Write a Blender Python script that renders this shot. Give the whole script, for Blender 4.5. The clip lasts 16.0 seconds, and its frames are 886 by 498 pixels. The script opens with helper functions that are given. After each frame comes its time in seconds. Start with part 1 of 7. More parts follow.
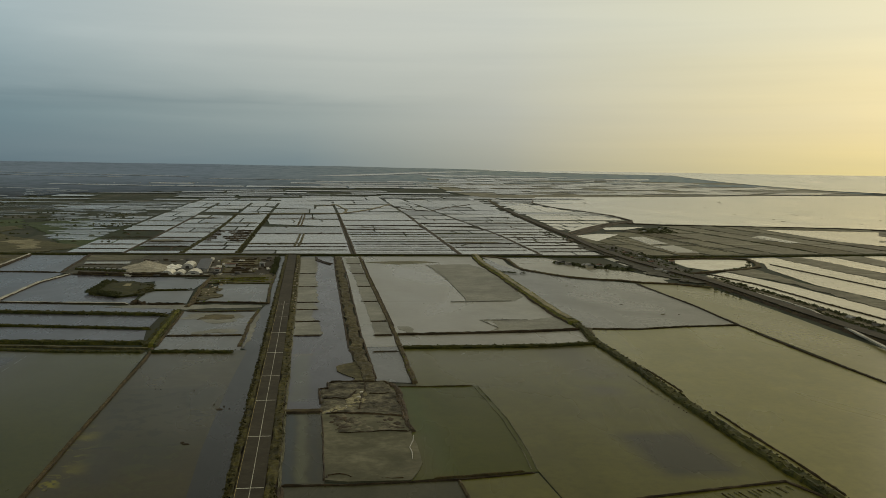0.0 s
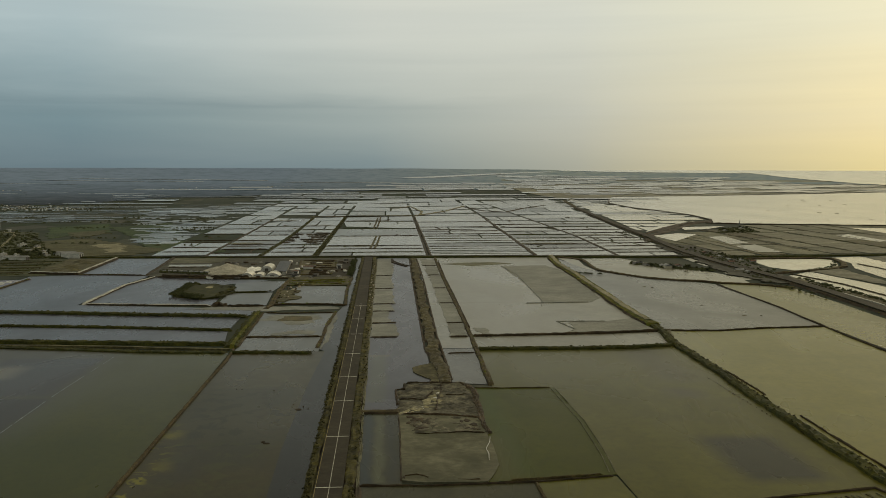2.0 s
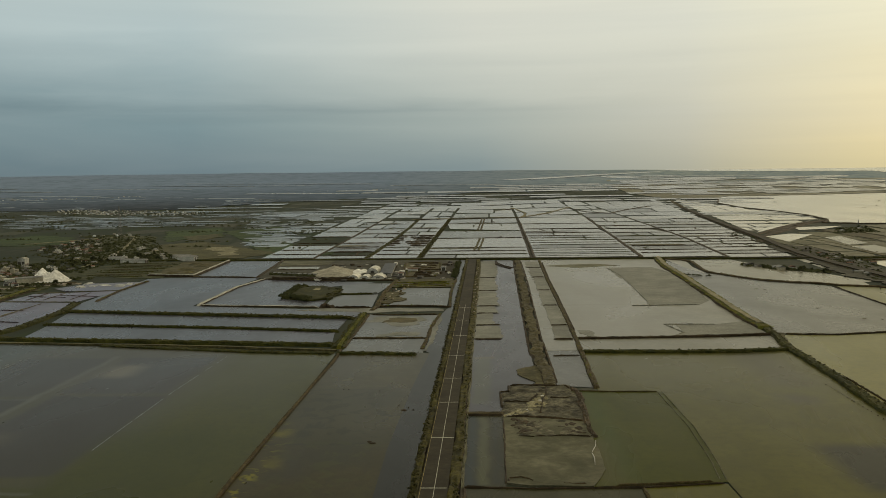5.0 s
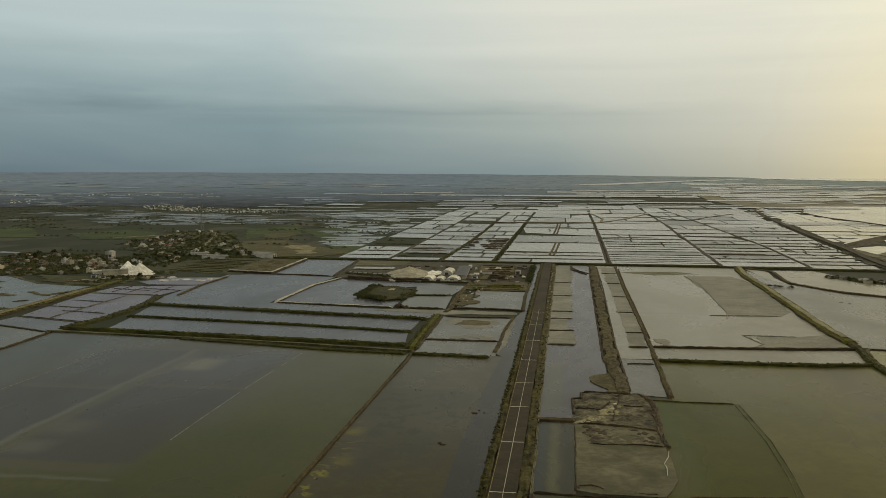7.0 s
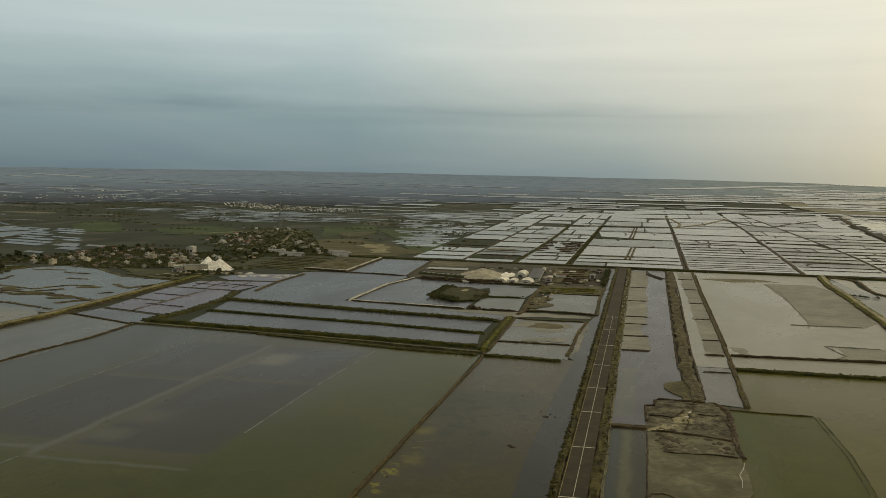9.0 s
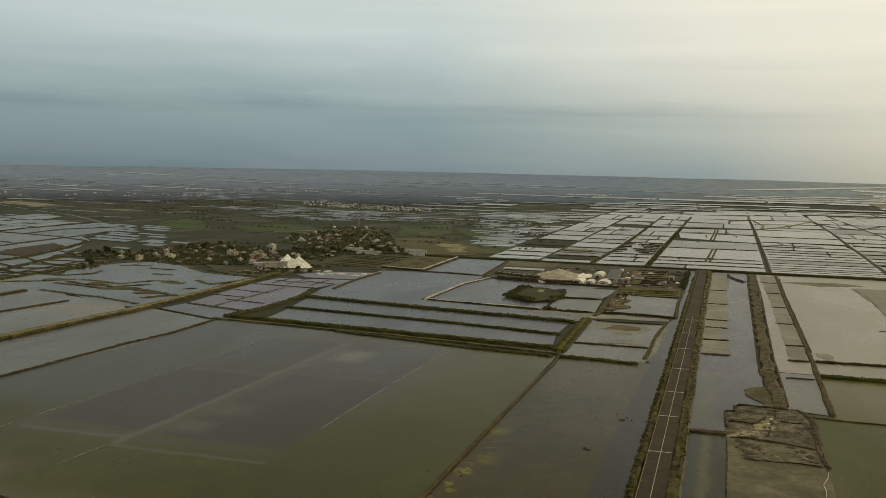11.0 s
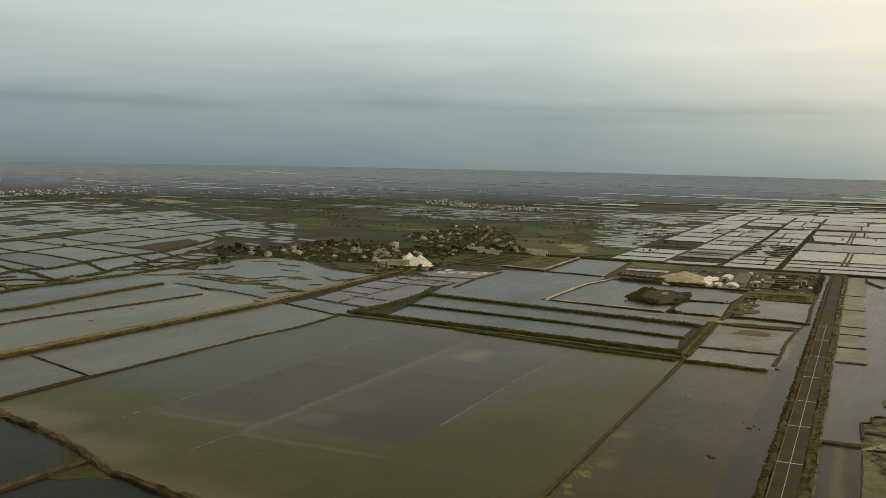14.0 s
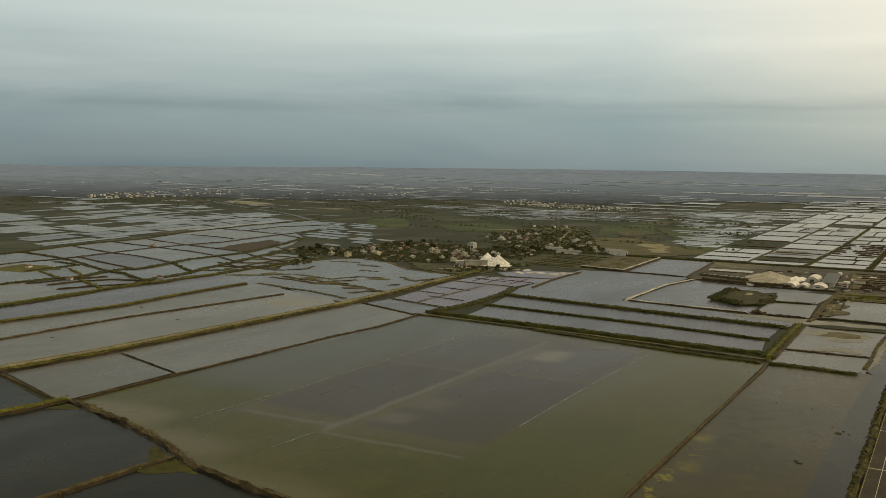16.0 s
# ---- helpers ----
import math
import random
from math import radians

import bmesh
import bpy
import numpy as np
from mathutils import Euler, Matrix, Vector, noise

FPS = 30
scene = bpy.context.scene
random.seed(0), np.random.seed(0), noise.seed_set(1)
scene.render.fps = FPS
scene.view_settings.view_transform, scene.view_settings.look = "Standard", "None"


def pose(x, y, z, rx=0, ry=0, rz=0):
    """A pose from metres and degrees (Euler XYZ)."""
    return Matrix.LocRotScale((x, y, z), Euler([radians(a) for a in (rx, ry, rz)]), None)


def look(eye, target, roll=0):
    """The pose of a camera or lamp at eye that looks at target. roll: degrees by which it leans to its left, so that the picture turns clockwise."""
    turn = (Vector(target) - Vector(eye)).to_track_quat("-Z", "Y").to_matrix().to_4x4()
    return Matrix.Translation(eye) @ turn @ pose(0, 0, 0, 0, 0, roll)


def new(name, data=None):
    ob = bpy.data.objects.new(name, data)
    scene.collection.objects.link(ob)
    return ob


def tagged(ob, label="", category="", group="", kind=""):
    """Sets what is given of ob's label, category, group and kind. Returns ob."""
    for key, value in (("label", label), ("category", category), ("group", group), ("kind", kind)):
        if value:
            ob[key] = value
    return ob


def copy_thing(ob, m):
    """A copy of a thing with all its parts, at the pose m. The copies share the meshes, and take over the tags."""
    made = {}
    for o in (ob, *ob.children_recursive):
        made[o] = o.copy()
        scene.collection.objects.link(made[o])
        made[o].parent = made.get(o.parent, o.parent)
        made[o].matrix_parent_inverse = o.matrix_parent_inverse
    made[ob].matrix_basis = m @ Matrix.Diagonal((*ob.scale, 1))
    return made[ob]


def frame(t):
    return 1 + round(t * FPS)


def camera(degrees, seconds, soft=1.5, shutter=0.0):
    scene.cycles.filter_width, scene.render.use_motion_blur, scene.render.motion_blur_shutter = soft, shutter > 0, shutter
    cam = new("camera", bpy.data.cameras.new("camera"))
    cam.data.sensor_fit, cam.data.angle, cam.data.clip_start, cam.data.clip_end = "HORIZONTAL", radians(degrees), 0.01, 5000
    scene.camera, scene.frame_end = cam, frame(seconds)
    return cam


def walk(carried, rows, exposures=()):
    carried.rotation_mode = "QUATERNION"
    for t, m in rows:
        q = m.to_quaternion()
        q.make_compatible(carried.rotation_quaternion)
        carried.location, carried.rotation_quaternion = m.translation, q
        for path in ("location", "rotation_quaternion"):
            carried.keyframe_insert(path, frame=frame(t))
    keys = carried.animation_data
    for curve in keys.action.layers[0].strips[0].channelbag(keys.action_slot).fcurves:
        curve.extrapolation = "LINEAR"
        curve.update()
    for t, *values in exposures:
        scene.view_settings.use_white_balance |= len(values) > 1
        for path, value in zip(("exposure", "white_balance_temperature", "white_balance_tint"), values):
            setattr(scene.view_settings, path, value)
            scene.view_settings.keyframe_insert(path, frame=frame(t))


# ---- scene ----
# ---- camera: it hovers over one spot and turns ----
EYE = (16.3, -229.2, 80.0)
cam = camera(50.8, 16.0, soft=0.45)
TURNS = [  # seconds, yaw, pitch, roll
    (0.0, -8.30, -4.84, 0.65), (0.5, -7.17, -4.82, 0.69), (1.0, -6.02, -4.82, 0.70),
    (1.5, -4.89, -4.83, 0.50), (2.0, -3.67, -4.78, -0.14), (2.5, -2.57, -4.75, 0.17),
    (3.0, -1.41, -4.75, -0.04), (3.5, -0.18, -4.70, -0.92), (4.0, 0.77, -4.67, -1.00),
    (6.5, 6.12, -4.44, -0.28), (7.0, 7.33, -4.40, 0.22), (7.5, 8.47, -4.37, 0.48),
    (8.0, 9.59, -4.39, 0.82), (8.5, 10.71, -4.39, 1.05), (9.0, 11.88, -4.37, 1.06),
    (11.5, 17.90, -4.53, 1.27), (12.0, 19.30, -4.57, 1.25), (12.5, 20.54, -4.60, 1.35),
    (13.0, 21.68, -4.62, 1.58), (13.5, 22.79, -4.62, 1.70), (14.0, 24.01, -4.68, 1.39),
    (14.5, 25.21, -4.70, 1.46), (15.0, 26.50, -4.68, 1.08), (15.5, 27.67, -4.76, 0.85),
    (16.0, 28.81, -4.76, 0.87),
]
walk(cam, [(t, pose(*EYE, 0, 0, yaw) @ pose(0, 0, 0, 90 + pitch) @ pose(0, 0, 0, 0, 0, roll))
           for t, yaw, pitch, roll in TURNS],
     exposures=[(0.0, -0.11, 6190, 8.0), (1.0, -0.04, 6250, 8.0), (4.0, 0.10, 6450, 8.0), (6.5, 0.19, 6560, 9.0), (9.0, 0.29, 6680, 10.0), (16.0, 0.53, 7150, 13.0)])

# ---- sky and sun: a hazy overcast evening, the sun low and veiled ----
SUN_AZ, SUN_EL = 0.76, 0.10       # clockwise from +y, radians


def lin(r, g, b):
    return tuple(((c / 255) / 12.92 if c <= 10 else ((c / 255 + 0.055) / 1.055) ** 2.4) for c in (r, g, b)) + (1.0,)


class Nodes:
    """Short hand for building node trees."""

    def __init__(self, tree):
        self.tree = tree
        tree.nodes.clear()

    def add(self, kind, **inputs):
        n = self.tree.nodes.new(kind)
        return n

    def put(self, socket, value):
        if isinstance(value, bpy.types.NodeSocket):
            self.tree.links.new(value, socket)
        else:
            socket.default_value = value

    def math(self, op, a, b=0.0, clamp=False):
        n = self.add("ShaderNodeMath")
        n.operation, n.use_clamp = op, clamp
        self.put(n.inputs[0], a)
        self.put(n.inputs[1], b)
        return n.outputs[0]

    def span(self, v, a, b, c=0.0, d=1.0):
        n = self.add("ShaderNodeMapRange")
        self.put(n.inputs[0], v)
        for i, x in enumerate((a, b, c, d)):
            n.inputs[i + 1].default_value = x
        return n.outputs[0]

    def ramp(self, fac, *stops):
        n = self.add("ShaderNodeValToRGB")
        e = n.color_ramp.elements
        while len(e) < len(stops):
            e.new(0.5)
        for k, (p, col) in zip(e, stops):
            k.position, k.color = p, col
        self.put(n.inputs[0], fac)
        return n.outputs[0]

    def mix(self, fac, a, b, blend="MIX"):
        n = self.add("ShaderNodeMix")
        n.data_type, n.blend_type = "RGBA", blend
        self.put(n.inputs[0], fac)
        self.put(n.inputs[6], a)
        self.put(n.inputs[7], b)
        return n.outputs[2]

    def noise(self, vec, scale, detail=4.0, rough=0.55, dist=0.0):
        n = self.add("ShaderNodeTexNoise")
        if vec is not None:
            self.put(n.inputs["Vector"], vec)
        n.inputs["Scale"].default_value, n.inputs["Detail"].default_value = scale, detail
        n.inputs["Roughness"].default_value, n.inputs["Distortion"].default_value = rough, dist
        return n.outputs[0]

    def stretch(self, vec, sx, sy, sz):
        n = self.add("ShaderNodeVectorMath")
        n.operation = "MULTIPLY"
        self.put(n.inputs[0], vec)
        n.inputs[1].default_value = (sx, sy, sz)
        return n.outputs[0]


def make_world():
    world = bpy.data.worlds.new("evening_sky")
    scene.world = world
    world.use_nodes = True
    k = Nodes(world.node_tree)
    way = k.add("ShaderNodeTexCoord").outputs["Generated"]
    sep = k.add("ShaderNodeSeparateXYZ")
    k.put(sep.inputs[0], way)
    x, y, z = sep.outputs
    el = k.math("ARCSINE", z)
    az = k.math("ARCTAN2", x, y)
    near = k.span(k.math("COSINE", k.math("SUBTRACT", az, SUN_AZ)), -1, 1)
    comb = k.add("ShaderNodeCombineXYZ")
    k.put(comb.inputs[0], az)
    k.put(comb.inputs[1], k.math("MULTIPLY", el, 7.0))
    puffs = k.noise(comb.outputs[0], 2.2, 5, 0.55, 0.4)
    veil = k.noise(k.stretch(comb.outputs[0], 0.8, 3.0, 1), 1.7, 4, 0.5, 0.2)
    low = k.ramp(near, (0.45, lin(84, 103, 111)), (0.74, lin(94, 114, 122)), (0.86, lin(122, 137, 139)),
                 (0.925, lin(172, 170, 152)), (0.97, lin(218, 202, 152)), (0.997, lin(250, 226, 150)))
    mid = k.ramp(near, (0.45, lin(108, 130, 138)), (0.74, lin(118, 141, 147)), (0.86, lin(160, 170, 165)),
                 (0.925, lin(190, 190, 176)), (0.97, lin(224, 213, 174)), (0.997, lin(244, 228, 174)))
    high = k.ramp(near, (0.45, lin(160, 177, 180)), (0.74, lin(177, 192, 193)), (0.86, lin(210, 211, 200)),
                  (0.925, lin(214, 214, 200)), (0.97, lin(226, 222, 194)), (0.997, lin(236, 229, 192)))
    top = k.ramp(near, (0.0, lin(196, 186, 160)), (0.7, lin(202, 192, 162)), (1.0, lin(220, 208, 170)))
    lift = k.math("ADD", el, k.math("MULTIPLY", k.math("SUBTRACT", puffs, 0.5), 0.05))
    c = k.mix(k.span(el, 0.0, 0.055), low, mid)
    c = k.mix(k.span(lift, 0.055, 0.15), c, high)
    c = k.mix(k.span(el, 0.16, 0.6), c, top)
    # the dark bank of cloud low over the land, away from the sun
    bank = k.math("MULTIPLY", k.span(k.math("ABSOLUTE", k.math("SUBTRACT", lift, 0.066)), 0.0, 0.016, 1, 0),
                  k.span(near, 0.93, 0.80, 0.0, 0.55))
    c = k.mix(k.math("MULTIPLY", bank, k.span(veil, 0.35, 0.6)), c, lin(92, 114, 122))
    c = k.mix(k.span(puffs, 0.35, 0.75, 0.0, 0.10), c, lin(212, 212, 204))
    c = k.mix(k.span(veil, 0.55, 0.30, 0.0, 0.10), c, lin(120, 134, 140))
    sky = k.add("ShaderNodeTexSky")
    sky.sky_type = "NISHITA"
    sky.sun_disc = False
    sky.sun_elevation, sky.sun_rotation = SUN_EL, SUN_AZ
    sky.dust_density = 4.0
    clear = k.mix(1.0, sky.outputs[0], (0.1, 0.1, 0.1, 1), "MULTIPLY")
    c = k.mix(0.95, clear, c)       # the cloud deck covers nearly all of the clear sky
    bg = k.add("ShaderNodeBackground")
    k.put(bg.inputs[0], c)
    bg.inputs[1].default_value = 1.0
    out = k.add("ShaderNodeOutputWorld")
    k.put(out.inputs[0], bg.outputs[0])


make_world()
sun = new("sun", bpy.data.lights.new("sun", "SUN"))
sun.data.energy, sun.data.angle, sun.data.color = 0.7, radians(14), (1.0, 0.84, 0.58)
sun.matrix_world = look((0, 0, 0), (-math.sin(SUN_AZ), -math.cos(SUN_AZ), -math.tan(SUN_EL + 0.05)))


# ---- materials ----
def material(name):
    m = bpy.data.materials.new(name)
    m.use_nodes = True
    k = Nodes(m.node_tree)
    b = k.add("ShaderNodeBsdfPrincipled")
    out = k.add("ShaderNodeOutputMaterial")
    k.put(out.inputs[0], b.outputs[0])
    at = k.add("ShaderNodeNewGeometry").outputs["Position"]
    return m, k, b, at


def dyed(k, colour, amount=0.25):
    """The colour, lighter or darker from object to object."""
    r = k.add("ShaderNodeObjectInfo").outputs["Random"]
    n = k.add("ShaderNodeHueSaturation")
    k.put(n.inputs["Value"], k.span(r, 0, 1, 1 - amount, 1 + amount))
    k.put(n.inputs["Color"], colour)
    return n.outputs[0]


def solid(name, a, b, size, rough=0.85, fine=6.0, bump=0.15, vary=0.15, metal=0.0, dark=0.4):
    """A dull surface of two tones: blotches of about size metres, grain in them, and sharper dark stains."""
    m, k, p, at = material(name)
    big = k.noise(at, 1.0 / size, 5, 0.6, 0.3)
    small = k.noise(at, fine / size, 5, 0.65)
    c = k.mix(k.span(big, 0.40, 0.60), a, b)
    c = k.mix(k.span(small, 0.42, 0.62, 0.0, 0.6), c, tuple(dark * v for v in a[:3]) + (1,))
    c = k.mix(k.span(small, 0.40, 0.28, 0.0, 0.4), c, tuple(1.5 * v for v in b[:3]) + (1,))
    wide = k.add("ShaderNodeHueSaturation")
    k.put(wide.inputs["Value"], k.span(k.noise(at, 0.28 / size, 3, 0.6, 0.5), 0.32, 0.68, 0.72, 1.24))
    k.put(wide.inputs["Color"], c)
    c = wide.outputs[0]
    k.put(p.inputs["Base Color"], dyed(k, c, vary) if vary else c)
    p.inputs["Roughness"].default_value, p.inputs["Metallic"].default_value = rough, metal
    p.inputs["Specular IOR Level"].default_value = 0.3
    if bump:
        n = k.add("ShaderNodeBump")
        n.inputs["Strength"].default_value, n.inputs["Distance"].default_value = bump, size * 0.1
        k.put(n.inputs["Height"], small)
        k.put(p.inputs["Normal"], n.outputs[0])
    return m


def water(name, a, b, size=45.0, rough=0.28, vary=0.2, c2=None, gloss=0.03, beds=(), island=False):
    """Still shallow water over mud: the murky body in two tones, wind-roughened in patches. beds: darker or
    paler ground that shows through it, or reflected sky put into the colour, as (x0, x1, y0, y1, softness, colour,
    strength)."""
    m, k, p, at = material(name)
    flat = k.stretch(at, 1, 0.8, 1)
    big = k.noise(flat, 1.0 / size, 5, 0.55, 0.6)
    mid = k.noise(flat, 6.0 / size, 5, 0.62, 0.4)
    c = k.mix(k.span(big, 0.36, 0.64), a, b)
    c = k.mix(k.span(mid, 0.43, 0.70, 0.0, 0.45), c, c2 or tuple(1.35 * v for v in b[:3]) + (1,))
    fine = k.noise(flat, 24.0 / size, 4, 0.65)
    c = k.mix(k.span(fine, 0.44, 0.66, 0.0, 0.42), c, tuple(0.72 * v for v in a[:3]) + (1,))
    if beds:
        warp = k.noise(at, 0.06, 4, 0.6)
        sep = k.add("ShaderNodeSeparateXYZ")
        k.put(sep.inputs[0], at)
        shift = k.math("MULTIPLY", k.math("SUBTRACT", warp, 0.5), 5.0)
        bx, by = k.math("ADD", sep.outputs[0], shift), k.math("SUBTRACT", sep.outputs[1], shift)
        for x0, x1, y0, y1, s, colour, strength in beds:
            f = k.math("MULTIPLY", k.span(bx, x0 - s, x0 + s), k.span(bx, x1 + s, x1 - s))
            g = k.math("MULTIPLY", k.span(by, y0 - s, y0 + s), k.span(by, y1 + s, y1 - s))
            fg = k.math("MULTIPLY", f, g)
            if strength < 0:      # in flecks, where the strength is given as negative
                fg = k.math("MULTIPLY", fg, k.span(k.noise(at, 0.15, 3, 0.6, 0.6), 0.51, 0.58))
            c = k.mix(k.math("MULTIPLY", fg, abs(strength)), c, colour)
    if island:
        n = k.add("ShaderNodeHueSaturation")
        k.put(n.inputs["Value"], k.span(k.add("ShaderNodeNewGeometry").outputs["Random Per Island"], 0, 1, 0.50, 1.32))
        k.put(n.inputs["Color"], c)
        c = n.outputs[0]
    k.put(p.inputs["Base Color"], dyed(k, c, vary))
    wind = k.noise(k.stretch(at, 1, 0.35, 1), 1.3 / size, 4, 0.6, 0.5)
    k.put(p.inputs["Roughness"], k.span(wind, 0.35, 0.65, rough * 0.9, rough * 1.12))
    p.inputs["IOR"].default_value = 1.33
    p.inputs["Specular IOR Level"].default_value = gloss
    return m


W_GREEN = water("water_green", (0.0420, 0.0465, 0.0045, 1), (0.0550, 0.0590, 0.0068, 1), 60, gloss=0.03, beds=(
    (50, 55, 10, 112, 3, (0.044, 0.062, 0.012, 1), 0.6), (66, 76, 10, 112, 5, (0.054, 0.054, 0.012, 1), 0.5), (44, 52, 6, 46, 4, (0.075, 0.072, 0.030, 1), 0.6)))
W_ALGAE = water("water_algae_pond", (0.0315, 0.0265, 0.0047, 1), (0.0435, 0.0350, 0.0076, 1), 50, gloss=0.06, beds=(
    (-40, -13, 50, 180, 14, (0.066, 0.062, 0.036, 1), 0.75), (-34, -20, 20, 50, 6, (0.032, 0.032, 0.016, 1), 0.7),
    (-50, -17, 111.4, 112.8, 0.7, (0.026, 0.024, 0.014, 1), 0.6), (-50, -18, 41.2, 42.8, 0.7, (0.020, 0.019, 0.010, 1), 0.85),
    (-30, -16, 88, 120, 7, (0.034, 0.034, 0.020, 1), 0.7),
    (-51, -45, 14, 66, 2.5, (0.15, 0.135, 0.004, 1), -0.85), (-50, -14, 44, 110, 5, (0.034, 0.033, 0.014, 1), 0.35), (-50, -14, 44, 112, 5, (0.020, 0.020, 0.008, 1), -0.6), (-49, -16, -50, 46, 5, (0.050, 0.052, 0.009, 1), -0.5), (-46, -14, 112, 178, 6, (0.085, 0.078, 0.040, 1), -0.4), (-51, -46.5, -20, 17, 1.4, (0.15, 0.135, 0.004, 1), -0.95), (-50, -45.6, 50, 58, 2, (0.14, 0.12, 0.006, 1), 0.55), (-46.5, -41.5, 20, 27, 1.6, (0.13, 0.11, 0.006, 1), 0.5), (-42, -34, 8, 40, 5, (0.026, 0.024, 0.016, 1), 0.6)))
W_BIG = water("water_big_pond", (0.0366, 0.0395, 0.0030, 1), (0.0520, 0.0525, 0.0056, 1), 60, gloss=0.05, beds=(
    (-270, -99, 45, 250, 14, (0.062, 0.063, 0.056, 1), 0.8), (-118, -60, 90, 260, 34, (0.074, 0.073, 0.040, 1), 0.75), (-262, -192, 30, 230, 12, (0.056, 0.064, 0.064, 1), 0.7),
    (-193, -100, 100, 200, 8, (0.070, 0.065, 0.054, 1), 0.7), (-193, -100, 2, 120, 2.5, (0.058, 0.054, 0.034, 1), 0.7),
    (-190, -152, 16, 100, 1.5, (0.038, 0.036, 0.036, 1), 0.8), (-144, -102, 12, 104, 1.5, (0.039, 0.036, 0.037, 1), 0.8),
    (-190, -152, 104, 176, 2, (0.043, 0.041, 0.043, 1), 0.7), (-144, -103, 108, 176, 2, (0.045, 0.042, 0.046, 1), 0.7),
    (-152, -149.4, 0, 180, 1.0, (0.100, 0.100, 0.092, 1), 0.75), (-188, -151, 5, 7.4, 1.0, (0.095, 0.098, 0.092, 1), 0.7), (-151, -101, -2.8, -0.6, 0.9, (0.095, 0.096, 0.086, 1), 0.65), (-188, -151, 98, 100, 1.0, (0.090, 0.092, 0.086, 1), 0.5), (-145, -134, 18, 30, 3, (0.11, 0.105, 0.085, 1), 0.5),
    (-143, -130, 136, 160, 4, (0.13, 0.12, 0.095, 1), 0.8),
    (-240, -200, -26, -8, 5, (0.10, 0.095, 0.06, 1), 0.8), (-200, -160, -42, -24, 6, (0.095, 0.090, 0.055, 1), 0.8), (-160, -110, -58, -42, 6, (0.085, 0.082, 0.045, 1), 0.8), (-145, -133, 38, 54, 4, (0.10, 0.09, 0.07, 1), 0.5), (-100, -60, -60, 60, 12, (0.036, 0.042, 0.006, 1), 0.5)))
W_OLIVE = water("water_olive", (0.0980, 0.0920, 0.0130, 1), (0.1220, 0.1130, 0.0210, 1), 70, gloss=0.1)
# Paler copy for the eastern ponds: reflected warm sky is partly in the base colour.
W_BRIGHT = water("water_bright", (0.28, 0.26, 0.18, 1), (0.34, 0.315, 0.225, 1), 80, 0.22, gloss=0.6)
W_CHANNEL = water("water_channel", (0.0125, 0.0132, 0.0104, 1), (0.0190, 0.0190, 0.0151, 1), 40, gloss=0.08)
# The paler far end, y 120 to 190, is sky reflection put into the colour.
W_OLIVE_BIG = water("water_olive_pond", (0.0600, 0.0580, 0.0075, 1), (0.0800, 0.0760, 0.0115, 1), 70, gloss=0.06, beds=(
    (110, 132, 0, 40, 3.5, (0.026, 0.025, 0.014, 1), 0.98), (56, 150, 120, 190, 26, (0.092, 0.088, 0.034, 1), 0.7), (121, 139, 114, 186, 6, (0.060, 0.056, 0.038, 1), 0.6), (118, 130, 88, 102, 4, (0.052, 0.048, 0.034, 1), 0.6)))
W_GREY = water("water_grey", (0.0616, 0.0626, 0.0542, 1), (0.0955, 0.0950, 0.0847, 1), 50, gloss=0.12, beds=(
    (-348, -310, 200, 236, 9, (0.13, 0.10, 0.035, 1), 0.6), (-300, -246, 60, 200, 30, (0.062, 0.062, 0.060, 1), 0.6)))
W_PALE = water("water_pale", (0.1500, 0.1420, 0.1007, 1), (0.1850, 0.1740, 0.1254, 1), 60, gloss=0.18, beds=(
    (62, 108, 545, 600, 8, (0.15, 0.14, 0.045, 1), -0.6), (64, 104, 226, 520, 6, (0.185, 0.176, 0.150, 1), 0.5), (60, 100, 330, 334, 1.2, (0.12, 0.11, 0.075, 1), 0.5)))
W_DARK = water("water_dark", (0.0096, 0.0120, 0.0112, 1), (0.0176, 0.0200, 0.0184, 1), 40, gloss=0.04)
W_VIOLET = water("water_violet", (0.0540, 0.0387, 0.0622, 1), (0.0828, 0.0619, 0.0924, 1), 40, gloss=0.14)
W_BLUE = water("water_blue", (0.0377, 0.0378, 0.0500, 1), (0.0585, 0.0578, 0.0720, 1), 50, gloss=0.11, beds=(
    (10.5, 17, 90, 172, 1.2, (0.062, 0.066, 0.040, 1), 0.8), (9.5, 19, 170, 174, 0.8, (0.085, 0.075, 0.045, 1), 0.9), (16, 24, 84, 118, 4, (0.030, 0.030, 0.036, 1), 0.5)))
W_SLATE = water("water_slate", (0.0552, 0.0640, 0.0682, 1), (0.0846, 0.0950, 0.1012, 1), 60, gloss=0.13)
W_MURK = water("water_murk", (0.0290, 0.0285, 0.0140, 1), (0.0430, 0.0410, 0.0200, 1), 25, gloss=0.05, beds=(
    (9.5, 12.0, 4, 74, 1.6, (0.026, 0.036, 0.042, 1), 0.9), (13.0, 15.8, 6, 72, 0.8, (0.068, 0.072, 0.040, 1), 0.9), (17, 19.5, 6, 72, 1.0, (0.024, 0.026, 0.020, 1), 0.7)))
W_DULL = water("dull_water", (0.080, 0.088, 0.082, 1), (0.125, 0.13, 0.12, 1), 90, gloss=0.16, island=True)
# Base colour raised to carry part of the bright sky's reflection.
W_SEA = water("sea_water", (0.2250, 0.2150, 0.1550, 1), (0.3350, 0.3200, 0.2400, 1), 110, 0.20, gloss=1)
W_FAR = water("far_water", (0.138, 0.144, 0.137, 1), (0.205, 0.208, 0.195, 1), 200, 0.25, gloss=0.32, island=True)

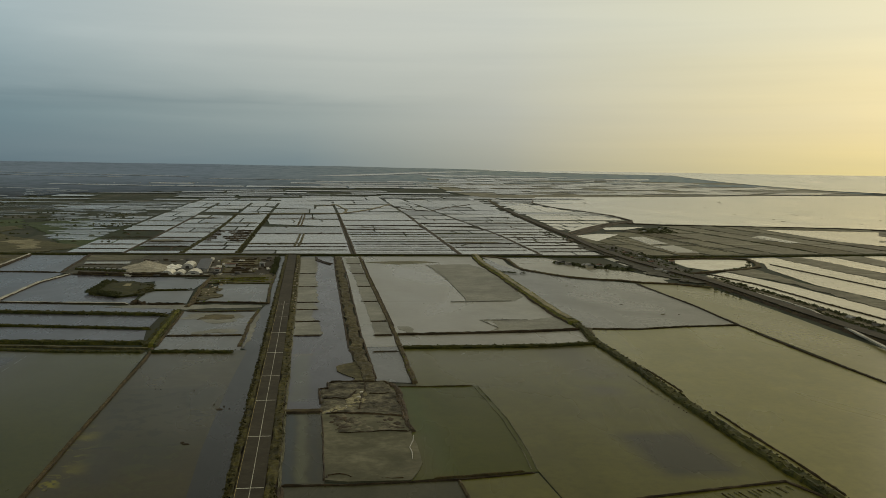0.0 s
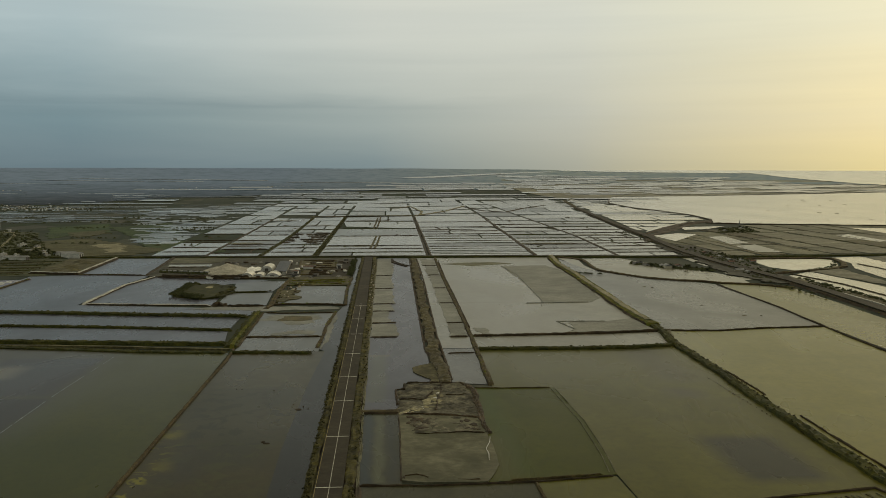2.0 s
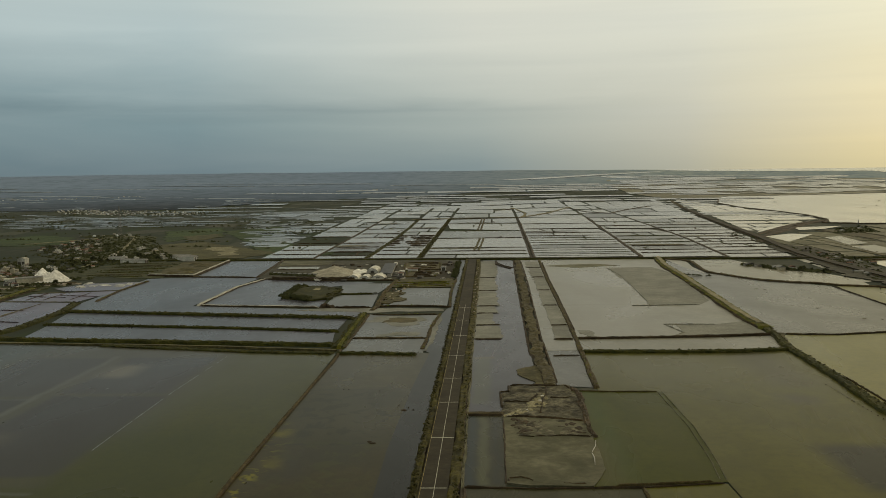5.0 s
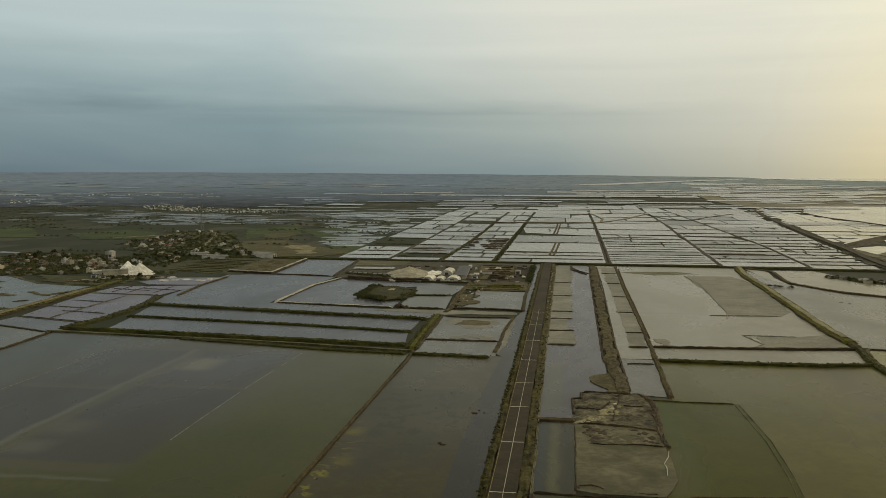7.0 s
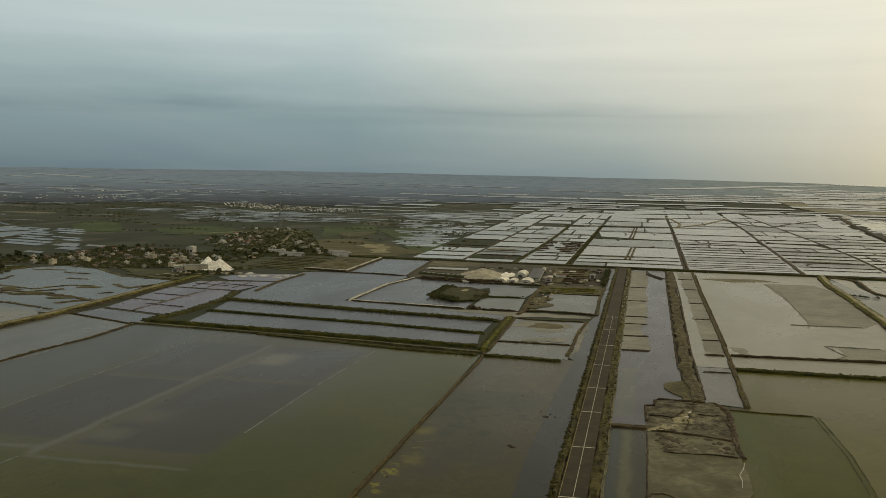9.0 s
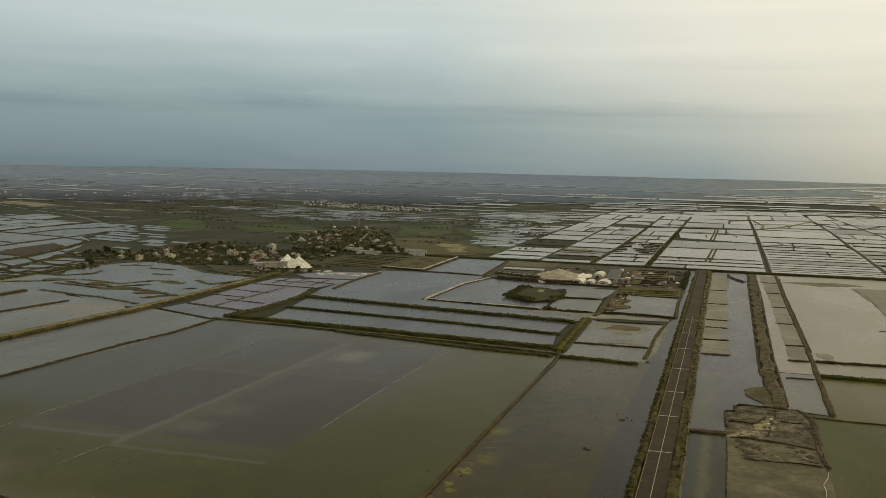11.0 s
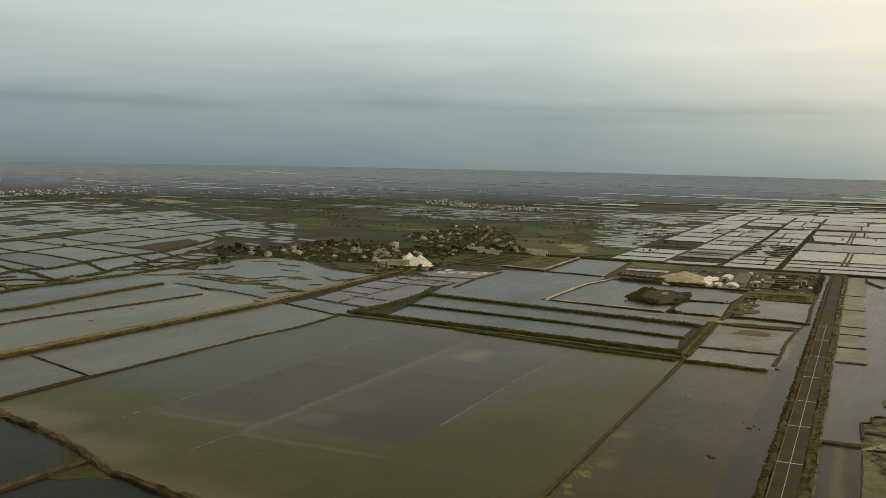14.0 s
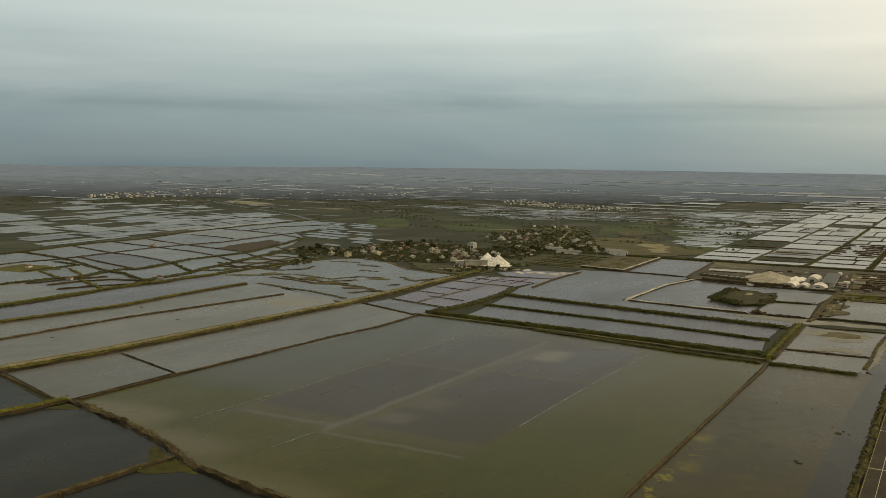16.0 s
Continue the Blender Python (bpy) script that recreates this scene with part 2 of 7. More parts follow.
GRASS = solid("grass_bank", (0.0648, 0.0731, 0.0052, 1), (0.1342, 0.1178, 0.0103, 1), 6, 0.95, dark=0.3)
DARKGRASS = solid("dark_grass", (0.0222, 0.0272, 0.0017, 1), (0.0515, 0.0494, 0.0037, 1), 5, 0.95, dark=0.3)
EARTH = solid("brown_earth", (0.0460, 0.0343, 0.0128, 1), (0.0902, 0.0695, 0.0277, 1), 4, 0.95)
DARKEARTH = solid("dark_wet_earth", (0.0300, 0.0204, 0.0084, 1), (0.0560, 0.0374, 0.0155, 1), 4, 0.85)
MUD = solid("drying_mud", (0.0809, 0.0800, 0.0428, 1), (0.1562, 0.1483, 0.0940, 1), 14, 0.85, 4, 0.1, dark=0.75)
GREYMUD = solid("grey_mud", (0.1403, 0.1403, 0.1100, 1), (0.1892, 0.1878, 0.1549, 1), 9, 0.6, 6, 0.1, 0.08, dark=0.7)
WETMUD = solid("wet_brown_mud", (0.0546, 0.0450, 0.0145, 1), (0.1008, 0.0840, 0.0318, 1), 6, 0.8, dark=0.35)
SAND = solid("pale_sand", (0.20, 0.18, 0.10, 1), (0.27, 0.245, 0.15, 1), 6, 0.95, dark=0.5)
FIELD_EARTH = solid("drained_field", (0.130, 0.124, 0.080, 1), (0.190, 0.180, 0.125, 1), 22, 0.9, 5, dark=0.5)
SILT = solid("green_brown_silt", (0.0567, 0.0510, 0.0170, 1), (0.1208, 0.1060, 0.0476, 1), 6, 0.9, 4, dark=0.35)
SHOAL = solid("drowned_silt", (0.0675, 0.0624, 0.0242, 1), (0.0900, 0.0816, 0.0374, 1), 8, 1.0, 4, 0.05, dark=0.8)
CHURN = solid("churned_mud", (0.0281, 0.0240, 0.0122, 1), (0.1600, 0.1470, 0.0976, 1), 5.5, 0.9, 4, 0.3, 0.0, dark=0.3)
HEATH = solid("dark_heath", (0.032, 0.038, 0.012, 1), (0.068, 0.070, 0.026, 1), 9, 0.95, 5, dark=0.35)
STRAW = solid("dry_olive_ground", (0.0578, 0.0558, 0.0177, 1), (0.0918, 0.0850, 0.0340, 1), 14, 0.95, 5, dark=0.45)
YARD = solid("stained_yard", (0.0345, 0.0330, 0.0195, 1), (0.0720, 0.0675, 0.0465, 1), 7, 0.9, 5, dark=0.35)
SHORE = solid("far_shore", (0.17, 0.165, 0.12, 1), (0.25, 0.24, 0.18, 1), 90, 0.9, 6)
TRACK = solid("gravel_track", (0.170, 0.155, 0.085, 1), (0.235, 0.215, 0.135, 1), 6, 0.95, dark=0.5)
MEADOW = solid("meadow", (0.0221, 0.0442, 0.0085, 1), (0.0425, 0.0638, 0.0136, 1), 30, 0.95, 6)
VERGE = solid("road_verge", (0.0340, 0.0310, 0.0050, 1), (0.0920, 0.0800, 0.0140, 1), 4, 0.95, 5, dark=0.3)
ASPHALT = solid("worn_asphalt", (0.0305, 0.0255, 0.0155, 1), (0.0440, 0.0375, 0.0230, 1), 12, 1.0, 5, 0.1, 0.0, dark=0.7)
YELLOW = solid("worn_yellow_paint", (0.30, 0.24, 0.06, 1), (0.20, 0.165, 0.06, 1), 2, 0.8, 4, 0.0, 0.1, dark=0.5)
PAINT = solid("worn_road_paint", (0.50, 0.49, 0.42, 1), (0.36, 0.35, 0.29, 1), 2, 0.8, 4, 0.0, 0.1, dark=0.5)
CONCRETE = solid("weathered_concrete", (0.38, 0.37, 0.32, 1), (0.48, 0.47, 0.41, 1), 4, 0.9)
SALT = solid("heaped_salt", (0.80, 0.78, 0.72, 1), (0.86, 0.85, 0.80, 1), 9, 0.8, 4, 0.3, 0.0)
SALT_CRUST = solid("salt_crust", (0.58, 0.57, 0.53, 1), (0.42, 0.41, 0.37, 1), 4, 0.8)
GRAVEL_HEAP = solid("heaped_gravel", (0.3149, 0.2923, 0.2310, 1), (0.4144, 0.3925, 0.3217, 1), 6, 0.95, 5, 0.4, 0.0)
WALL_W = solid("pale_render", (0.62, 0.60, 0.54, 1), (0.50, 0.48, 0.42, 1), 3, 0.9)
LIME = solid("lime_wash", (0.72, 0.74, 0.74, 1), (0.60, 0.62, 0.62, 1), 9, 0.9)
WALL_G = solid("grey_render", (0.34, 0.32, 0.28, 1), (0.26, 0.245, 0.21, 1), 3, 0.9)
WALL_C = solid("cream_render", (0.52, 0.47, 0.35, 1), (0.45, 0.40, 0.29, 1), 3, 0.9)
ROOF_R = solid("red_clay_roof", (0.165, 0.090, 0.058, 1), (0.120, 0.070, 0.050, 1), 2, 0.9)
ROOF_G = solid("grey_sheet_roof", (0.24, 0.24, 0.23, 1), (0.17, 0.17, 0.165, 1), 3, 0.6)
ROOF_D = solid("dark_roof", (0.060, 0.055, 0.050, 1), (0.09, 0.082, 0.07, 1), 2, 0.85)
ROOF_B = solid("dark_blue_sheet", (0.046, 0.050, 0.060, 1), (0.062, 0.068, 0.080, 1), 6, 0.6)
FABRIC = solid("pale_arched_sheet", (0.78, 0.76, 0.68, 1), (0.66, 0.64, 0.56, 1), 4, 0.7)
GLASSDARK = solid("dark_window", (0.02, 0.022, 0.024, 1), (0.03, 0.032, 0.034, 1), 2, 0.15, 4, 0, 0)
LEAF = solid("tree_leaves", (0.028, 0.034, 0.009, 1), (0.054, 0.056, 0.016, 1), 2.2, 0.9, 4, 0.2, 0.3)
SHRUB = solid("shrub_leaves", (0.0273, 0.0300, 0.0036, 1), (0.0547, 0.0443, 0.0060, 1), 1.2, 0.95, 4, 0.2, 0.3)
TUFT = solid("grass_tuft", (0.0560, 0.0799, 0.0064, 1), (0.1250, 0.1296, 0.0144, 1), 3, 0.95, 4, 0.1, 0.3)
BARK = solid("bark", (0.06, 0.045, 0.03, 1), (0.09, 0.07, 0.05, 1), 0.6, 0.95)
RUBBLE = solid("pale_rubble", (0.30, 0.26, 0.20, 1), (0.40, 0.36, 0.29, 1), 1.0, 0.95)
STEEL = solid("weathered_steel", (0.22, 0.22, 0.21, 1), (0.15, 0.14, 0.13, 1), 2, 0.55, 5, 0, 0.1, 0.5)
FOAM = solid("wind_foam", (0.3240, 0.3515, 0.3742, 1), (0.2106, 0.2260, 0.2406, 1), 2, 0.9, 5, 0, 0.1)
ALGAE = solid("yellow_algae", (0.050, 0.050, 0.004, 1), (0.024, 0.027, 0.004, 1), 3, 1.0, 5, 0.05, 0.2)


def land_material():
    """The low country: small dark green, brown and dry plots with hedges between them."""
    m, k, p, at = material("low_country")
    plots = k.add("ShaderNodeTexVoronoi")
    k.put(plots.inputs["Vector"], k.stretch(at, 1, 0.4, 1))
    plots.inputs["Scale"].default_value = 0.022
    edge = k.add("ShaderNodeTexVoronoi")
    edge.feature = "DISTANCE_TO_EDGE"
    k.put(edge.inputs["Vector"], k.stretch(at, 1, 0.4, 1))
    edge.inputs["Scale"].default_value = 0.022
    big = k.noise(at, 0.004, 5, 0.6)
    fine = k.noise(at, 0.12, 5, 0.7)
    g = k.mix(k.span(big, 0.36, 0.62), (0.027, 0.033, 0.022, 1), (0.050, 0.055, 0.042, 1))
    tone = k.add("ShaderNodeSeparateXYZ")
    k.put(tone.inputs[0], plots.outputs["Color"])
    g = k.mix(k.span(tone.outputs[0], 0.45, 1.0, 0.0, 0.75), g, (0.064, 0.068, 0.050, 1))
    g = k.mix(k.span(tone.outputs[1], 0.55, 1.0, 0.0, 0.8), g, (0.030, 0.044, 0.020, 1))
    g = k.mix(k.span(tone.outputs[2], 0.80, 1.0, 0.0, 0.6), g, (0.125, 0.12, 0.10, 1))
    g = k.mix(k.span(edge.outputs["Distance"], 0.10, 0.03, 0.0, 0.8), g, (0.032, 0.040, 0.030, 1))
    g = k.mix(k.span(fine, 0.42, 0.66, 0.0, 0.6), g, (0.032, 0.040, 0.030, 1))
    k.put(p.inputs["Base Color"], g)
    p.inputs["Roughness"].default_value = 0.95
    p.inputs["Specular IOR Level"].default_value = 0.1
    return m


LAND = land_material()

# ---- building helpers ----
CX, CY = EYE[0], EYE[1]
FLAT = 2450.0         # the plain is flat this far round the middle, then rises to the far skyline
RND = random.Random(7)


def skyline(az):
    """How high the land stands at the skyline: low hills inland, the sea lower to the east."""
    stops = ((-0.85, 80), (-0.60, 93), (-0.40, 99), (-0.20, 97), (0.0, 93), (0.12, 88), (0.20, 82), (0.55, 74))
    if az <= stops[0][0]:
        return stops[0][1]
    for (a, h), (b, k) in zip(stops, stops[1:]):
        if az <= b:
            return h + (k - h) * (az - a) / (b - a)
    return stops[-1][1]


def gz(x, y):
    r = math.hypot(x - CX, y - CY)
    return 0.0 if r < FLAT else skyline(math.atan2(x - CX, y - CY)) * ((r - FLAT) / FLAT) ** 2


def mesh(name, verts, faces, mat, smooth=False):
    me = bpy.data.meshes.new(name)
    me.from_pydata([tuple(v) for v in verts], [], faces)
    me.materials.append(mat)
    if smooth:
        me.polygons.foreach_set("use_smooth", [True] * len(me.polygons))
    me.update()
    return me


def obj(name, verts, faces, mat, label="", category="", group="", kind="", smooth=False):
    return tagged(new(name, mesh(name, verts, faces, mat, smooth)), label, category, group, kind)


def part(name, bm, mat, parent, label=""):
    """Links a bmesh, or a ready mesh, as one object under a thing or a part."""
    if isinstance(bm, bmesh.types.BMesh):
        me = bpy.data.meshes.new(name)
        bm.to_mesh(me)
        bm.free()
        me.materials.append(mat)
    else:
        me = bm
    ob = new(name, me)
    ob.parent = parent
    return tagged(ob, label)


def box(bm, x0, x1, y0, y1, z0, z1, taper=0.0):
    lo = [bm.verts.new(p) for p in ((x0, y0, z0), (x1, y0, z0), (x1, y1, z0), (x0, y1, z0))]
    t = taper
    hi = [bm.verts.new(p) for p in ((x0 + t, y0 + t, z1), (x1 - t, y0 + t, z1), (x1 - t, y1 - t, z1), (x0 + t, y1 - t, z1))]
    bm.faces.new(lo[::-1])
    bm.faces.new(hi)
    for i in range(4):
        bm.faces.new((lo[i], lo[(i + 1) % 4], hi[(i + 1) % 4], hi[i]))
    return bm


def resample(pts, step):
    out = [Vector(pts[0])]
    for a, b in zip(pts, pts[1:]):
        a, b = Vector(a), Vector(b)
        n = max(1, int((b - a).length / step))
        out += [a.lerp(b, i / n) for i in range(1, n + 1)]
    return out


def sides(pts):
    """The unit normals to the right of a line, point by point."""
    res = []
    for i in range(len(pts)):
        d = (pts[min(i + 1, len(pts) - 1)] - pts[max(i - 1, 0)]).normalized()
        res.append(Vector((d.y, -d.x)))
    return res


def ragged(p, size, amount):
    return 1 + amount * 2 * noise.noise(Vector((p.x / size, p.y / size, 3.7)))


def bank_mesh(name, pts, width, height, mat, step=5.0, rough=0.35, z=-0.3):
    """A bank along a line: a flat-topped, uneven ridge of that width at its foot, with a ragged waterline."""
    near = min(math.hypot(p[0] - CX, p[1] - CY) for p in pts)
    line = resample(pts, min(step, 1.6 if near < 500 else 3.0 if near < 800 else step))
    nor = sides(line)
    verts, faces = [], []
    prof = ((-0.5, 0.0), (-0.41, 0.8), (-0.2, 1.0), (0.05, 0.92), (0.24, 1.0), (0.42, 0.78), (0.5, 0.0))
    for i, (p, n) in enumerate(zip(line, nor)):
        base = gz(p.x, p.y)
        end = 0.04 if i in (0, len(line) - 1) else 1.0
        shift = n * (width * rough * 0.35 * noise.noise(Vector((p.x / 19, p.y / 19, 1.1))))
        for j, (s, h) in enumerate(prof):
            wob = noise.noise(Vector((p.x / 9, p.y / 9, j * 5.3))) + (0.3 if width > 5 else 0.6) * noise.noise(Vector((p.x / 2.6, p.y / 2.6, j * 3.1)))
            q = p + shift + n * (s * width * (1 + rough * 0.9 * wob))
            k = 1 + rough * noise.noise(Vector((p.x / 3, p.y / 3, j * 2.9 + 8)))
            verts.append((q.x, q.y, base + z + (height - z) * h * k * end if h else base + z))
    m = len(prof)
    for i in range(len(line) - 1):
        for j in range(m - 1):
            a = i * m + j
            faces.append((a, a + m, a + m + 1, a + 1))
    me = mesh(name, verts, faces, mat)
    if width >= 1.2 and mat not in (DARKEARTH, DARKGRASS):      # the foot of the bank is darker earth
        me.materials.append(DARKEARTH)
        me.polygons.foreach_set("material_index", [int(i % (m - 1) in (0, m - 2)) for i in range(len(faces))])
    return me


def ribbon_mesh(name, pts, width, z, mat, step=8.0, rough=0.0, thick=0.0):
    """A flat strip along a line, with an edge of its own thickness."""
    line = resample(pts, step)
    nor = sides(line)
    verts, faces = [], []
    for p, n in zip(line, nor):
        base = gz(p.x, p.y) + z
        for s in (-0.5, 0.5):
            q = p + n * (s * width * (1 + rough * 2 * noise.noise(Vector((p.x / 7, p.y / 7, s * 9)))))
            verts += [(q.x, q.y, base), (q.x, q.y, base - thick)]
    for i in range(len(line) - 1):
        a = i * 4
        faces.append((a, a + 2, a + 6, a + 4))
        if thick:
            faces.append((a + 1, a, a + 4, a + 5))
            faces.append((a + 2, a + 3, a + 7, a + 6))
    return mesh(name, verts, faces, mat)


LEVEL = [0]


def pond(mat, *corners, label="", group="salt ponds", z=0.0, name="pond", category="pond"):
    """A sheet of shallow water between its banks."""
    LEVEL[0] += 1
    up = z + 0.002 * (LEVEL[0] % 40)
    line = resample(list(corners) + [corners[0]], 60.0)[:-1]
    verts = [(p.x, p.y, gz(p.x, p.y) + up) for p in line]
    return obj(name, verts, [tuple(range(len(verts)))], mat,
               label or "shallow still pond between low earth banks", category, group)


def flat(mat, *corners, label, name="mudflat", z=0.12, rough=0.8, step=4.0, category="mudflat", group="", drop=0.5):
    """A low patch of ground with an uneven rim, standing just clear of the water."""
    line = resample(list(corners) + [corners[0]], min(step, 1.6) if step < 8 else step)[:-1]
    n = len(line)
    mid = sum(line, Vector((0, 0))) / n
    top, foot = [], []
    for i, p in enumerate(line):
        d = (line[(i + 1) % n] - line[i - 1]).normalized()
        out = Vector((d.y, -d.x))
        q = p + out * rough * 3.0 * noise.noise(Vector((p.x / 9, p.y / 9, 4.4))) + out * rough * 0.4 * noise.noise(Vector((p.x / 4.0, p.y / 4.0, 2.2)))
        top.append((q.x, q.y, gz(q.x, q.y) + z * (1 + 0.4 * noise.noise(Vector((q.x / 8, q.y / 8, 0))))))
        foot.append((q.x, q.y, gz(q.x, q.y) - drop))
    verts = top + foot
    faces = [tuple(range(n))] + [(i, i + n, (i + 1) % n + n, (i + 1) % n) for i in range(n)]
    return obj(name, verts, faces, mat, label, category, group)


class Tufts:
    """Gathers many small leafy clumps into one mesh."""

    def __init__(self, seed):
        self.v, self.f, self.rnd = [], [], random.Random(seed)

    def clump(self, x, y, z, size, tall):
        r, k = self.rnd, len(self.v)
        turn = r.uniform(0, 6.3)
        for i in range(5):
            a = turn + i * 1.2566
            s = size * r.uniform(0.6, 1.2)
            self.v.append((x + math.cos(a) * s, y + math.sin(a) * s, z + tall * r.uniform(-0.1, 0.35)))
        self.v.append((x + size * r.uniform(-0.3, 0.3), y + size * r.uniform(-0.3, 0.3), z + tall * r.uniform(0.8, 1.2)))
        self.f += [(k + i, k + (i + 1) % 5, k + 5) for i in range(5)]

    def bush(self, x, y, z, size, tall):
        for _ in range(7):
            a, d = self.rnd.uniform(0, 6.3), size * self.rnd.uniform(0, 0.8)
            self.clump(x + math.cos(a) * d, y + math.sin(a) * d, z + tall * self.rnd.uniform(0, 0.45), size * 0.5, tall * 0.6)

    def build(self, name, mat, label="", category="", parent=None):
        if not self.v:
            return None
        ob = new(name, mesh(name, self.v, self.f, mat))
        ob.parent = parent
        return tagged(ob, label, category, kind="stuff")


def dike(mat, width, height, *pts, label="", name="dike", group="dikes", step=5.0, rough=0.35, category="dike"):
    ob = tagged(new(name, bank_mesh(name, pts, width, height, mat, step, rough)),
                label or "low earth dike between two ponds", category, group)
    near = min(math.hypot(p[0] - CX, p[1] - CY) for p in pts)
    thick = {GRASS: 0.9, DARKGRASS: 1.0, EARTH: 0.12}.get(mat, 0.0)
    if thick and near < 900 and width >= 1.5:
        t = Tufts(int(abs(pts[0][0] * 7 + pts[0][1])))
        for p, q in zip(resample(pts, 0.8 if near < 500 else 1.6), sides(resample(pts, 0.8 if near < 500 else 1.6))):
            if t.rnd.random() < thick:
                s = t.rnd.choice((-1, 1)) * t.rnd.uniform(0.12, 0.5) * width
                big = t.rnd.uniform(0.3, 0.7) * (1.15 if mat is DARKGRASS else 1.0) * (1.5 if near > 500 else 1.0)
                t.clump(p.x + q.x * s, p.y + q.y * s, height * (0.85 if abs(s) < 0.4 * width else 0.3), big, big * 0.7)
        t.build("grass", SHRUB if mat is DARKGRASS else TUFT, "dry and green grass tufts", parent=ob)
    return ob


# ---- the ground: one sheet out to the skyline ----
def make_ground():
    rings = [0.0] + [40 * 1.17 ** i for i in range(27)]
    rings = [r for r in rings if r < 2400] + [2450 + 61 * i for i in range(41)]
    seg = 240
    verts, faces = [(CX, CY, -0.25)], []
    for r in rings[1:]:
        for s in range(seg):
            a = 2 * math.pi * s / seg
            x, y = CX + r * math.sin(a), CY + r * math.cos(a)
            verts.append((x, y, gz(x, y) - 0.25))
    for s in range(seg):
        faces.append((0, 1 + (s + 1) % seg, 1 + s))
    for i in range(len(rings) - 2):
        for s in range(seg):
            a, b = 1 + i * seg + s, 1 + i * seg + (s + 1) % seg
            faces.append((a, b, b + seg, a + seg))
    obj("ground", verts, faces, LAND, "flat brown and green low country reaching the skyline", "ground", kind="structure", smooth=True)


make_ground()


def make_backdrop():
    """The last rise of land at the skyline, plain and far off, with haze put into its colour."""
    m, k, p, at = material("painted_haze_land")
    sep = k.add("ShaderNodeSeparateXYZ")
    k.put(sep.inputs[0], at)
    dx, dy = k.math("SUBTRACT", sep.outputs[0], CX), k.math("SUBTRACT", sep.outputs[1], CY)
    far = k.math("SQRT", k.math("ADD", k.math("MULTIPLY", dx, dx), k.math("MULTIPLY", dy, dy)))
    # Haze in the base colour: paler and bluer with distance, greyer to the east.
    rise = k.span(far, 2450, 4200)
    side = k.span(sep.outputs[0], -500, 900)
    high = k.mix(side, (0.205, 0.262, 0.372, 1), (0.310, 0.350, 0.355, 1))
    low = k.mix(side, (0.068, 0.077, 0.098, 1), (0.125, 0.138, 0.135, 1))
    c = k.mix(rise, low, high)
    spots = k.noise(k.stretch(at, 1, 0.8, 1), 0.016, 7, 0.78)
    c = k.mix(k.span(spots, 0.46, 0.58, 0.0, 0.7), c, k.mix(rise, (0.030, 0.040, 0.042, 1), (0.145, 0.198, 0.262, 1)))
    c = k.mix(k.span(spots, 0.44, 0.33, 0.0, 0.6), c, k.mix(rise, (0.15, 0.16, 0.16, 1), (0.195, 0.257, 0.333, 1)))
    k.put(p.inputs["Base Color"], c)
    p.inputs["Roughness"].default_value = 1.0
    p.inputs["Specular IOR Level"].default_value = 0.0
    verts, faces = [], []
    n = 420
    for i in range(n + 1):
        az = -1.45 + 2.1 * i / n
        low = az > 0.2
        edge = 3500 + 100 * noise.noise(Vector((az * 40, 1, 0))) if az > 0.13 else 2560 + 800 * min(1.0, max(0.0, (az + 0.30) / 0.3)) + 200 * noise.noise(Vector((az * 7, 3, 0))) + 160 * noise.noise(Vector((az * 75, 8, 0)))
        for r, up in ((edge, 0.3), (max(3300, edge + 60), 0.4), (3750, 0.5), (4100, 0.6), (4480, 0.9), (4886, 1.4 if low else 2.0 + 2.0 * noise.noise(Vector((az * 14, 0, 0))))):
            x, y = CX + r * math.sin(az), CY + r * math.cos(az)
            verts.append((x, y, gz(x, y) + up))
    for i in range(n):
        for j in range(5):
            a = i * 6 + j
            faces.append((a, a + 6, a + 7, a + 1))
    obj("backdrop", verts, faces, m, "blue-grey rise of land with haze painted into its colour", "backdrop", kind="structure")


make_backdrop()

def islet(x, y, sx, sy, mat=DARKEARTH, high=0.32, name="islet", label="small dark mud islet in the pond", category="islet", group="mud islets", z=0.0):
    """A low uneven mound with a ragged foot."""
    ring = [(x + sx * math.cos(a) * RND.uniform(0.6, 1.2), y + sy * math.sin(a) * RND.uniform(0.6, 1.2)) for a in [k * 0.628 for k in range(10)]]
    n = len(ring)
    verts = [(p[0], p[1], z - 0.3) for p in ring] + [((p[0] + x) / 2, (p[1] + y) / 2, z + high * RND.uniform(0.4, 0.95)) for p in ring] + [(x, y, z + high)]
    faces = [(k, (k + 1) % n, n + (k + 1) % n, n + k) for k in range(n)] + [(n + k, n + (k + 1) % n, 2 * n) for k in range(n)]
    return obj(name, verts, faces, mat, label, category, group)


# ---- ponds near the road, right side ----
pond(W_BLUE, (9.5, 217), (35, 216), (36.5, 331), (38.5, 548), (41, 600), (38, 626), (11, 626), label="long blue-grey canal pond beside the road")
pond(W_BLUE, (9, 79), (21, 79), (24, 118), (35, 118), (35, 185), (35, 216), (9.5, 217), label="blue-grey canal pond beside the road and a mud bank")
pond(W_MURK, (9, 4), (20.6, 4), (20.8, 74), (9, 74), label="narrow dark pond between road and mudflat")
pond(W_GREY, (42, 118), (56.3, 114), (57.7, 186), (42, 186), label="small grey pond between two earth banks")
pond(W_PALE, (42, 187), (58.2, 187), (59.5, 300), (60.5, 465), (63.5, 626), (46, 626), (45, 465), (42, 222), label="narrow pale pond along a brown bank")
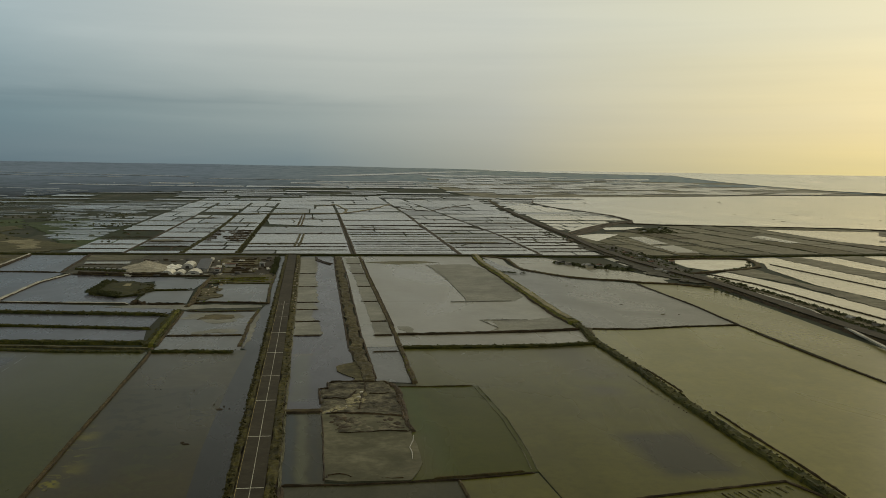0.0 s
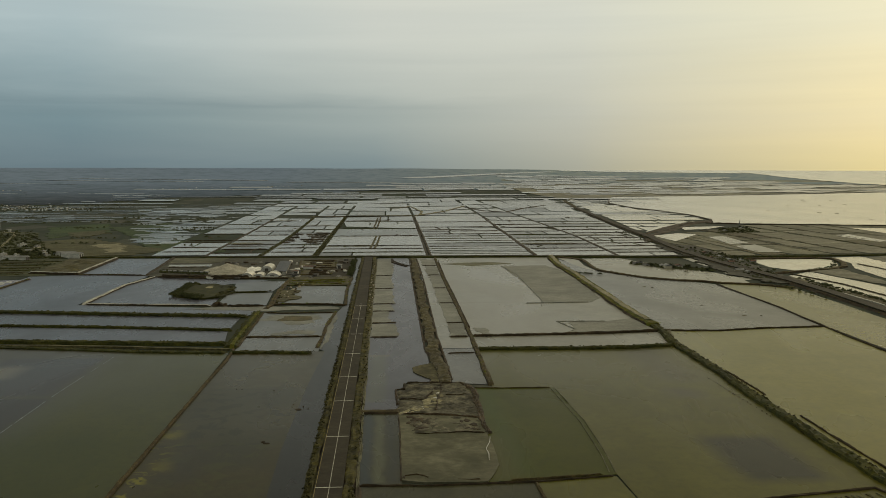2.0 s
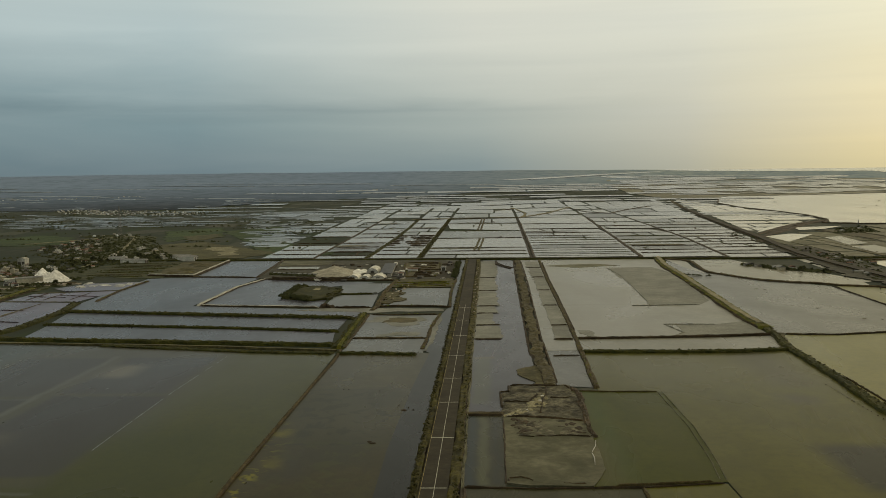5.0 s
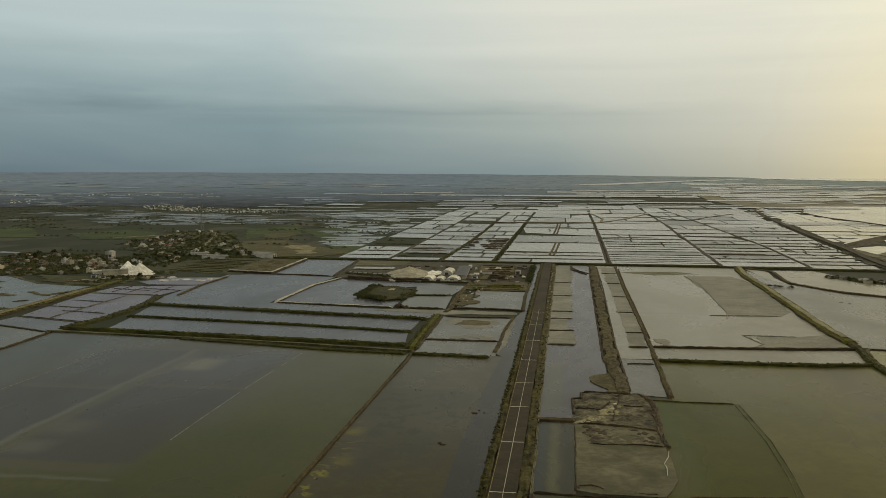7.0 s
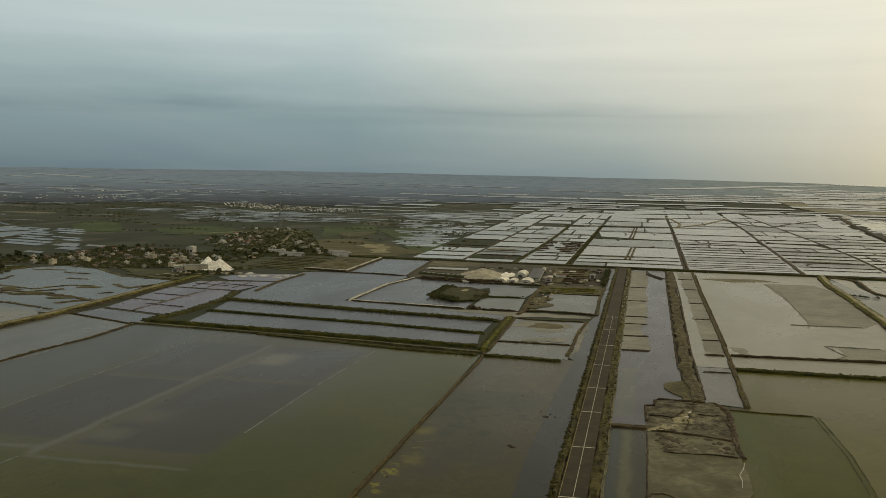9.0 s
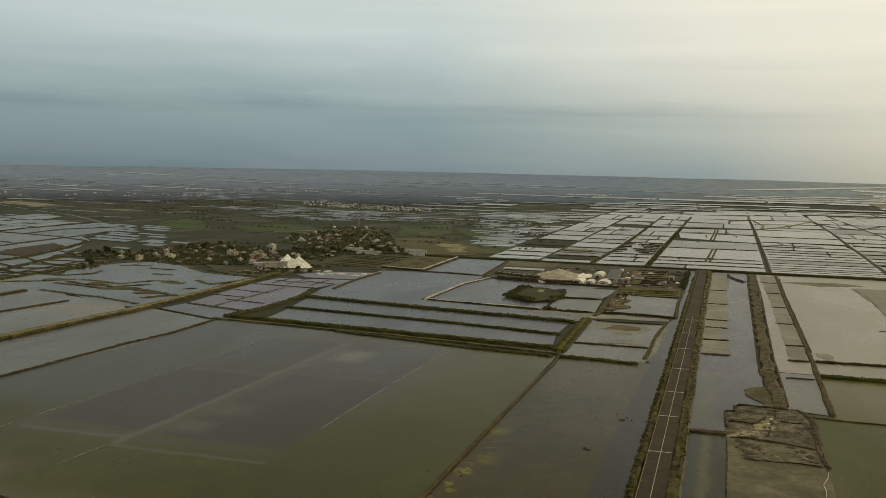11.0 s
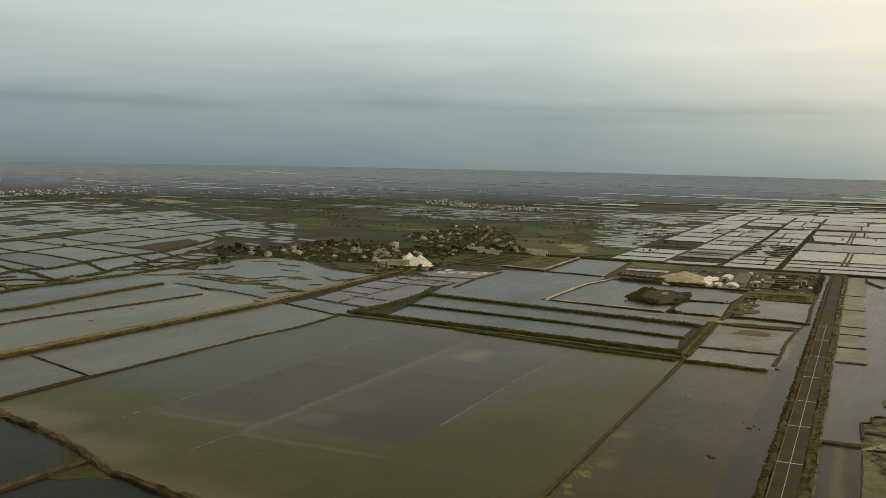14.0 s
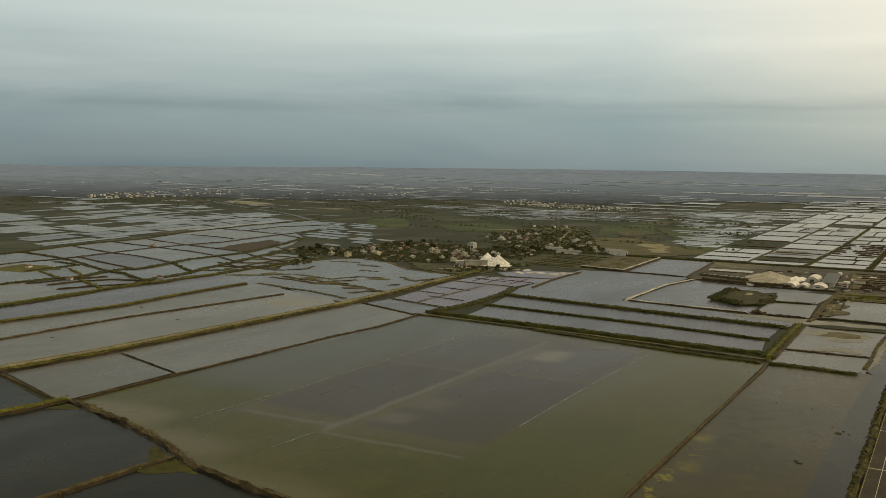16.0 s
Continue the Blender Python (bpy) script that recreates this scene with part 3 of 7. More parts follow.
pond(W_PALE, (58.6, 219), (125, 222), (152, 226), (155, 330), (164, 600), (168, 626), (63.5, 626), (60.5, 465), label="large pale grey pond with drying mud at its rim")
pond(W_PALE, (57.5, 185), (129, 183), (150, 190), (153, 222), (125, 218), (58.5, 215), label="long narrow pale pond between two dikes")
pond(W_OLIVE_BIG, (57, 181), (129, 180), (149.5, 184), (147.5, 99), (145.5, 37), (146, -60), (80, -60), (77.5, 8), (80, 61), (78.5, 107.5), (56.4, 109), label="very large murky olive pond with a dark patch")
pond(W_GREEN, (46.5, 109), (79, 107.5), (80.2, 61), (77.5, 8), (48, 5), (41, 4), (43, 12), (46.5, 40), label="dark green pond inside a thin earth rim")
pond(W_MURK, (9, 2.5), (54.5, 2.8), (55.5, -40), (9, -40), label="pale shallow pond at the foot of a dike")
pond(W_OLIVE_BIG, (55.5, 3), (77, 6.5), (80, -60), (57, -60), label="murky olive pond beside a dike")
pond(W_OLIVE, (151, 194), (157, 224), (184, 221), (210, 227), (241, 229), (237.5, 155), (236.5, 126), (236, -70), (147, -70), label="very large murky olive pond behind a grassy dike")
pond(W_GREY, (157, 228), (184, 224), (210, 230), (241, 232), (247, 301), (250, 397), (250, 411), (231, 432), (203, 468), (190, 500), (175, 600), (172, 626), (164, 500), (159, 341), label="large grey pond with small mud islets")
pond(W_OLIVE, (243, 232), (249, 301), (251.5, 397), (253, 412), (276, 403), (295, 381), (291, 316), (286, 252), (281, 202), (276, 60), (237, 60), label="large olive pond beside the embankment road")
pond(W_PALE, (176, 618), (192, 604), (186, 550), (186, 500), (180, 530), label="small pale pond in the bend of a track")
pond(W_PALE, (197, 608), (232, 610), (240, 575), (266, 525), (282, 450), (276, 410), (258, 416), (243, 433), (205, 471), (191, 505), (190, 527), label="pale pond inside the bend of a track")

flat(SILT, (150, 183), (157, 218), (162, 226), (153, 228), (149, 196), label="muddy green corner where dikes meet", z=0.4, rough=1.0)
# patches that show through or stand clear of the water
flat(GREYMUD, (115, 549), (153, 551), (160, 505), (156, 400), (152, 346), (142.5, 329), (113, 327), (117, 430), label="smooth grey drying mudflat in the pond", rough=0.3)
dike(GREYMUD, 0.8, 0.35, (101, 327), (113, 327), (142.5, 329), label="thin half-drowned ridge of mud", step=2, rough=0.6)
dike(GREYMUD, 0.8, 0.35, (106, 222), (113, 232), (108, 258), (135, 256), label="thin half-drowned ridge of mud", step=2, rough=0.6)
dike(GREYMUD, 0.8, 0.35, (115, 549), (119, 485), (114, 340), (110, 315), label="thin half-drowned ridge of mud", step=2, rough=0.6)
flat(GREYMUD, (114, 255), (135, 256), (153, 266), (152, 228), (106, 223), (113, 232), label="smooth grey drying mudflat at the dike", rough=0.4)
flat(MUD, (66, 570), (92, 552), (112, 562), (130, 566), (112, 582), (88, 580), label="pale mud bar in the pond", z=0.1)
flat(GREYMUD, (62, 240), (66, 217), (70, 217), (67, 240), label="narrow mud spit in the pond")
for y0, y1, x1 in ((485, 618, 24), (406, 482, 23), (331, 403, 23), (302, 328, 21.5), (261, 300, 20), (219, 257, 23.5)):
    flat(GREYMUD, (9.8, y0), (x1, y0 + 1), (x1 - 1 + (y0 % 3) * 0.6, (y0 + y1) / 2), (x1 - 1, y1), (9.8, y1), label="grey mud cell at the canal's edge", group="mud cells", z=0.18, rough=0.55)
for y0, y1, x0, x1 in ((559, 612, 48.8, 62), (486, 555, 49.8, 60.6), (406, 482, 50.2, 60), (333, 402, 49.6, 59.4), (259, 329, 49.4, 58.8), (218, 255, 48.4, 57.8)):
    flat(GREYMUD, (x0, y0), (x1 - 0.6, y0), (x1 - 0.2, y1), (x0 + 1.0, y1), label="grey mud cell beside the earth dike", group="mud cells", z=0.18, rough=0.55)
    dike(DARKEARTH, 1.4, 0.5, (x0 - 1, y0 - 1.5), (x1, y0 - 1.5), label="thin dark mud ridge between cells", group="cell ridges", step=2)
for y0 in (217.5, 259.5, 301, 330, 404.5, 484):
    dike(DARKEARTH, 1.4 if y0 > 218 else 2.4, 0.5, (9, y0), (23.5, y0), label="thin dark mud ridge between cells", group="cell ridges", step=2)
dike(DARKEARTH, 2.2, 0.6, (47, 216), (57.8, 216), label="thin dark mud ridge between cells", group="cell ridges", step=2)

# the mud works at the end of the brown bank
flat(MUD, (23.5, 74), (20.8, 70), (20.8, 36), (20.4, 6.3), (28, 5), (36.7, 4.4), (42.5, 4.4), (44.6, 10), (47.6, 18), (47.4, 32), (47.9, 50), (47.6, 72), label="broad dry mudflat with pale stains", z=0.3, rough=0.25)


def churned(x0, x1, y0, y1, seed, label):
    """Ground torn up by digging: an uneven field of clods, ruts and hollows with a ragged rim."""
    step = 0.7
    nx, ny = int((x1 - x0) / step), int((y1 - y0) / step)
    verts, faces = [], []
    for j in range(ny + 1):
        for i in range(nx + 1):
            x, y = x0 + (x1 - x0) * i / nx, y0 + (y1 - y0) * j / ny
            rim = min(i, nx - i, j, ny - j) * step
            z = 0.30 + 0.35 * noise.noise(Vector((x / 5, y / 7, seed))) + 0.28 * noise.noise(Vector((x / 1.7, y / 2.4, seed + 3))) + 0.1 * noise.noise(Vector((x * 1.7, y * 1.3, seed)))
            z = min(z, -0.2 + 0.45 * max(0.0, rim + 1.4 * noise.noise(Vector((x / 3, y / 3, seed + 7)))))
            verts.append((x, y, z))
    for j in range(ny):
        for i in range(nx):
            k = j * (nx + 1) + i
            faces.append((k, k + 1, k + nx + 2, k + nx + 1))
    return obj("mudflat", verts, faces, CHURN, label, "mudflat", "churned mud")


churned(20.3, 48.2, 70, 108, 1.5, "churned green-brown mud with ruts and puddles")
churned(23.6, 46.8, 104, 119, 3.5, "churned green-brown mud below the bank")
churned(23.4, 48.0, 48, 73, 6.5, "churned dark wet mud below a ridge")
for n in range(34):
    f = n / 34
    x = 23.5 + 7 * f * 2 if f < 0.5 else 30.5 + 6.5 * (f - 0.5) * 2
    y = 75 + 6 * f * 2 if f < 0.5 else 81 + 24 * (f - 0.5) * 2
    islet(x + RND.uniform(-1.4, 1.4), y + RND.uniform(-2.8, 2.8), RND.uniform(0.9, 2.3), RND.uniform(1.2, 3.4), SAND if n % 8 else SALT_CRUST, 0.12, "sand_patch", "pale sand and salt spilled on the mud", "sand", "sand patches", 0.45)
for n in range(26):
    islet(RND.uniform(24, 30) if n % 3 else RND.uniform(40, 47), RND.uniform(51, 69), RND.uniform(0.8, 2.4), RND.uniform(1.0, 3.2), DARKEARTH, 0.07, "wet_patch", "dark wet clods of dug mud", "mud", "wet patches", 0.4)
dike(DARKEARTH, 1.3, 0.6, (23.8, 118), (33, 117.5), (43.5, 116.3), (46.8, 115), label="dark ridge round the churned mud", step=1.5, rough=0.7)
dike(DARKEARTH, 1.0, 0.6, (23.8, 118), (23.6, 108.5), (20.5, 107.5), (20.8, 85), label="dark ridge round the churned mud", step=1.5, rough=0.7)
dike(DARKEARTH, 0.8, 0.5, (21, 93), (30, 92), (33, 101), (36, 112), label="dark ridge through the churned mud", step=1.5, rough=0.8)
dike(DARKEARTH, 0.8, 0.55, (37.5, 116), (37, 104), (34.5, 88), (33.5, 76), label="dark ridge through the churned mud", step=1.5, rough=0.8)
dike(DARKEARTH, 0.7, 0.5, (37, 98), (43, 97), (47.5, 99), label="dark ridge through the churned mud", step=1.5, rough=0.8)
dike(DARKEARTH, 1.4, 0.65, (21, 72.5), (30, 72), (38, 70), (47.6, 66), label="dark ridge across the churned mud", step=1.5, rough=0.8)
dike(DARKEARTH, 2.2, 0.6, (46.8, 115), (48.6, 105.5), (47.6, 66), (47.8, 48), label="dark wet rim of the green pond", step=1.5, rough=0.8)
dike(DARKEARTH, 0.9, 0.5, (24, 50), (32, 48.7), (40, 50), (47.8, 48.3), label="dark ridge between mudflats", step=1.5, rough=0.9)
dike(DARKEARTH, 0.7, 0.5, (20.8, 6.4), (21.4, 9.8), (24.5, 10.9), (26.7, 9.4), (28.1, 7.1), label="dark curved ridge on the mudflat", step=1.2, rough=0.6)
dike(DARKEARTH, 0.5, 0.45, (34, 6.5), (38, 5.8), (42, 5.6), label="dark curved ridge on the mudflat", step=1.2, rough=0.6)
dike(DARKEARTH, 0.6, 0.4, (20.9, 73), (20.9, 40), (20.4, 6), label="dark edge of the mudflat", step=2, rough=0.5)
tagged(new("spilled_salt", ribbon_mesh("spilled_salt", [(47.8, 44), (47, 38), (45.4, 32), (45.6, 27), (45, 21)], 0.26, 0.5, SALT_CRUST, 1.2, 0.8, 0.2)), "thin white line of spilled salt", "salt")

# dikes, right side
dike(WETMUD, 6.0, 0.9, (43, 622), (42, 500), (40, 337), (38.4, 222), (38.3, 185), (39, 143), (39, 116), label="broad brown earth bank between canal and pond", step=2.2, rough=0.7)
dike(DARKEARTH, 1.1, 0.4, (39.6, 600), (38, 500), (36.2, 331), (34.9, 215), (34.6, 184), label="dark wet foot of the brown bank", step=3)
dike(DARKEARTH, 1.1, 0.4, (46.6, 622), (45.8, 465), (43.9, 343), (42, 222), (42.2, 185), (42.2, 122), label="dark wet foot of the brown bank", step=3)
flat(SILT, (29.5, 137.5), (31.5, 153), (36, 157), (40, 121), (33, 119), label="brown mud spit below the bank", z=0.3, rough=1.6)
dike(DARKEARTH, 1.2, 0.6, (26, 597), (29, 582), (35, 562), (39, 556), label="dark spur at the canal's end", step=2)
dike(DARKEARTH, 2.2, 0.6, (24, 620), (25, 600), (27, 590), label="dark spur at the canal's end", step=2)
dike(EARTH, 2.4, 0.8, (63.5, 625), (60.8, 465), (59.9, 369), (59.4, 300), (58.4, 214), (57.7, 187), (57, 149), (56.2, 113), label="narrow brown earth dike", step=4)
dike(DARKEARTH, 1.0, 0.8, (65, 600), (62.2, 465), (61.4, 369), (59.8, 240), label="dark wet foot of the dike", step=3)
dike(DARKEARTH, 1.8, 0.9, (58.5, 217), (96, 218), (125, 220), (154, 225), label="thin dark dike between pale ponds", step=4)
dike(DARKGRASS, 4.4, 1.2, (57.5, 183), (77, 182), (103, 181), (129, 181.4), (150, 186), label="thick dark grassy dike", step=4)
dike(DARKEARTH, 0.7, 0.4, (43.5, 175), (57, 176), step=3)
dike(GRASS, 8.0, 1.5, (172, 634), (164.5, 550), (163, 473), (159.4, 397), (157.6, 341), (155, 277), (155.6, 240), label="broad grassy dike with a track on it", step=4)
dike(DARKGRASS, 4.7, 1.2, (155.6, 240), (154.5, 222), (151, 196), (150.2, 178), (149.6, 152), (149.2, 128), (147.5, 99), (146.3, 70), (145.6, 37), (145.6, 3), (146, -60), label="dark overgrown grassy dike", step=3)
dike(DARKEARTH, 0.7, 0.45, (152.6, 133), (152.4, 112), (151.9, 89), label="thin row of dark stakes and weed", step=2, rough=0.7)
dike(DARKEARTH, 0.7, 0.45, (151.8, 63), (151, 37), (150.9, 12), (149.3, -20), label="thin row of dark stakes and weed", step=2, rough=0.7)
dike(EARTH, 1.2, 0.6, (156, 228), (166.6, 224), (184, 222.8), (210, 228.5), (241.5, 231), label="thin brown dike across the ponds", step=4)
dike(DARKEARTH, 1.2, 0.6, (250, 411), (249.6, 397), (247.3, 301), (244, 262.6), (241.9, 231), (239, 195.6), (237.4, 150), (236.5, 60), label="thin dark dike between olive ponds", step=4)
dike(EARTH, 0.5, 0.35, (48, 108.8), (60, 107.6), (78.5, 107.3), step=2, label="thin brown rim of the green pond")
dike(MUD, 0.35, 0.25, (79.0, 107), (80.2, 61), (78.8, 24), (77.4, 8.5), step=2, label="thin brown rim of the green pond")
dike(MUD, 0.35, 0.2, (77.4, 107), (78.6, 61), (77.2, 24), (75.8, 9), step=2, label="thin drowned rim of the green pond")
dike(DARKEARTH, 0.6, 0.4, (9, 4), (20.7, 2.9), (29, 2.3), (44, 3), (57, 3.7), (77, 6.9), step=2, label="thin brown dike along the pond's near side")
dike(EARTH, 0.6, 0.4, (48, 5.4), (58.8, 6.3), (74.4, 8.5), step=2, label="thin brown rim of the green pond")
dike(EARTH, 1.0, 0.6, (55, 3.4), (55.3, -8), (57, -40), step=2, label="short brown dike beside a pond")
dike(DARKEARTH, 0.9, 0.5, (84, -18), (99.8, -14.9), (107.7, -13.3), (124.2, -10.1), (139.5, -7.5), (144, -22), step=2, label="thin dark dike at the pond's near end")
for n in range(12):
    x = 119 + 1.7 * n + RND.uniform(-0.6, 0.6)
    dike(MUD if n % 3 else DARKEARTH, 0.3, 0.2, (x, -13.2 + 0.16 * (x - 118)), (x + 1.0, -19 + 0.16 * (x - 118) + RND.uniform(-2, 2)), label="thin low mud ridge at the pond's near end", group="mud ridges", step=1.2, rough=0.5)
dike(DARKEARTH, 2.0, 0.6, (9.4, 3), (9.8, -30), step=3)

# the causeway from the road to the mud works
dike(EARTH, 4.2, 0.7, (6, 76.4), (22, 76.4), label="short earth causeway over the canal", name="causeway", group="", step=2, rough=0.2, category="causeway")

# ---- ponds left of the road ----
pond(W_CHANNEL, (-2.5, -60), (-12, -60), (-13.6, 37), (-12.4, 120), (-10.5, 170), (-10, 184), (-13.6, 190), (-13.6, 225), (-10, 300), (-8, 320), (-6, 330), (-8, 440), (-8, 640), (-2.5, 640), label="long blue channel beside the road")
pond(W_ALGAE, (-12, -60), (-13.6, 37), (-12.4, 120), (-10.5, 170), (-10, 184), (-51, 184), (-52, -60), label="dark green pond with yellow algae")
pond(W_BIG, (-52, 184), (-130, 198), (-243, 217), (-243, -16), (-205, -30), (-160, -45), (-120, -54), (-52, -60), label="very large dark green pond with drifting foam")


def foam(line, seed):
    """A broken white line of foam that the wind has drawn out on the water."""
    rnd = random.Random(seed)
    t = tagged(new("foam_streak"), "thin broken white streak of foam on the pond", "foam", "foam streaks")
    pts = resample(line, 1.5)
    nor = sides(pts)
    i = 0
    while i < len(pts) - 3:
        run = min(rnd.randrange(6, 24), len(pts) - 1 - i)
        verts = []
        for p, n in zip(pts[i:i + run + 1], nor[i:i + run + 1]):
            w = rnd.uniform(0.04, 0.26)
            verts += [(p.x - n.x * w, p.y - n.y * w, 0.13), (p.x + n.x * w, p.y + n.y * w, 0.13)]
        part("foam", mesh("foam", verts, [(2 * q, 2 * q + 1, 2 * q + 3, 2 * q + 2) for q in range(run)], FOAM), FOAM, t)
        i += run + rnd.randrange(0, 7)


foam([(-100.5, 178), (-102, 110), (-101.5, 60), (-101, 30)], 1)
foam([(-190.5, 164), (-191, 128), (-192, 80), (-191.5, 41), (-193, 22), (-194, -11)], 2)
foam([(-151.8, -3), (-152.7, -22)], 3)

for x, y, s in ((-12.6, 82, 1.5), (-11.4, 85.5, 0.4), (-9.5, 82.5, 0.35), (-15, 88.5, 0.35), (-18.7, 43, 1.5), (-19.8, 44.5, 1.1), (-24, 110, 0.4), (-38, 113, 0.4), (-36, 112.5, 0.3)):
    islet(x, y, s * 1.1, s)
for x, y, s in ((205, 310, 0.8), (215, 270, 1.0), (196, 400, 1.0), (238, 440, 0.8), (200, 395, 0.6), (224, 268, 0.5), (-340, 130, 1.2), (-352, 172, 0.9), (-388, 150, 1.0), (-350, 60, 1.0)):
    islet(x, y, s * 2.2, s, WETMUD)
for n in range(16):
    y = 62 + 3.6 * n + RND.uniform(-1.5, 1.5)
    islet(141.8 - 0.05 * n, y, RND.uniform(0.25, 0.6), 0.4)

dike(EARTH, 1.25, 0.7, (-51.5, 193), (-50.4, 166), (-51.2, 120), (-51.4, 83), (-51.6, 45), (-51.8, 12), (-52, -60), label="narrow brown dike with pale edges", step=4)
# the walled pair of ponds
pond(W_BLUE, (-228, 276), (-236, 318), (-135, 297), (-62, 284), (-62, 246), (-120, 257), label="long blue-grey pond inside grassy banks")
pond(W_BLUE, (-220, 226), (-226, 269), (-120, 252), (-62, 240), (-58, 206), (-115, 213), label="long blue-grey pond inside grassy banks")
dike(DARKGRASS, 5.1, 1.4, (-241, 321), (-178, 308), (-135, 300), (-58, 286), label="dark grassy bank of the walled ponds", step=4)
dike(DARKGRASS, 2.5, 1.0, (-230, 272), (-170, 263), (-120, 255), (-60, 242), label="dark grassy bank between the walled ponds", step=4)
dike(DARKGRASS, 4.7, 1.4, (-240, 227), (-214, 223), (-172, 218), (-115, 210.5), (-56, 203), label="dark grassy bank of the walled ponds", step=4)
dike(GRASS, 2.4, 1.5, (-54.4, 300), (-54, 250), (-53, 195), label="yellow-green crest of the bank", step=3)
dike(DARKGRASS, 6.0, 1.2, (-55, 300), (-54.5, 250), (-53.5, 195), label="broad green bank at the end of the walled ponds", step=4)
dike(DARKGRASS, 5.5, 1.2, (-243, 224), (-238, 262), (-241, 318), (-250, 360), label="broad dark green bank at the end of the walled ponds", step=4)
tagged(new("track", ribbon_mesh("track", [(-246, 217), (-195, 211), (-137, 204.5), (-106, 200), (-77, 194), (-53, 190)], 1.9, 0.75, SILT, 3, 0.5, 0.9)), "pale gravel track along the dike", "track", kind="structure")
dike(DARKGRASS, 4.6, 0.8, (-170, 206), (-132, 197.5), (-90, 187.5), (-53, 183), label="green verge below the gravel track", step=4)
dike(DARKGRASS, 4.2, 0.9, (-53, 183.5), (-36, 182.5), (-15, 180), label="dark green dike end beside the channel", step=3)
# the small ponds by the channel
pond(W_GREY, (-50.5, 188), (-13, 184), (-13.5, 220), (-50, 220), label="small grey pond behind a green dike")
pond(W_GREY, (-50.5, 224), (-14, 224), (-13.5, 252), (-11, 296), (-52, 300), label="small grey pond with a sandbank in it")
dike(EARTH, 1.4, 0.6, (-51, 223), (-38, 222), (-14, 221.5), step=3)
dike(EARTH, 2.0, 0.6, (-14, 192), (-13.4, 224), (-13.6, 252), (-11, 300), label="brown earth dike beside the channel", step=3, rough=0.6)
dike(EARTH, 1.7, 0.6, (-52, 301), (-40, 297), (-11, 299), step=3)
dike(EARTH, 1.4, 0.6, (-50.5, 196), (-51, 224), (-51.2, 266), (-52, 301), step=3)
flat(GREYMUD, (-48, 274), (-31, 261), (-20, 264), (-18, 289), (-34, 293), (-44, 294), label="pale sandbank in the small pond", name="sandbank", rough=2.0, category="sandbank")
flat(WETMUD, (-42, 269), (-33.5, 274), (-23, 271), (-25, 284), (-34, 290), (-40, 287), label="wet brown hollow in the sandbank", name="wet_hollow", z=0.22, rough=1.4, category="mudflat")
flat(GREYMUD, (-37, 228), (-19, 229), (-20.5, 240), (-33, 239), label="pale sandbank in the small pond", name="sandbank", rough=1.6, category="sandbank")
flat(GREYMUD, (-12.5, 188), (-9.5, 212), (-10, 235), (-9.4, 282), (-10.5, 298), (-13, 296), (-12.5, 230), label="grey mud at the channel's edge", rough=0.5)

# ---- around the salt works ----
pond(W_GREY, (-48, 336), (-17, 333), (-8.5, 330), (-9, 420), (-42, 425), (-50, 392), label="grey pond below the works yard")
pond(W_GREY, (-84, 334), (-54, 331), (-57, 390), (-86, 388), label="small grey pond beside an overgrown islet")
pond(W_GREY, (-91, 458), (-84, 398), (-58, 396), (-53, 452), label="small grey pond beside an overgrown islet")
pond(W_BLUE, (-164, 346), (-127, 340), (-86, 334), (-88, 372), (-96, 436), (-66, 462), (-112, 471), (-142, 483), (-157, 488), (-164, 437), label="grey pond in front of the salt works")
pond(W_BLUE, (-240, 324), (-178, 311), (-135, 303), (-60, 290), (-52, 312), (-82, 322), (-127, 332), (-168, 341), (-168, 437), (-163, 498), (-222, 508), (-254, 500), (-250, 412), (-247, 360), label="large blue-grey pond before the salt works")
dike(CONCRETE, 3.0, 1.0, (-165, 343), (-165.2, 378), (-165.4, 437), (-157, 488), label="pale dike faced with stone", step=3, rough=0.3)
dike(CONCRETE, 2.0, 0.9, (-165, 343), (-147, 340), (-127, 337), (-86, 331), label="pale dike faced with stone", step=3, rough=0.3)
dike(DARKEARTH, 3.4, 1.6, (-86, 330), (-82, 333), (-77, 328), label="dark heaped brushwood on the dike", step=1.5, rough=0.6)
dike(DARKEARTH, 2.0, 0.9, (-77, 329), (-66, 329), (-54, 327), label="dark foot of the works dike", step=1.5, rough=0.6)
dike(EARTH, 2.0, 0.8, (-54, 331), (-38, 334), (-17, 331), (-6.5, 327), (-8.6, 393), (-8, 440), (-7.5, 478), label="brown dike round the works pond", step=3)
flat(GREYMUD, (-84, 325), (-52, 325), (-37, 325), (-9, 321), (-9, 312), (-52, 308), (-100, 318), label="grey mud strip below the dike", rough=1.0)
dike(DARKGRASS, 2.5, 0.9, (-96, 426), (-88, 376), (-82, 391), (-59, 393), label="dark overgrown bank between ponds", step=3)
dike(EARTH, 3.4, 1.0, (-52.5, 314), (-51, 331), (-53.5, 394), (-53, 445), (-52, 475), label="brown earth pier with a track", step=3, rough=0.5)
flat(SILT, (-53, 402), (-51, 345), (-44, 342), (-38, 356), (-44, 378), (-38, 396), label="brown spoil beside the pier", rough=2.0, z=0.5, name="spoil", category="spoil")
flat(SILT, (-50, 382), (-46, 370), (-41, 376), (-45, 388), label="pale spoil beside the pier", rough=1.5, z=0.7, name="spoil", category="spoil")
flat(SILT, (-52, 428), (-8, 424), (-8, 478), (-52, 474), label="brown rough ground below the works yard", rough=1.5, z=0.5, name="rough_ground", category="ground")
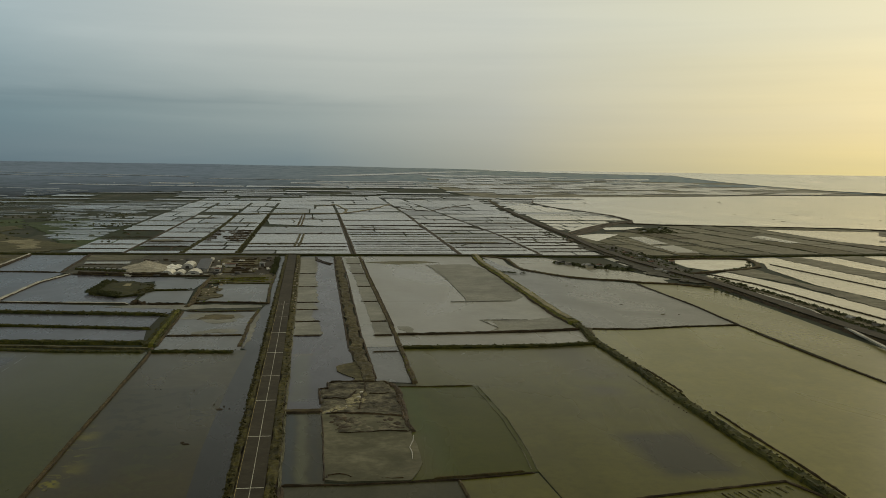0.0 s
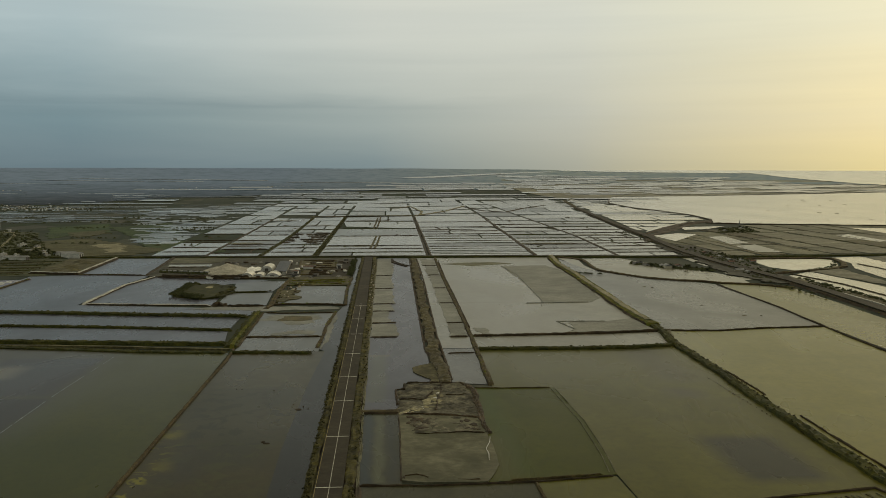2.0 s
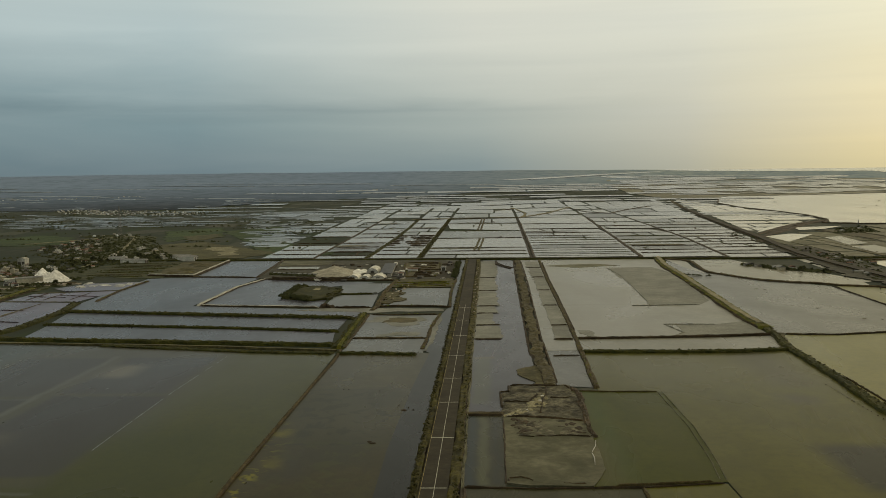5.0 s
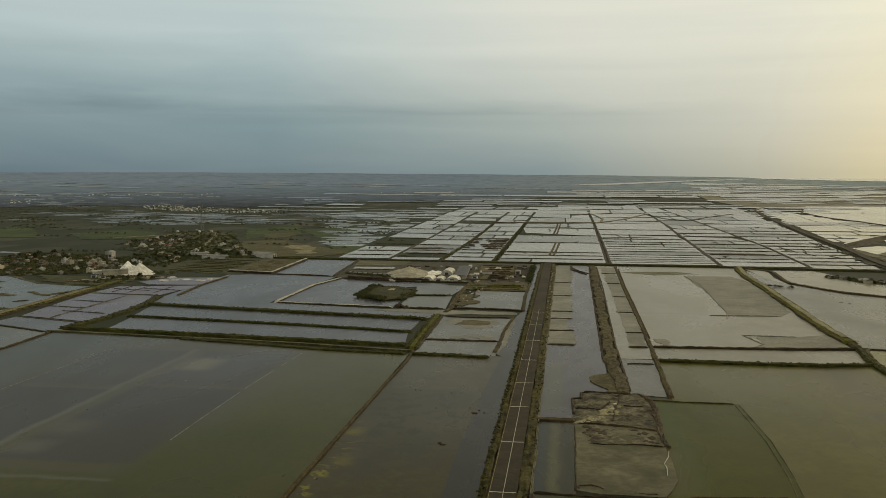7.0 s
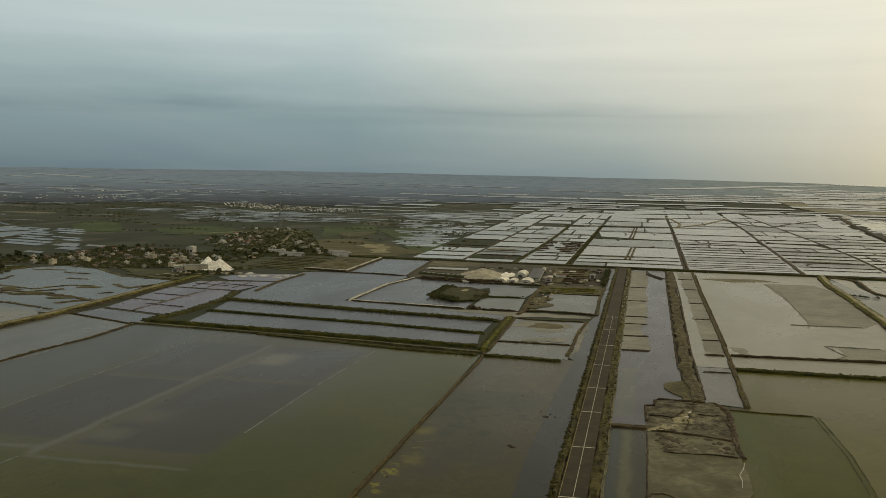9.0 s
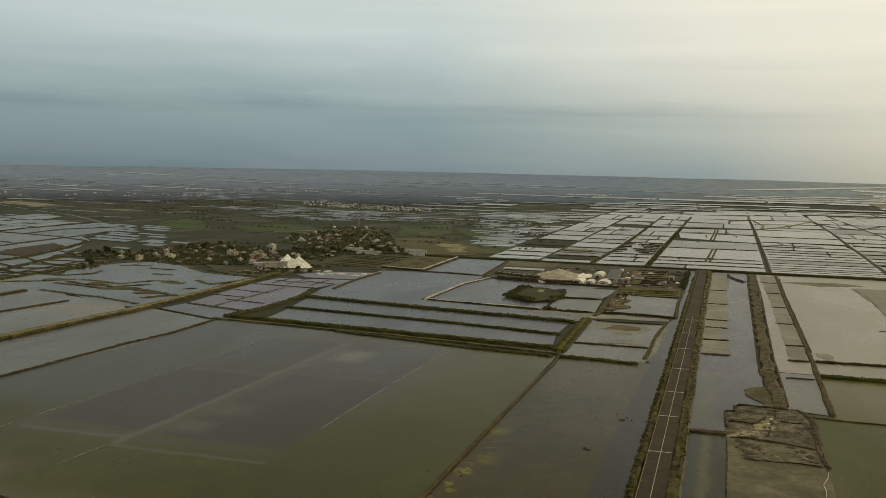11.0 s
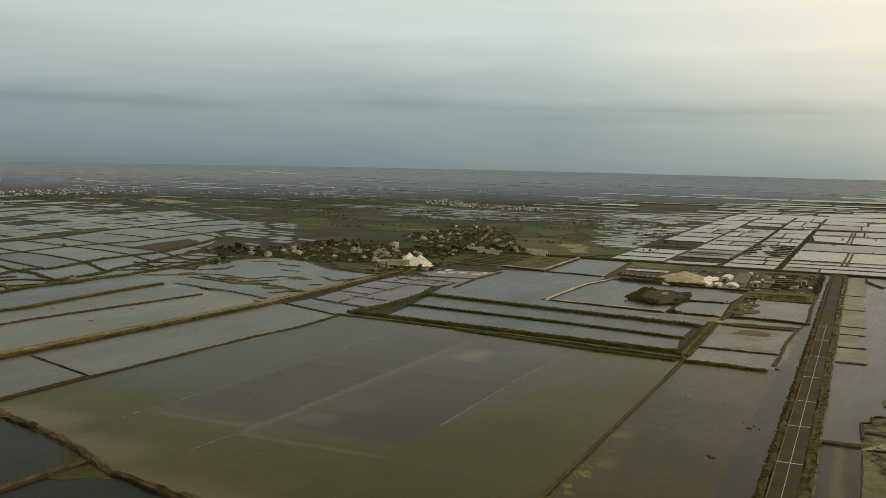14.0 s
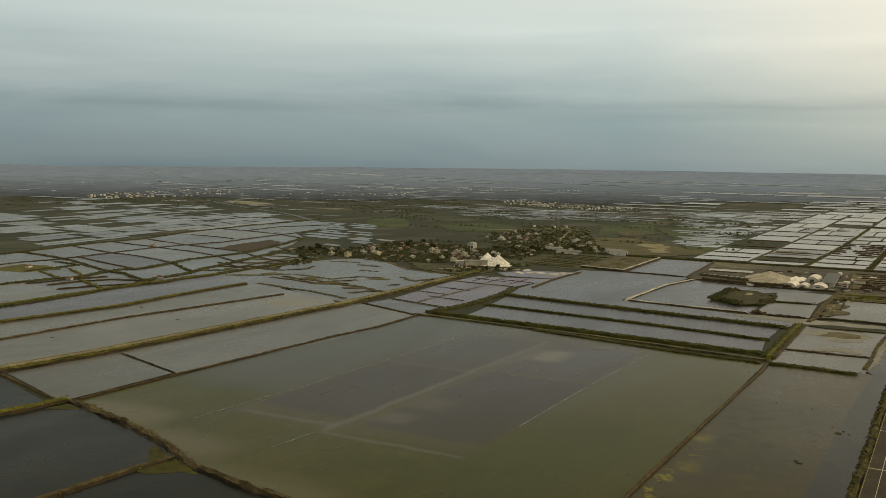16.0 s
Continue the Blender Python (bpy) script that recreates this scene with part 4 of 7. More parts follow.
flat(DARKGRASS, (-117, 374), (-120, 410), (-114, 436), (-92, 426), (-86, 417), (-89, 366), (-99, 361), label="overgrown green islet in the pond", name="islet", z=1.2, rough=2.0, category="islet")
dike(DARKGRASS, 4.2, 1.5, (-114, 437), (-120, 408), (-117, 374), (-99, 362), label="dark scrub along the islet's edge", step=2.5, rough=0.7, name="scrub", category="scrub", group="scrub")
dike(DARKGRASS, 2.5, 1.4, (-89, 364), (-88, 384), (-86, 417), label="dark scrub along the islet's edge", step=2.5, rough=0.7, name="scrub", category="scrub", group="scrub")
flat(SAND, (-105, 408), (-101, 409), (-101, 420), (-105, 419), label="bare sandy clearing on the islet", name="clearing", z=1.35, rough=0.8, category="sand")
dike(EARTH, 2.0, 0.9, (-157, 488), (-112, 472), (-82, 474), (-52, 471), label="brown dike in front of the salt works", step=3)

# ---- ponds beyond the very large pond, left ----
pond(W_VIOLET, (-242, 318), (-241, 250), (-291, 266), (-300, 330), (-304, 368), (-252, 362), label="violet-grey salt evaporation pan")
pond(W_VIOLET, (-253, 366), (-304, 372), (-303, 410), (-247, 424), label="violet-grey salt evaporation pan")
pond(W_VIOLET, (-246, 428), (-287, 424), (-303, 440), (-290, 470), (-249, 480), label="violet-grey evaporation pan with salt on it")
pond(W_BLUE, (-242, 214), (-293, 238), (-291, 262), (-241, 246), label="narrow grey pond before the pans")
pond(W_GREY, (-246, 35), (-295, 52), (-298, 236), (-242, 212), (-238, 132), label="large grey pond between two long dikes")
pond(W_GREY, (-247, -18), (-300, 0), (-297, 50), (-248, 34), label="grey pond between two long dikes")
pond(W_DARK, (-249, -22), (-302, -4), (-312, -90), (-255, -90), label="dark pond between two long dikes")
pond(W_DARK, (-246, -14), (-170, -41), (-172, -100), (-255, -100), label="dark pond in the corner of two dikes")
pond(W_DARK, (-169, -42), (-130, -52), (-118, -58), (-118, -110), (-170, -100), label="dark pond in the corner of two dikes")
pond(W_GREY, (-306, 0), (-364, 44), (-366, 117), (-360, 195), (-357, 244), (-330, 250), (-302, 222), (-303, 90), label="large pond with ochre shallows beyond the dike road")
pond(W_GREY, (-312, -60), (-306, 0), (-364, 44), (-370, -40), label="grey pond beyond the dike road")
pond(W_GREY, (-366, 44), (-368, 117), (-362, 195), (-359, 244), (-412, 266), (-411, 224), (-400, 145), (-406, 73), (-408, 0), (-372, -20), label="long grey pond beyond the dike road")
pond(W_BLUE, (-410, 20), (-408, 73), (-403, 145), (-413, 224), (-415, 272), (-466, 300), (-466, 206), (-457, 110), (-455, 30), label="long grey pond beyond the dike road")

dike(EARTH, 1.2, 0.7, (-243, 215), (-240, 170), (-243, 131), (-243.5, 71), (-244.5, 28), (-244, -15), label="thin straight dike with pale edges", step=4)
dike(GRASS, 5.0, 1.5, (-246, -15), (-249, -39), (-256, -100), label="grassy dike with pale edges", step=3)
dike(GRASS, 7.5, 1.3, (-313, -60), (-306, 5), (-302.5, 42), (-302, 91), (-301, 147), (-300, 222), (-305, 292), (-312, 384), (-318, 440), label="grassy dike with a track on it", step=4)
for off, wide in ((0.9, 1.5), (-1.7, 0.8)):
    tagged(new("track", ribbon_mesh("track", [(-313 + off, -60), (-306 + off, 5), (-302.5 + off, 42), (-302 + off, 91), (-301 + off, 147), (-300 + off, 222), (-305 + off, 292), (-312 + off, 384)], wide, 1.95, TRACK, 5, 0.35, 0.6)), "pale rutted track on the grassy dike", "track", kind="structure")
dike(EARTH, 1.4, 0.8, (-368, -40), (-364, 44), (-367, 117), (-361, 195), (-358, 242), label="thin brown dike between long ponds", step=4)
dike(GRASS, 4.0, 1.2, (-409, 0), (-406, 73), (-401, 145), (-411, 224), (-413, 269), label="grassy dike between long ponds", step=4)
dike(GRASS, 4.0, 1.2, (-455, 30), (-457, 110), (-467, 206), (-469, 303), label="grassy dike between long ponds", step=4)
dike(EARTH, 1.1, 0.7, (-300, -3), (-250, -18), label="thin brown cross dike", step=3)
dike(DARKEARTH, 0.25, 0.25, (-296, 52), (-247, 35), label="thin half-drowned cross dike", step=3, rough=0.8)
dike(EARTH, 1.1, 0.6, (-297, 238), (-242, 213), label="thin brown cross dike", step=3)
dike(MUD, 0.9, 0.5, (-293, 263), (-241, 246), label="thin brown cross dike", step=3)
dike(MUD, 0.9, 0.5, (-305, 370), (-252, 364), label="thin brown cross dike", step=3)
dike(MUD, 0.9, 0.5, (-304, 412), (-246, 426), label="thin brown cross dike", step=3)
dike(EARTH, 2.4, 0.8, (-240, 365), (-247, 425), (-248, 484), label="brown dike beside the pans", step=3)
dike(MUD, 0.5, 0.4, (-268, 300), (-300, 306), step=3, rough=0.8)
dike(MUD, 0.5, 0.4, (-270, 258), (-273, 360), step=3, rough=0.8)

dike(EARTH, 3.0, 0.9, (-244, -16), (-208, -26), (-180, -36), (-160, -46), (-142, -51), (-100, -57), (-45, -62), label="broad stony brown dike", step=1.3, rough=0.8)
dike(EARTH, 2.4, 1.0, (-169, -44), (-171, -60), (-173, -100), label="stony brown dike between dark pools", step=3)
flat(ALGAE, (-243, -19), (-232, -21), (-234, -25), (-243, -27), label="green slime at the dike's foot", name="slime", z=0.12, rough=0.8, step=1.5, category="algae", drop=0.1)
flat(ALGAE, (-184, -37), (-164, -46), (-154, -51), (-163, -56), (-170, -57), (-176, -47), label="green slime at the dike's foot", name="slime", z=0.12, rough=0.8, step=1.5, category="algae", drop=0.1)
for n in range(26):
    x, y = -292 + 40 * RND.random(), 446 + 30 * RND.random()
    flat(SALT_CRUST, (x - 2.2, y - 2.5), (x + 2.2, y - 2.5), (x + 2, y + 2.5), (x - 2, y + 2.5), label="raked patch of white salt", name="salt_patch", z=0.25, rough=0.5, step=2, category="salt", group="salt patches")

pond(W_GREY, (-300, 238), (-360, 236), (-415, 262), (-474, 292), (-474, 350), (-440, 346), (-377, 262), (-325, 246), label="shallow grey water beside the lagoon", z=-0.03)
# the ragged lagoon before the village
pond(W_SLATE, (-445, 340), (-470, 380), (-476, 440), (-456, 474), (-418, 460), (-369, 417), (-324, 408), (-322, 364), (-316, 330), (-306, 272), (-304, 244), (-325, 240), (-377, 266), (-420, 272), (-458, 308), label="ragged blue-grey lagoon before the village", group="lagoons")
WEED = "weedy mud spits"
for w, mat, line in ((5, SILT, [(-425, 336), (-408, 334), (-382, 326), (-375, 352), (-358, 355), (-348, 345)]),
                     (7, SILT, [(-471, 364), (-477, 427), (-475, 460)]), (5, EARTH, [(-402, 391), (-381, 391)]),
                     (5, EARTH, [(-428, 426), (-401, 423)]), (6, EARTH, [(-358, 302), (-345, 304), (-316, 290), (-323, 282), (-328, 269)]),
                     (5, SILT, [(-410, 278), (-372, 267), (-345, 261), (-314, 247)]), (7, EARTH, [(-427, 312), (-407, 309), (-378, 300), (-355, 312)]),
                     (6, SILT, [(-349, 370), (-327, 352), (-321, 382)]), (4, EARTH, [(-330, 318), (-324, 329)]),
                     (5, EARTH, [(-424, 322), (-404, 315), (-377, 313), (-363, 334)]), (6, SILT, [(-462, 300), (-440, 318), (-425, 336)]),
                     (4, EARTH, [(-452, 350), (-440, 372), (-446, 392)]), (5, SILT, [(-324, 408), (-369, 417), (-418, 460), (-456, 474)])):
    dike(mat, w * 0.8, 0.35, *line, label="ragged weedy mud spit in the lagoon", name="mud_spit", group=WEED, step=2, rough=1.0, category="mud spit")
for x, y, w, d in ((-396, 322, 10, 7), (-368, 306, 9, 6), (-338, 296, 9, 6), (-352, 350, 8, 4), (-436, 330, 9, 8), (-448, 440, 10, 5)):
    flat(SHOAL, (x - w, y - d), (x + w * 0.3, y - d * 0.7), (x + w, y + d * 0.2), (x + w * 0.2, y + d * 0.5), (x - w * 0.8, y + d), label="low wet mud shoal in the lagoon", name="mud_shoal", z=0.25, rough=2.6, step=4, category="mudflat", group="mud shoals")

tagged(new("track", ribbon_mesh("track", [(172, 630), (164.6, 550), (163.2, 473), (159.6, 397), (157.7, 341), (155.1, 277), (155.4, 250)], 3.0, 1.9, TRACK, 5, 0.3, 0.5)), "pale rutted track on the broad dike", "track", kind="structure")
for y0, y1 in ((434, 452), (462, 484), (494, 522), (532, 560), (570, 606)):
    pond(W_PALE, (279 + 0.06 * (y0 - 430), y0), (296, y0 + 3), (297, y1 + 3), (279 + 0.06 * (y1 - 430), y1), label="small bright pond beside the main road")

flat(HEATH, (-312, 418), (-306, 470), (-318, 486), (-345, 466), (-372, 470), (-400, 470), (-372, 432), (-340, 414), label="rough weedy ground before the salt heap", name="rough_ground", z=0.3, rough=2.0, step=4, category="ground")
for x, y in ((-262, 284), (-282, 330), (-264, 396), (-284, 392)):
    dike(DARKEARTH, 0.4, 0.3, (x - 18, y + 4), (x, y), (x + 16, y - 4), label="thin dark ridge across a pan", group="pan ridges", step=3, rough=0.9)
for x in (-262, -280, -292):
    dike(DARKEARTH, 0.35, 0.3, (x, 374), (x - 2, 416), label="thin dark ridge across a pan", group="pan ridges", step=3, rough=0.9)
for a, b in (((-50, 436), (-10, 444)), ((-48, 428), (-12, 433)), ((-52, 452), (-12, 456)), ((-40, 446), (-12, 450))):
    dike(GRASS if a[1] % 8 else EARTH, 2.2, 0.9, a, b, label="low weedy ridge below the works yard", group="weedy ridges", step=2.5, rough=0.8)
for n in range(26):
    f = RND.random()
    islet(-52 + 8 * f + RND.uniform(-3, 5), 330 + 110 * f + RND.uniform(-6, 6), RND.uniform(0.6, 1.8), RND.uniform(1.5, 4), (RUBBLE, SILT, DARKEARTH)[n % 3], 0.6, "spoil_mound", "small mound of spoil beside the pier", "spoil", "spoil mounds", 0.4)
dike(DARKEARTH, 1.6, 0.8, (24, 610), (24, 586), (36, 548), label="dark sluice bank at the canal's end", step=2)
for n in range(7):
    y = 812 + 27 * n
    dike(DARKEARTH, 5.0, 1.2, (-50, y), (-72 - 5 * (n % 3), y + 4), label="dark tongue of earth in the pond", name="earth_tongue", group="earth tongues", step=3, rough=0.6, category="bank")
    dike(DARKEARTH, 4.0, 1.1, (-98, y + 8), (-86 + 3 * (n % 2), y + 10), label="dark tongue of earth in the pond", name="earth_tongue", group="earth tongues", step=3, rough=0.6, category="bank")

# ---- the road ----
ROAD = [(2.0, -70), (2.2, 100), (2.5, 225), (2.6, 430), (2.8, 644)]
road = tagged(new("road", ribbon_mesh("road", ROAD, 7.2, 0.95, ASPHALT, 20, 0.0, 1.4)), "straight grey asphalt road with white cross lines", "road", kind="structure")
part("centre_line", ribbon_mesh("centre_line", [(2.2, -70), (2.4, 100), (2.7, 225), (2.8, 330)], 0.17, 0.956, PAINT, 20), PAINT, road, "thin white centre line")
part("edge_line", ribbon_mesh("edge_line", [(-1.3, -70), (-1.1, 100), (-0.8, 225), (-0.7, 330)], 0.12, 0.956, YELLOW, 20), YELLOW, road, "faded yellow edge line")
bar_mesh = ribbon_mesh("cross_line", [(-3.4, 0), (3.4, 0)], 0.5, 0.957, PAINT, 4)
for n, yy in enumerate((-44, 0.5, 45.8, 89.3, 127.4, 173, 222.5, 271, 319)):
    bar = part("cross_line", bar_mesh, PAINT, road, "white line across the road" if n == 0 else "")
    bar.location = (2.1 + 0.0022 * yy, yy, 0)
dike(VERGE, 3.0, 0.9, (-3.0, -70), (-2.8, 100), (-2.6, 225), (-2.6, 430), (-2.4, 640), label="dark overgrown road verge", name="verge", group="verges", step=3, rough=0.5, category="verge")
dike(VERGE, 3.6, 0.9, (7.2, -70), (7.4, 100), (7.6, 225), (7.9, 430), (8.4, 640), label="brown and green road verge", name="verge", group="verges", step=3, rough=0.5, category="verge")
dike(MUD, 1.0, 0.5, (9.2, -60), (9.2, 200), (9.8, 420), (10.6, 620), label="line of muddy rubble along the canal", name="rubble_line", group="", step=1.5, rough=0.8, category="rubble")


def clump_mesh(name, rnd, size, height, bits, mat):
    """Leaves in many small tilted tufts over an uneven crown."""
    verts, faces = [], []
    for _ in range(bits):
        a, e = rnd.uniform(0, 2 * math.pi), math.asin(rnd.uniform(-0.35, 1))
        r = rnd.uniform(0.55, 1.0) * (1 + 0.35 * math.sin(3 * a + 1.3) * rnd.random())
        c = Vector((math.cos(a) * math.cos(e) * r * size, math.sin(a) * math.cos(e) * r * size, height * (0.5 + 0.5 * math.sin(e) * r)))
        s = size * rnd.uniform(0.22, 0.42)
        rot = Euler((rnd.uniform(-0.9, 0.9), rnd.uniform(-0.9, 0.9), rnd.uniform(0, 6.3))).to_matrix()
        k = len(verts)
        for q in ((-1, -0.6, 0), (0.2, -1, 0.3), (1, 0.1, 0), (0.3, 0.9, 0.25), (-0.7, 0.6, 0.1)):
            verts.append(c + rot @ (Vector(q) * s))
        verts.append(c + Vector((0, 0, s * 0.55)))
        faces += [(k + i, k + (i + 1) % 5, k + 5) for i in range(5)]
    return mesh(name, verts, faces, mat)


def limb(bm, a, b, r0, r1, n=6):
    a, b = Vector(a), Vector(b)
    q = (b - a).to_track_quat("Z", "Y")
    ring = [[bm.verts.new(c + q @ Vector((math.cos(2 * math.pi * i / n) * r, math.sin(2 * math.pi * i / n) * r, 0))) for i in range(n)] for c, r in ((a, r0), (b, r1))]
    for i in range(n):
        bm.faces.new((ring[0][i], ring[0][(i + 1) % n], ring[1][(i + 1) % n], ring[1][i]))
    bm.faces.new(ring[1])


def tree_kind(rnd, height, spread, label, bits=70):
    t = tagged(new("tree"), label, "tree", "trees")
    bm = bmesh.new()
    limb(bm, (0, 0, -0.3), (0.1, 0, height * 0.5), 0.22, 0.14)
    for i in range(4):
        a = i * 1.6 + rnd.random()
        limb(bm, (0.1, 0, height * (0.3 + 0.05 * i)), (math.cos(a) * spread * 0.6, math.sin(a) * spread * 0.6, height * 0.66), 0.1, 0.04, 4)
    part("trunk", bm, BARK, t)
    me = clump_mesh("crown", rnd, spread, height * 0.86, bits, LEAF)
    c = part("crown", me, LEAF, t)
    c.location = (0, 0, height * 0.12)
    return t


TREES = [tree_kind(random.Random(20 + i), h, s, lab, b) for i, (h, s, lab, b) in enumerate((
    (6.5, 2.9, "dark broad-crowned tree near houses", 80), (8.5, 3.3, "tall dark broad-crowned tree near houses", 90),
    (5.0, 2.6, "low dark bushy tree by a bank", 70), (7.5, 2.4, "narrow dark tree with an uneven crown", 70)))]
FIRST = [True] * len(TREES)


def plant(x, y, scale=1.0, kind=None, z=0.0):
    i = RND.randrange(len(TREES)) if kind is None else kind
    m = pose(x, y, gz(x, y) + z - 0.2, 0, 0, RND.uniform(0, 360))
    if FIRST[i]:
        FIRST[i] = False
        TREES[i].matrix_basis = m
        return TREES[i]
    t = copy_thing(TREES[i], m)
    t.scale = (scale,) * 3
    return t


def shrub_kind(rnd, size, height):
    s = tagged(new("shrub", clump_mesh("shrub", rnd, size, height, 16, SHRUB)), "small dark roadside shrub", "shrub", "roadside shrubs")
    return s


shrubs = [shrub_kind(random.Random(60 + i), s, h) for i, (s, h) in enumerate(((0.8, 1.3), (0.65, 1.0), (0.95, 1.5), (0.7, 1.5)))]
for s in shrubs:
    s.location = (-3.3, 4 + 3.1 * shrubs.index(s), 0.6)
y = 17.0
while y < 560:
    for x, chance in ((-3.6, 0.96 if y < 330 else 0.6), (8.3, 0.65)):
        if RND.random() < chance:
            c = copy_thing(RND.choice(shrubs), pose(x + RND.uniform(-0.8, 0.8) * (0.3 if x < 0 else 1.2), y + RND.uniform(-0.8, 0.8) * (0.4 if x < 0 else 1.0), 0.75, 0, 0, RND.uniform(0, 360)))
            k = RND.uniform(0.75, 1.0) if x < 0 else RND.uniform(0.4, 0.8)
            c.scale = (k, k, k)
    y += 2.5 if y < 250 else 4.0
y = -40.0
while y < 4:
    for x in (-3.3, 8.0):
        copy_thing(RND.choice(shrubs), pose(x + RND.uniform(-0.5, 0.5), y, 0.45, 0, 0, RND.uniform(0, 360)))
    y += 3.0
# ash-pale heaps between the road and the canal
for n in range(16):
    yy = 300 + 17 * n + RND.uniform(-4, 4)
    for k in range(2):
        islet(8.2 + RND.uniform(-1, 1), yy + 4 * k + RND.uniform(-2, 2), RND.uniform(0.5, 1.1), RND.uniform(0.8, 2.2), RUBBLE, 0.5, "rubble_patch", "pale heap of rubble on the verge", "rubble", "rubble patches", 0.8)

# ---- the cross road and the great pond field beyond it ----
CROSS = [(-206, 655), (-122, 645), (-60, 642), (0, 640), (60, 636), (115, 632), (167, 628), (219, 621), (271, 614), (306, 610)]
dike(DARKGRASS, 8.0, 1.2, (-420, 672), *CROSS, (420, 614), (620, 628), (760, 640), label="dark grassy embankment of the cross road", name="embankment", group="", step=6, rough=0.25, category="embankment")
tagged(new("cross_road", ribbon_mesh("cross_road", CROSS, 4.5, 1.5, ASPHALT, 20, 0.0, 0.6)), "narrow grey road across the pond field", "road", kind="structure")

# the long lines of the field, from west to east
LINES = [[(-206, 650), (-216, 1000), (-232, 1500), (-262, 2400)], [(-152, 650), (-158, 1000), (-170, 1500), (-190, 2400)],
         [(-100, 650), (-97, 950), (-100, 1200), (-104, 1440), (-112, 2400)], [(-48, 650), (-48, 1250), (-50, 2400)],
         [(59.5, 650), (64, 960), (70, 1440), (80, 2400)], [(160, 640), (168, 830), (176, 1058), (190, 1385), (218, 2400)],
         [(239, 660), (252, 900), (257, 1300), (268, 2400)], [(299, 650), (326, 870), (349, 1100), (377, 1365), (480, 2400)]]
FIELD = "pond field"
rf = random.Random(11)
far_v, far_f = [], []


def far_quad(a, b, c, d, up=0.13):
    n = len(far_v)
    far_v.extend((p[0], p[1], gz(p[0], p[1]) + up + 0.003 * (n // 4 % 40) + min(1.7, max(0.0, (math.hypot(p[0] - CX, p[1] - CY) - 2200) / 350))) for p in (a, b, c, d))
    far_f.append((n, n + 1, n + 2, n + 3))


def column_x(i, y):
    """The place of a field line at that distance."""
    line = LINES[i]
    for (x0, y0), (x1, y1) in zip(line, line[1:]):
        if y <= y1:
            break
    return x0 + (x1 - x0) * (y - y0) / (y1 - y0) + 4 * min(1.0, max(0.0, (y - 1300) / 700)) * noise.noise(Vector((i * 3.7, y / 230, 0.5)))


def wetness(x, y):
    """How much of the land lies under ponds."""
    if x < -900 - 0.2 * (y - 1000):
        return 0.25
    if x < -215 - 0.10 * (y - 700) and y < 1500:
        return 0.10
    if x < -300 - 0.15 * (y - 1500):
        return 0.7
    return 0.96


def field_band(i, wet, *rows):
    """One band of the field between two column lines, row by row."""
    for a, b in zip(rows, rows[1:]):
        if rf.random() > wet:
            continue
        g = (0.44 if a < 1250 else 0.6) * (math.hypot((a + b) / 2 - CY, LINES[i][0][0]) ** 2) / 190000
        e = 1.7 + 0.001 * (a - 640)
        f = rf.uniform(0.3, 0.7)
        lean = 0.07 * max(0, a - 800) * rf.uniform(-1, 1)
        halves = ((0.0, 1.0),) if rf.random() < (0.78 if a < 900 else 0.55) else ((0.0, f), (f, 1.0))
        for h0, h1 in halves:
            c = [(column_x(i, y) * (1 - h) + column_x(i + 1, y) * h + s * e * (0.5 if 0 < h < 1 else 1), y + t * g + lean * (h - 0.5)) for h, y, s, t in ((h0, a, 1, 1), (h1, a, -1, 1), (h1, b, -1, -1), (h0, b, 1, -1))]
            if b < 960:
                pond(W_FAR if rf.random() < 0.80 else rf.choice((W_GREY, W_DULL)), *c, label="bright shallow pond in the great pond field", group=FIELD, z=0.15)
            else:
                if rf.random() < 0.14:      # one corner silted up
                    n = rf.randrange(4)
                    o = c[(n + 2) % 4]
                    c[n] = (c[n][0] + (o[0] - c[n][0]) * rf.uniform(0.02, 0.15), c[n][1] + (o[1] - c[n][1]) * rf.uniform(0.15, 0.35))
                far_quad(*c)
    for y in rows[1:]:
        if y < 1260 and wet > 0.5:
            dike(DARKEARTH if rf.random() < 0.7 else DARKGRASS, max(0.9, min(3.0, 0.050 * min(abs(y - q) for q in rows if q != y))), min(0.85, 0.25 + 0.012 * min(abs(y - q) for q in rows if q != y)), (column_x(i, y) + 1, y), (column_x(i + 1, y) - 1, y + rf.uniform(-2, 2)), label="dark dike across the pond field", group="field dikes", step=5)


field_band(0, 0.75, 672, 712, 766, 832, 868, 978, 1084, 1195, 1326, 1484, 1677, 1919)
field_band(1, 0.95, 662, 690, 738, 800, 861, 950, 1031, 1138, 1264, 1375, 1481, 1620, 1786, 2059)
field_band(2, 0.98, 660, 700, 749, 792, 985, 1059, 1140, 1282, 1395, 1519, 1748, 1974)
field_band(3, 0.98, 652, 691, 733, 775, 922, 1068, 1255, 1410, 1460, 1640, 1840, 2080, 2320)
field_band(4, 0.98, 650, 668, 684, 705, 730, 755, 802, 836, 872, 911, 952, 1008, 1097, 1231, 1437, 1527, 1681, 1880, 2160, 2440)
field_band(5, 0.98, 642, 688, 722, 774, 824, 869, 928, 994, 1081, 1151, 1263, 1395, 1566, 1755, 1987, 2278)
field_band(6, 0.98, 632, 668, 704, 745, 785, 825, 864, 908, 955, 1020, 1089, 1155, 1224, 1330, 1450, 1600, 1760, 1950, 2200)
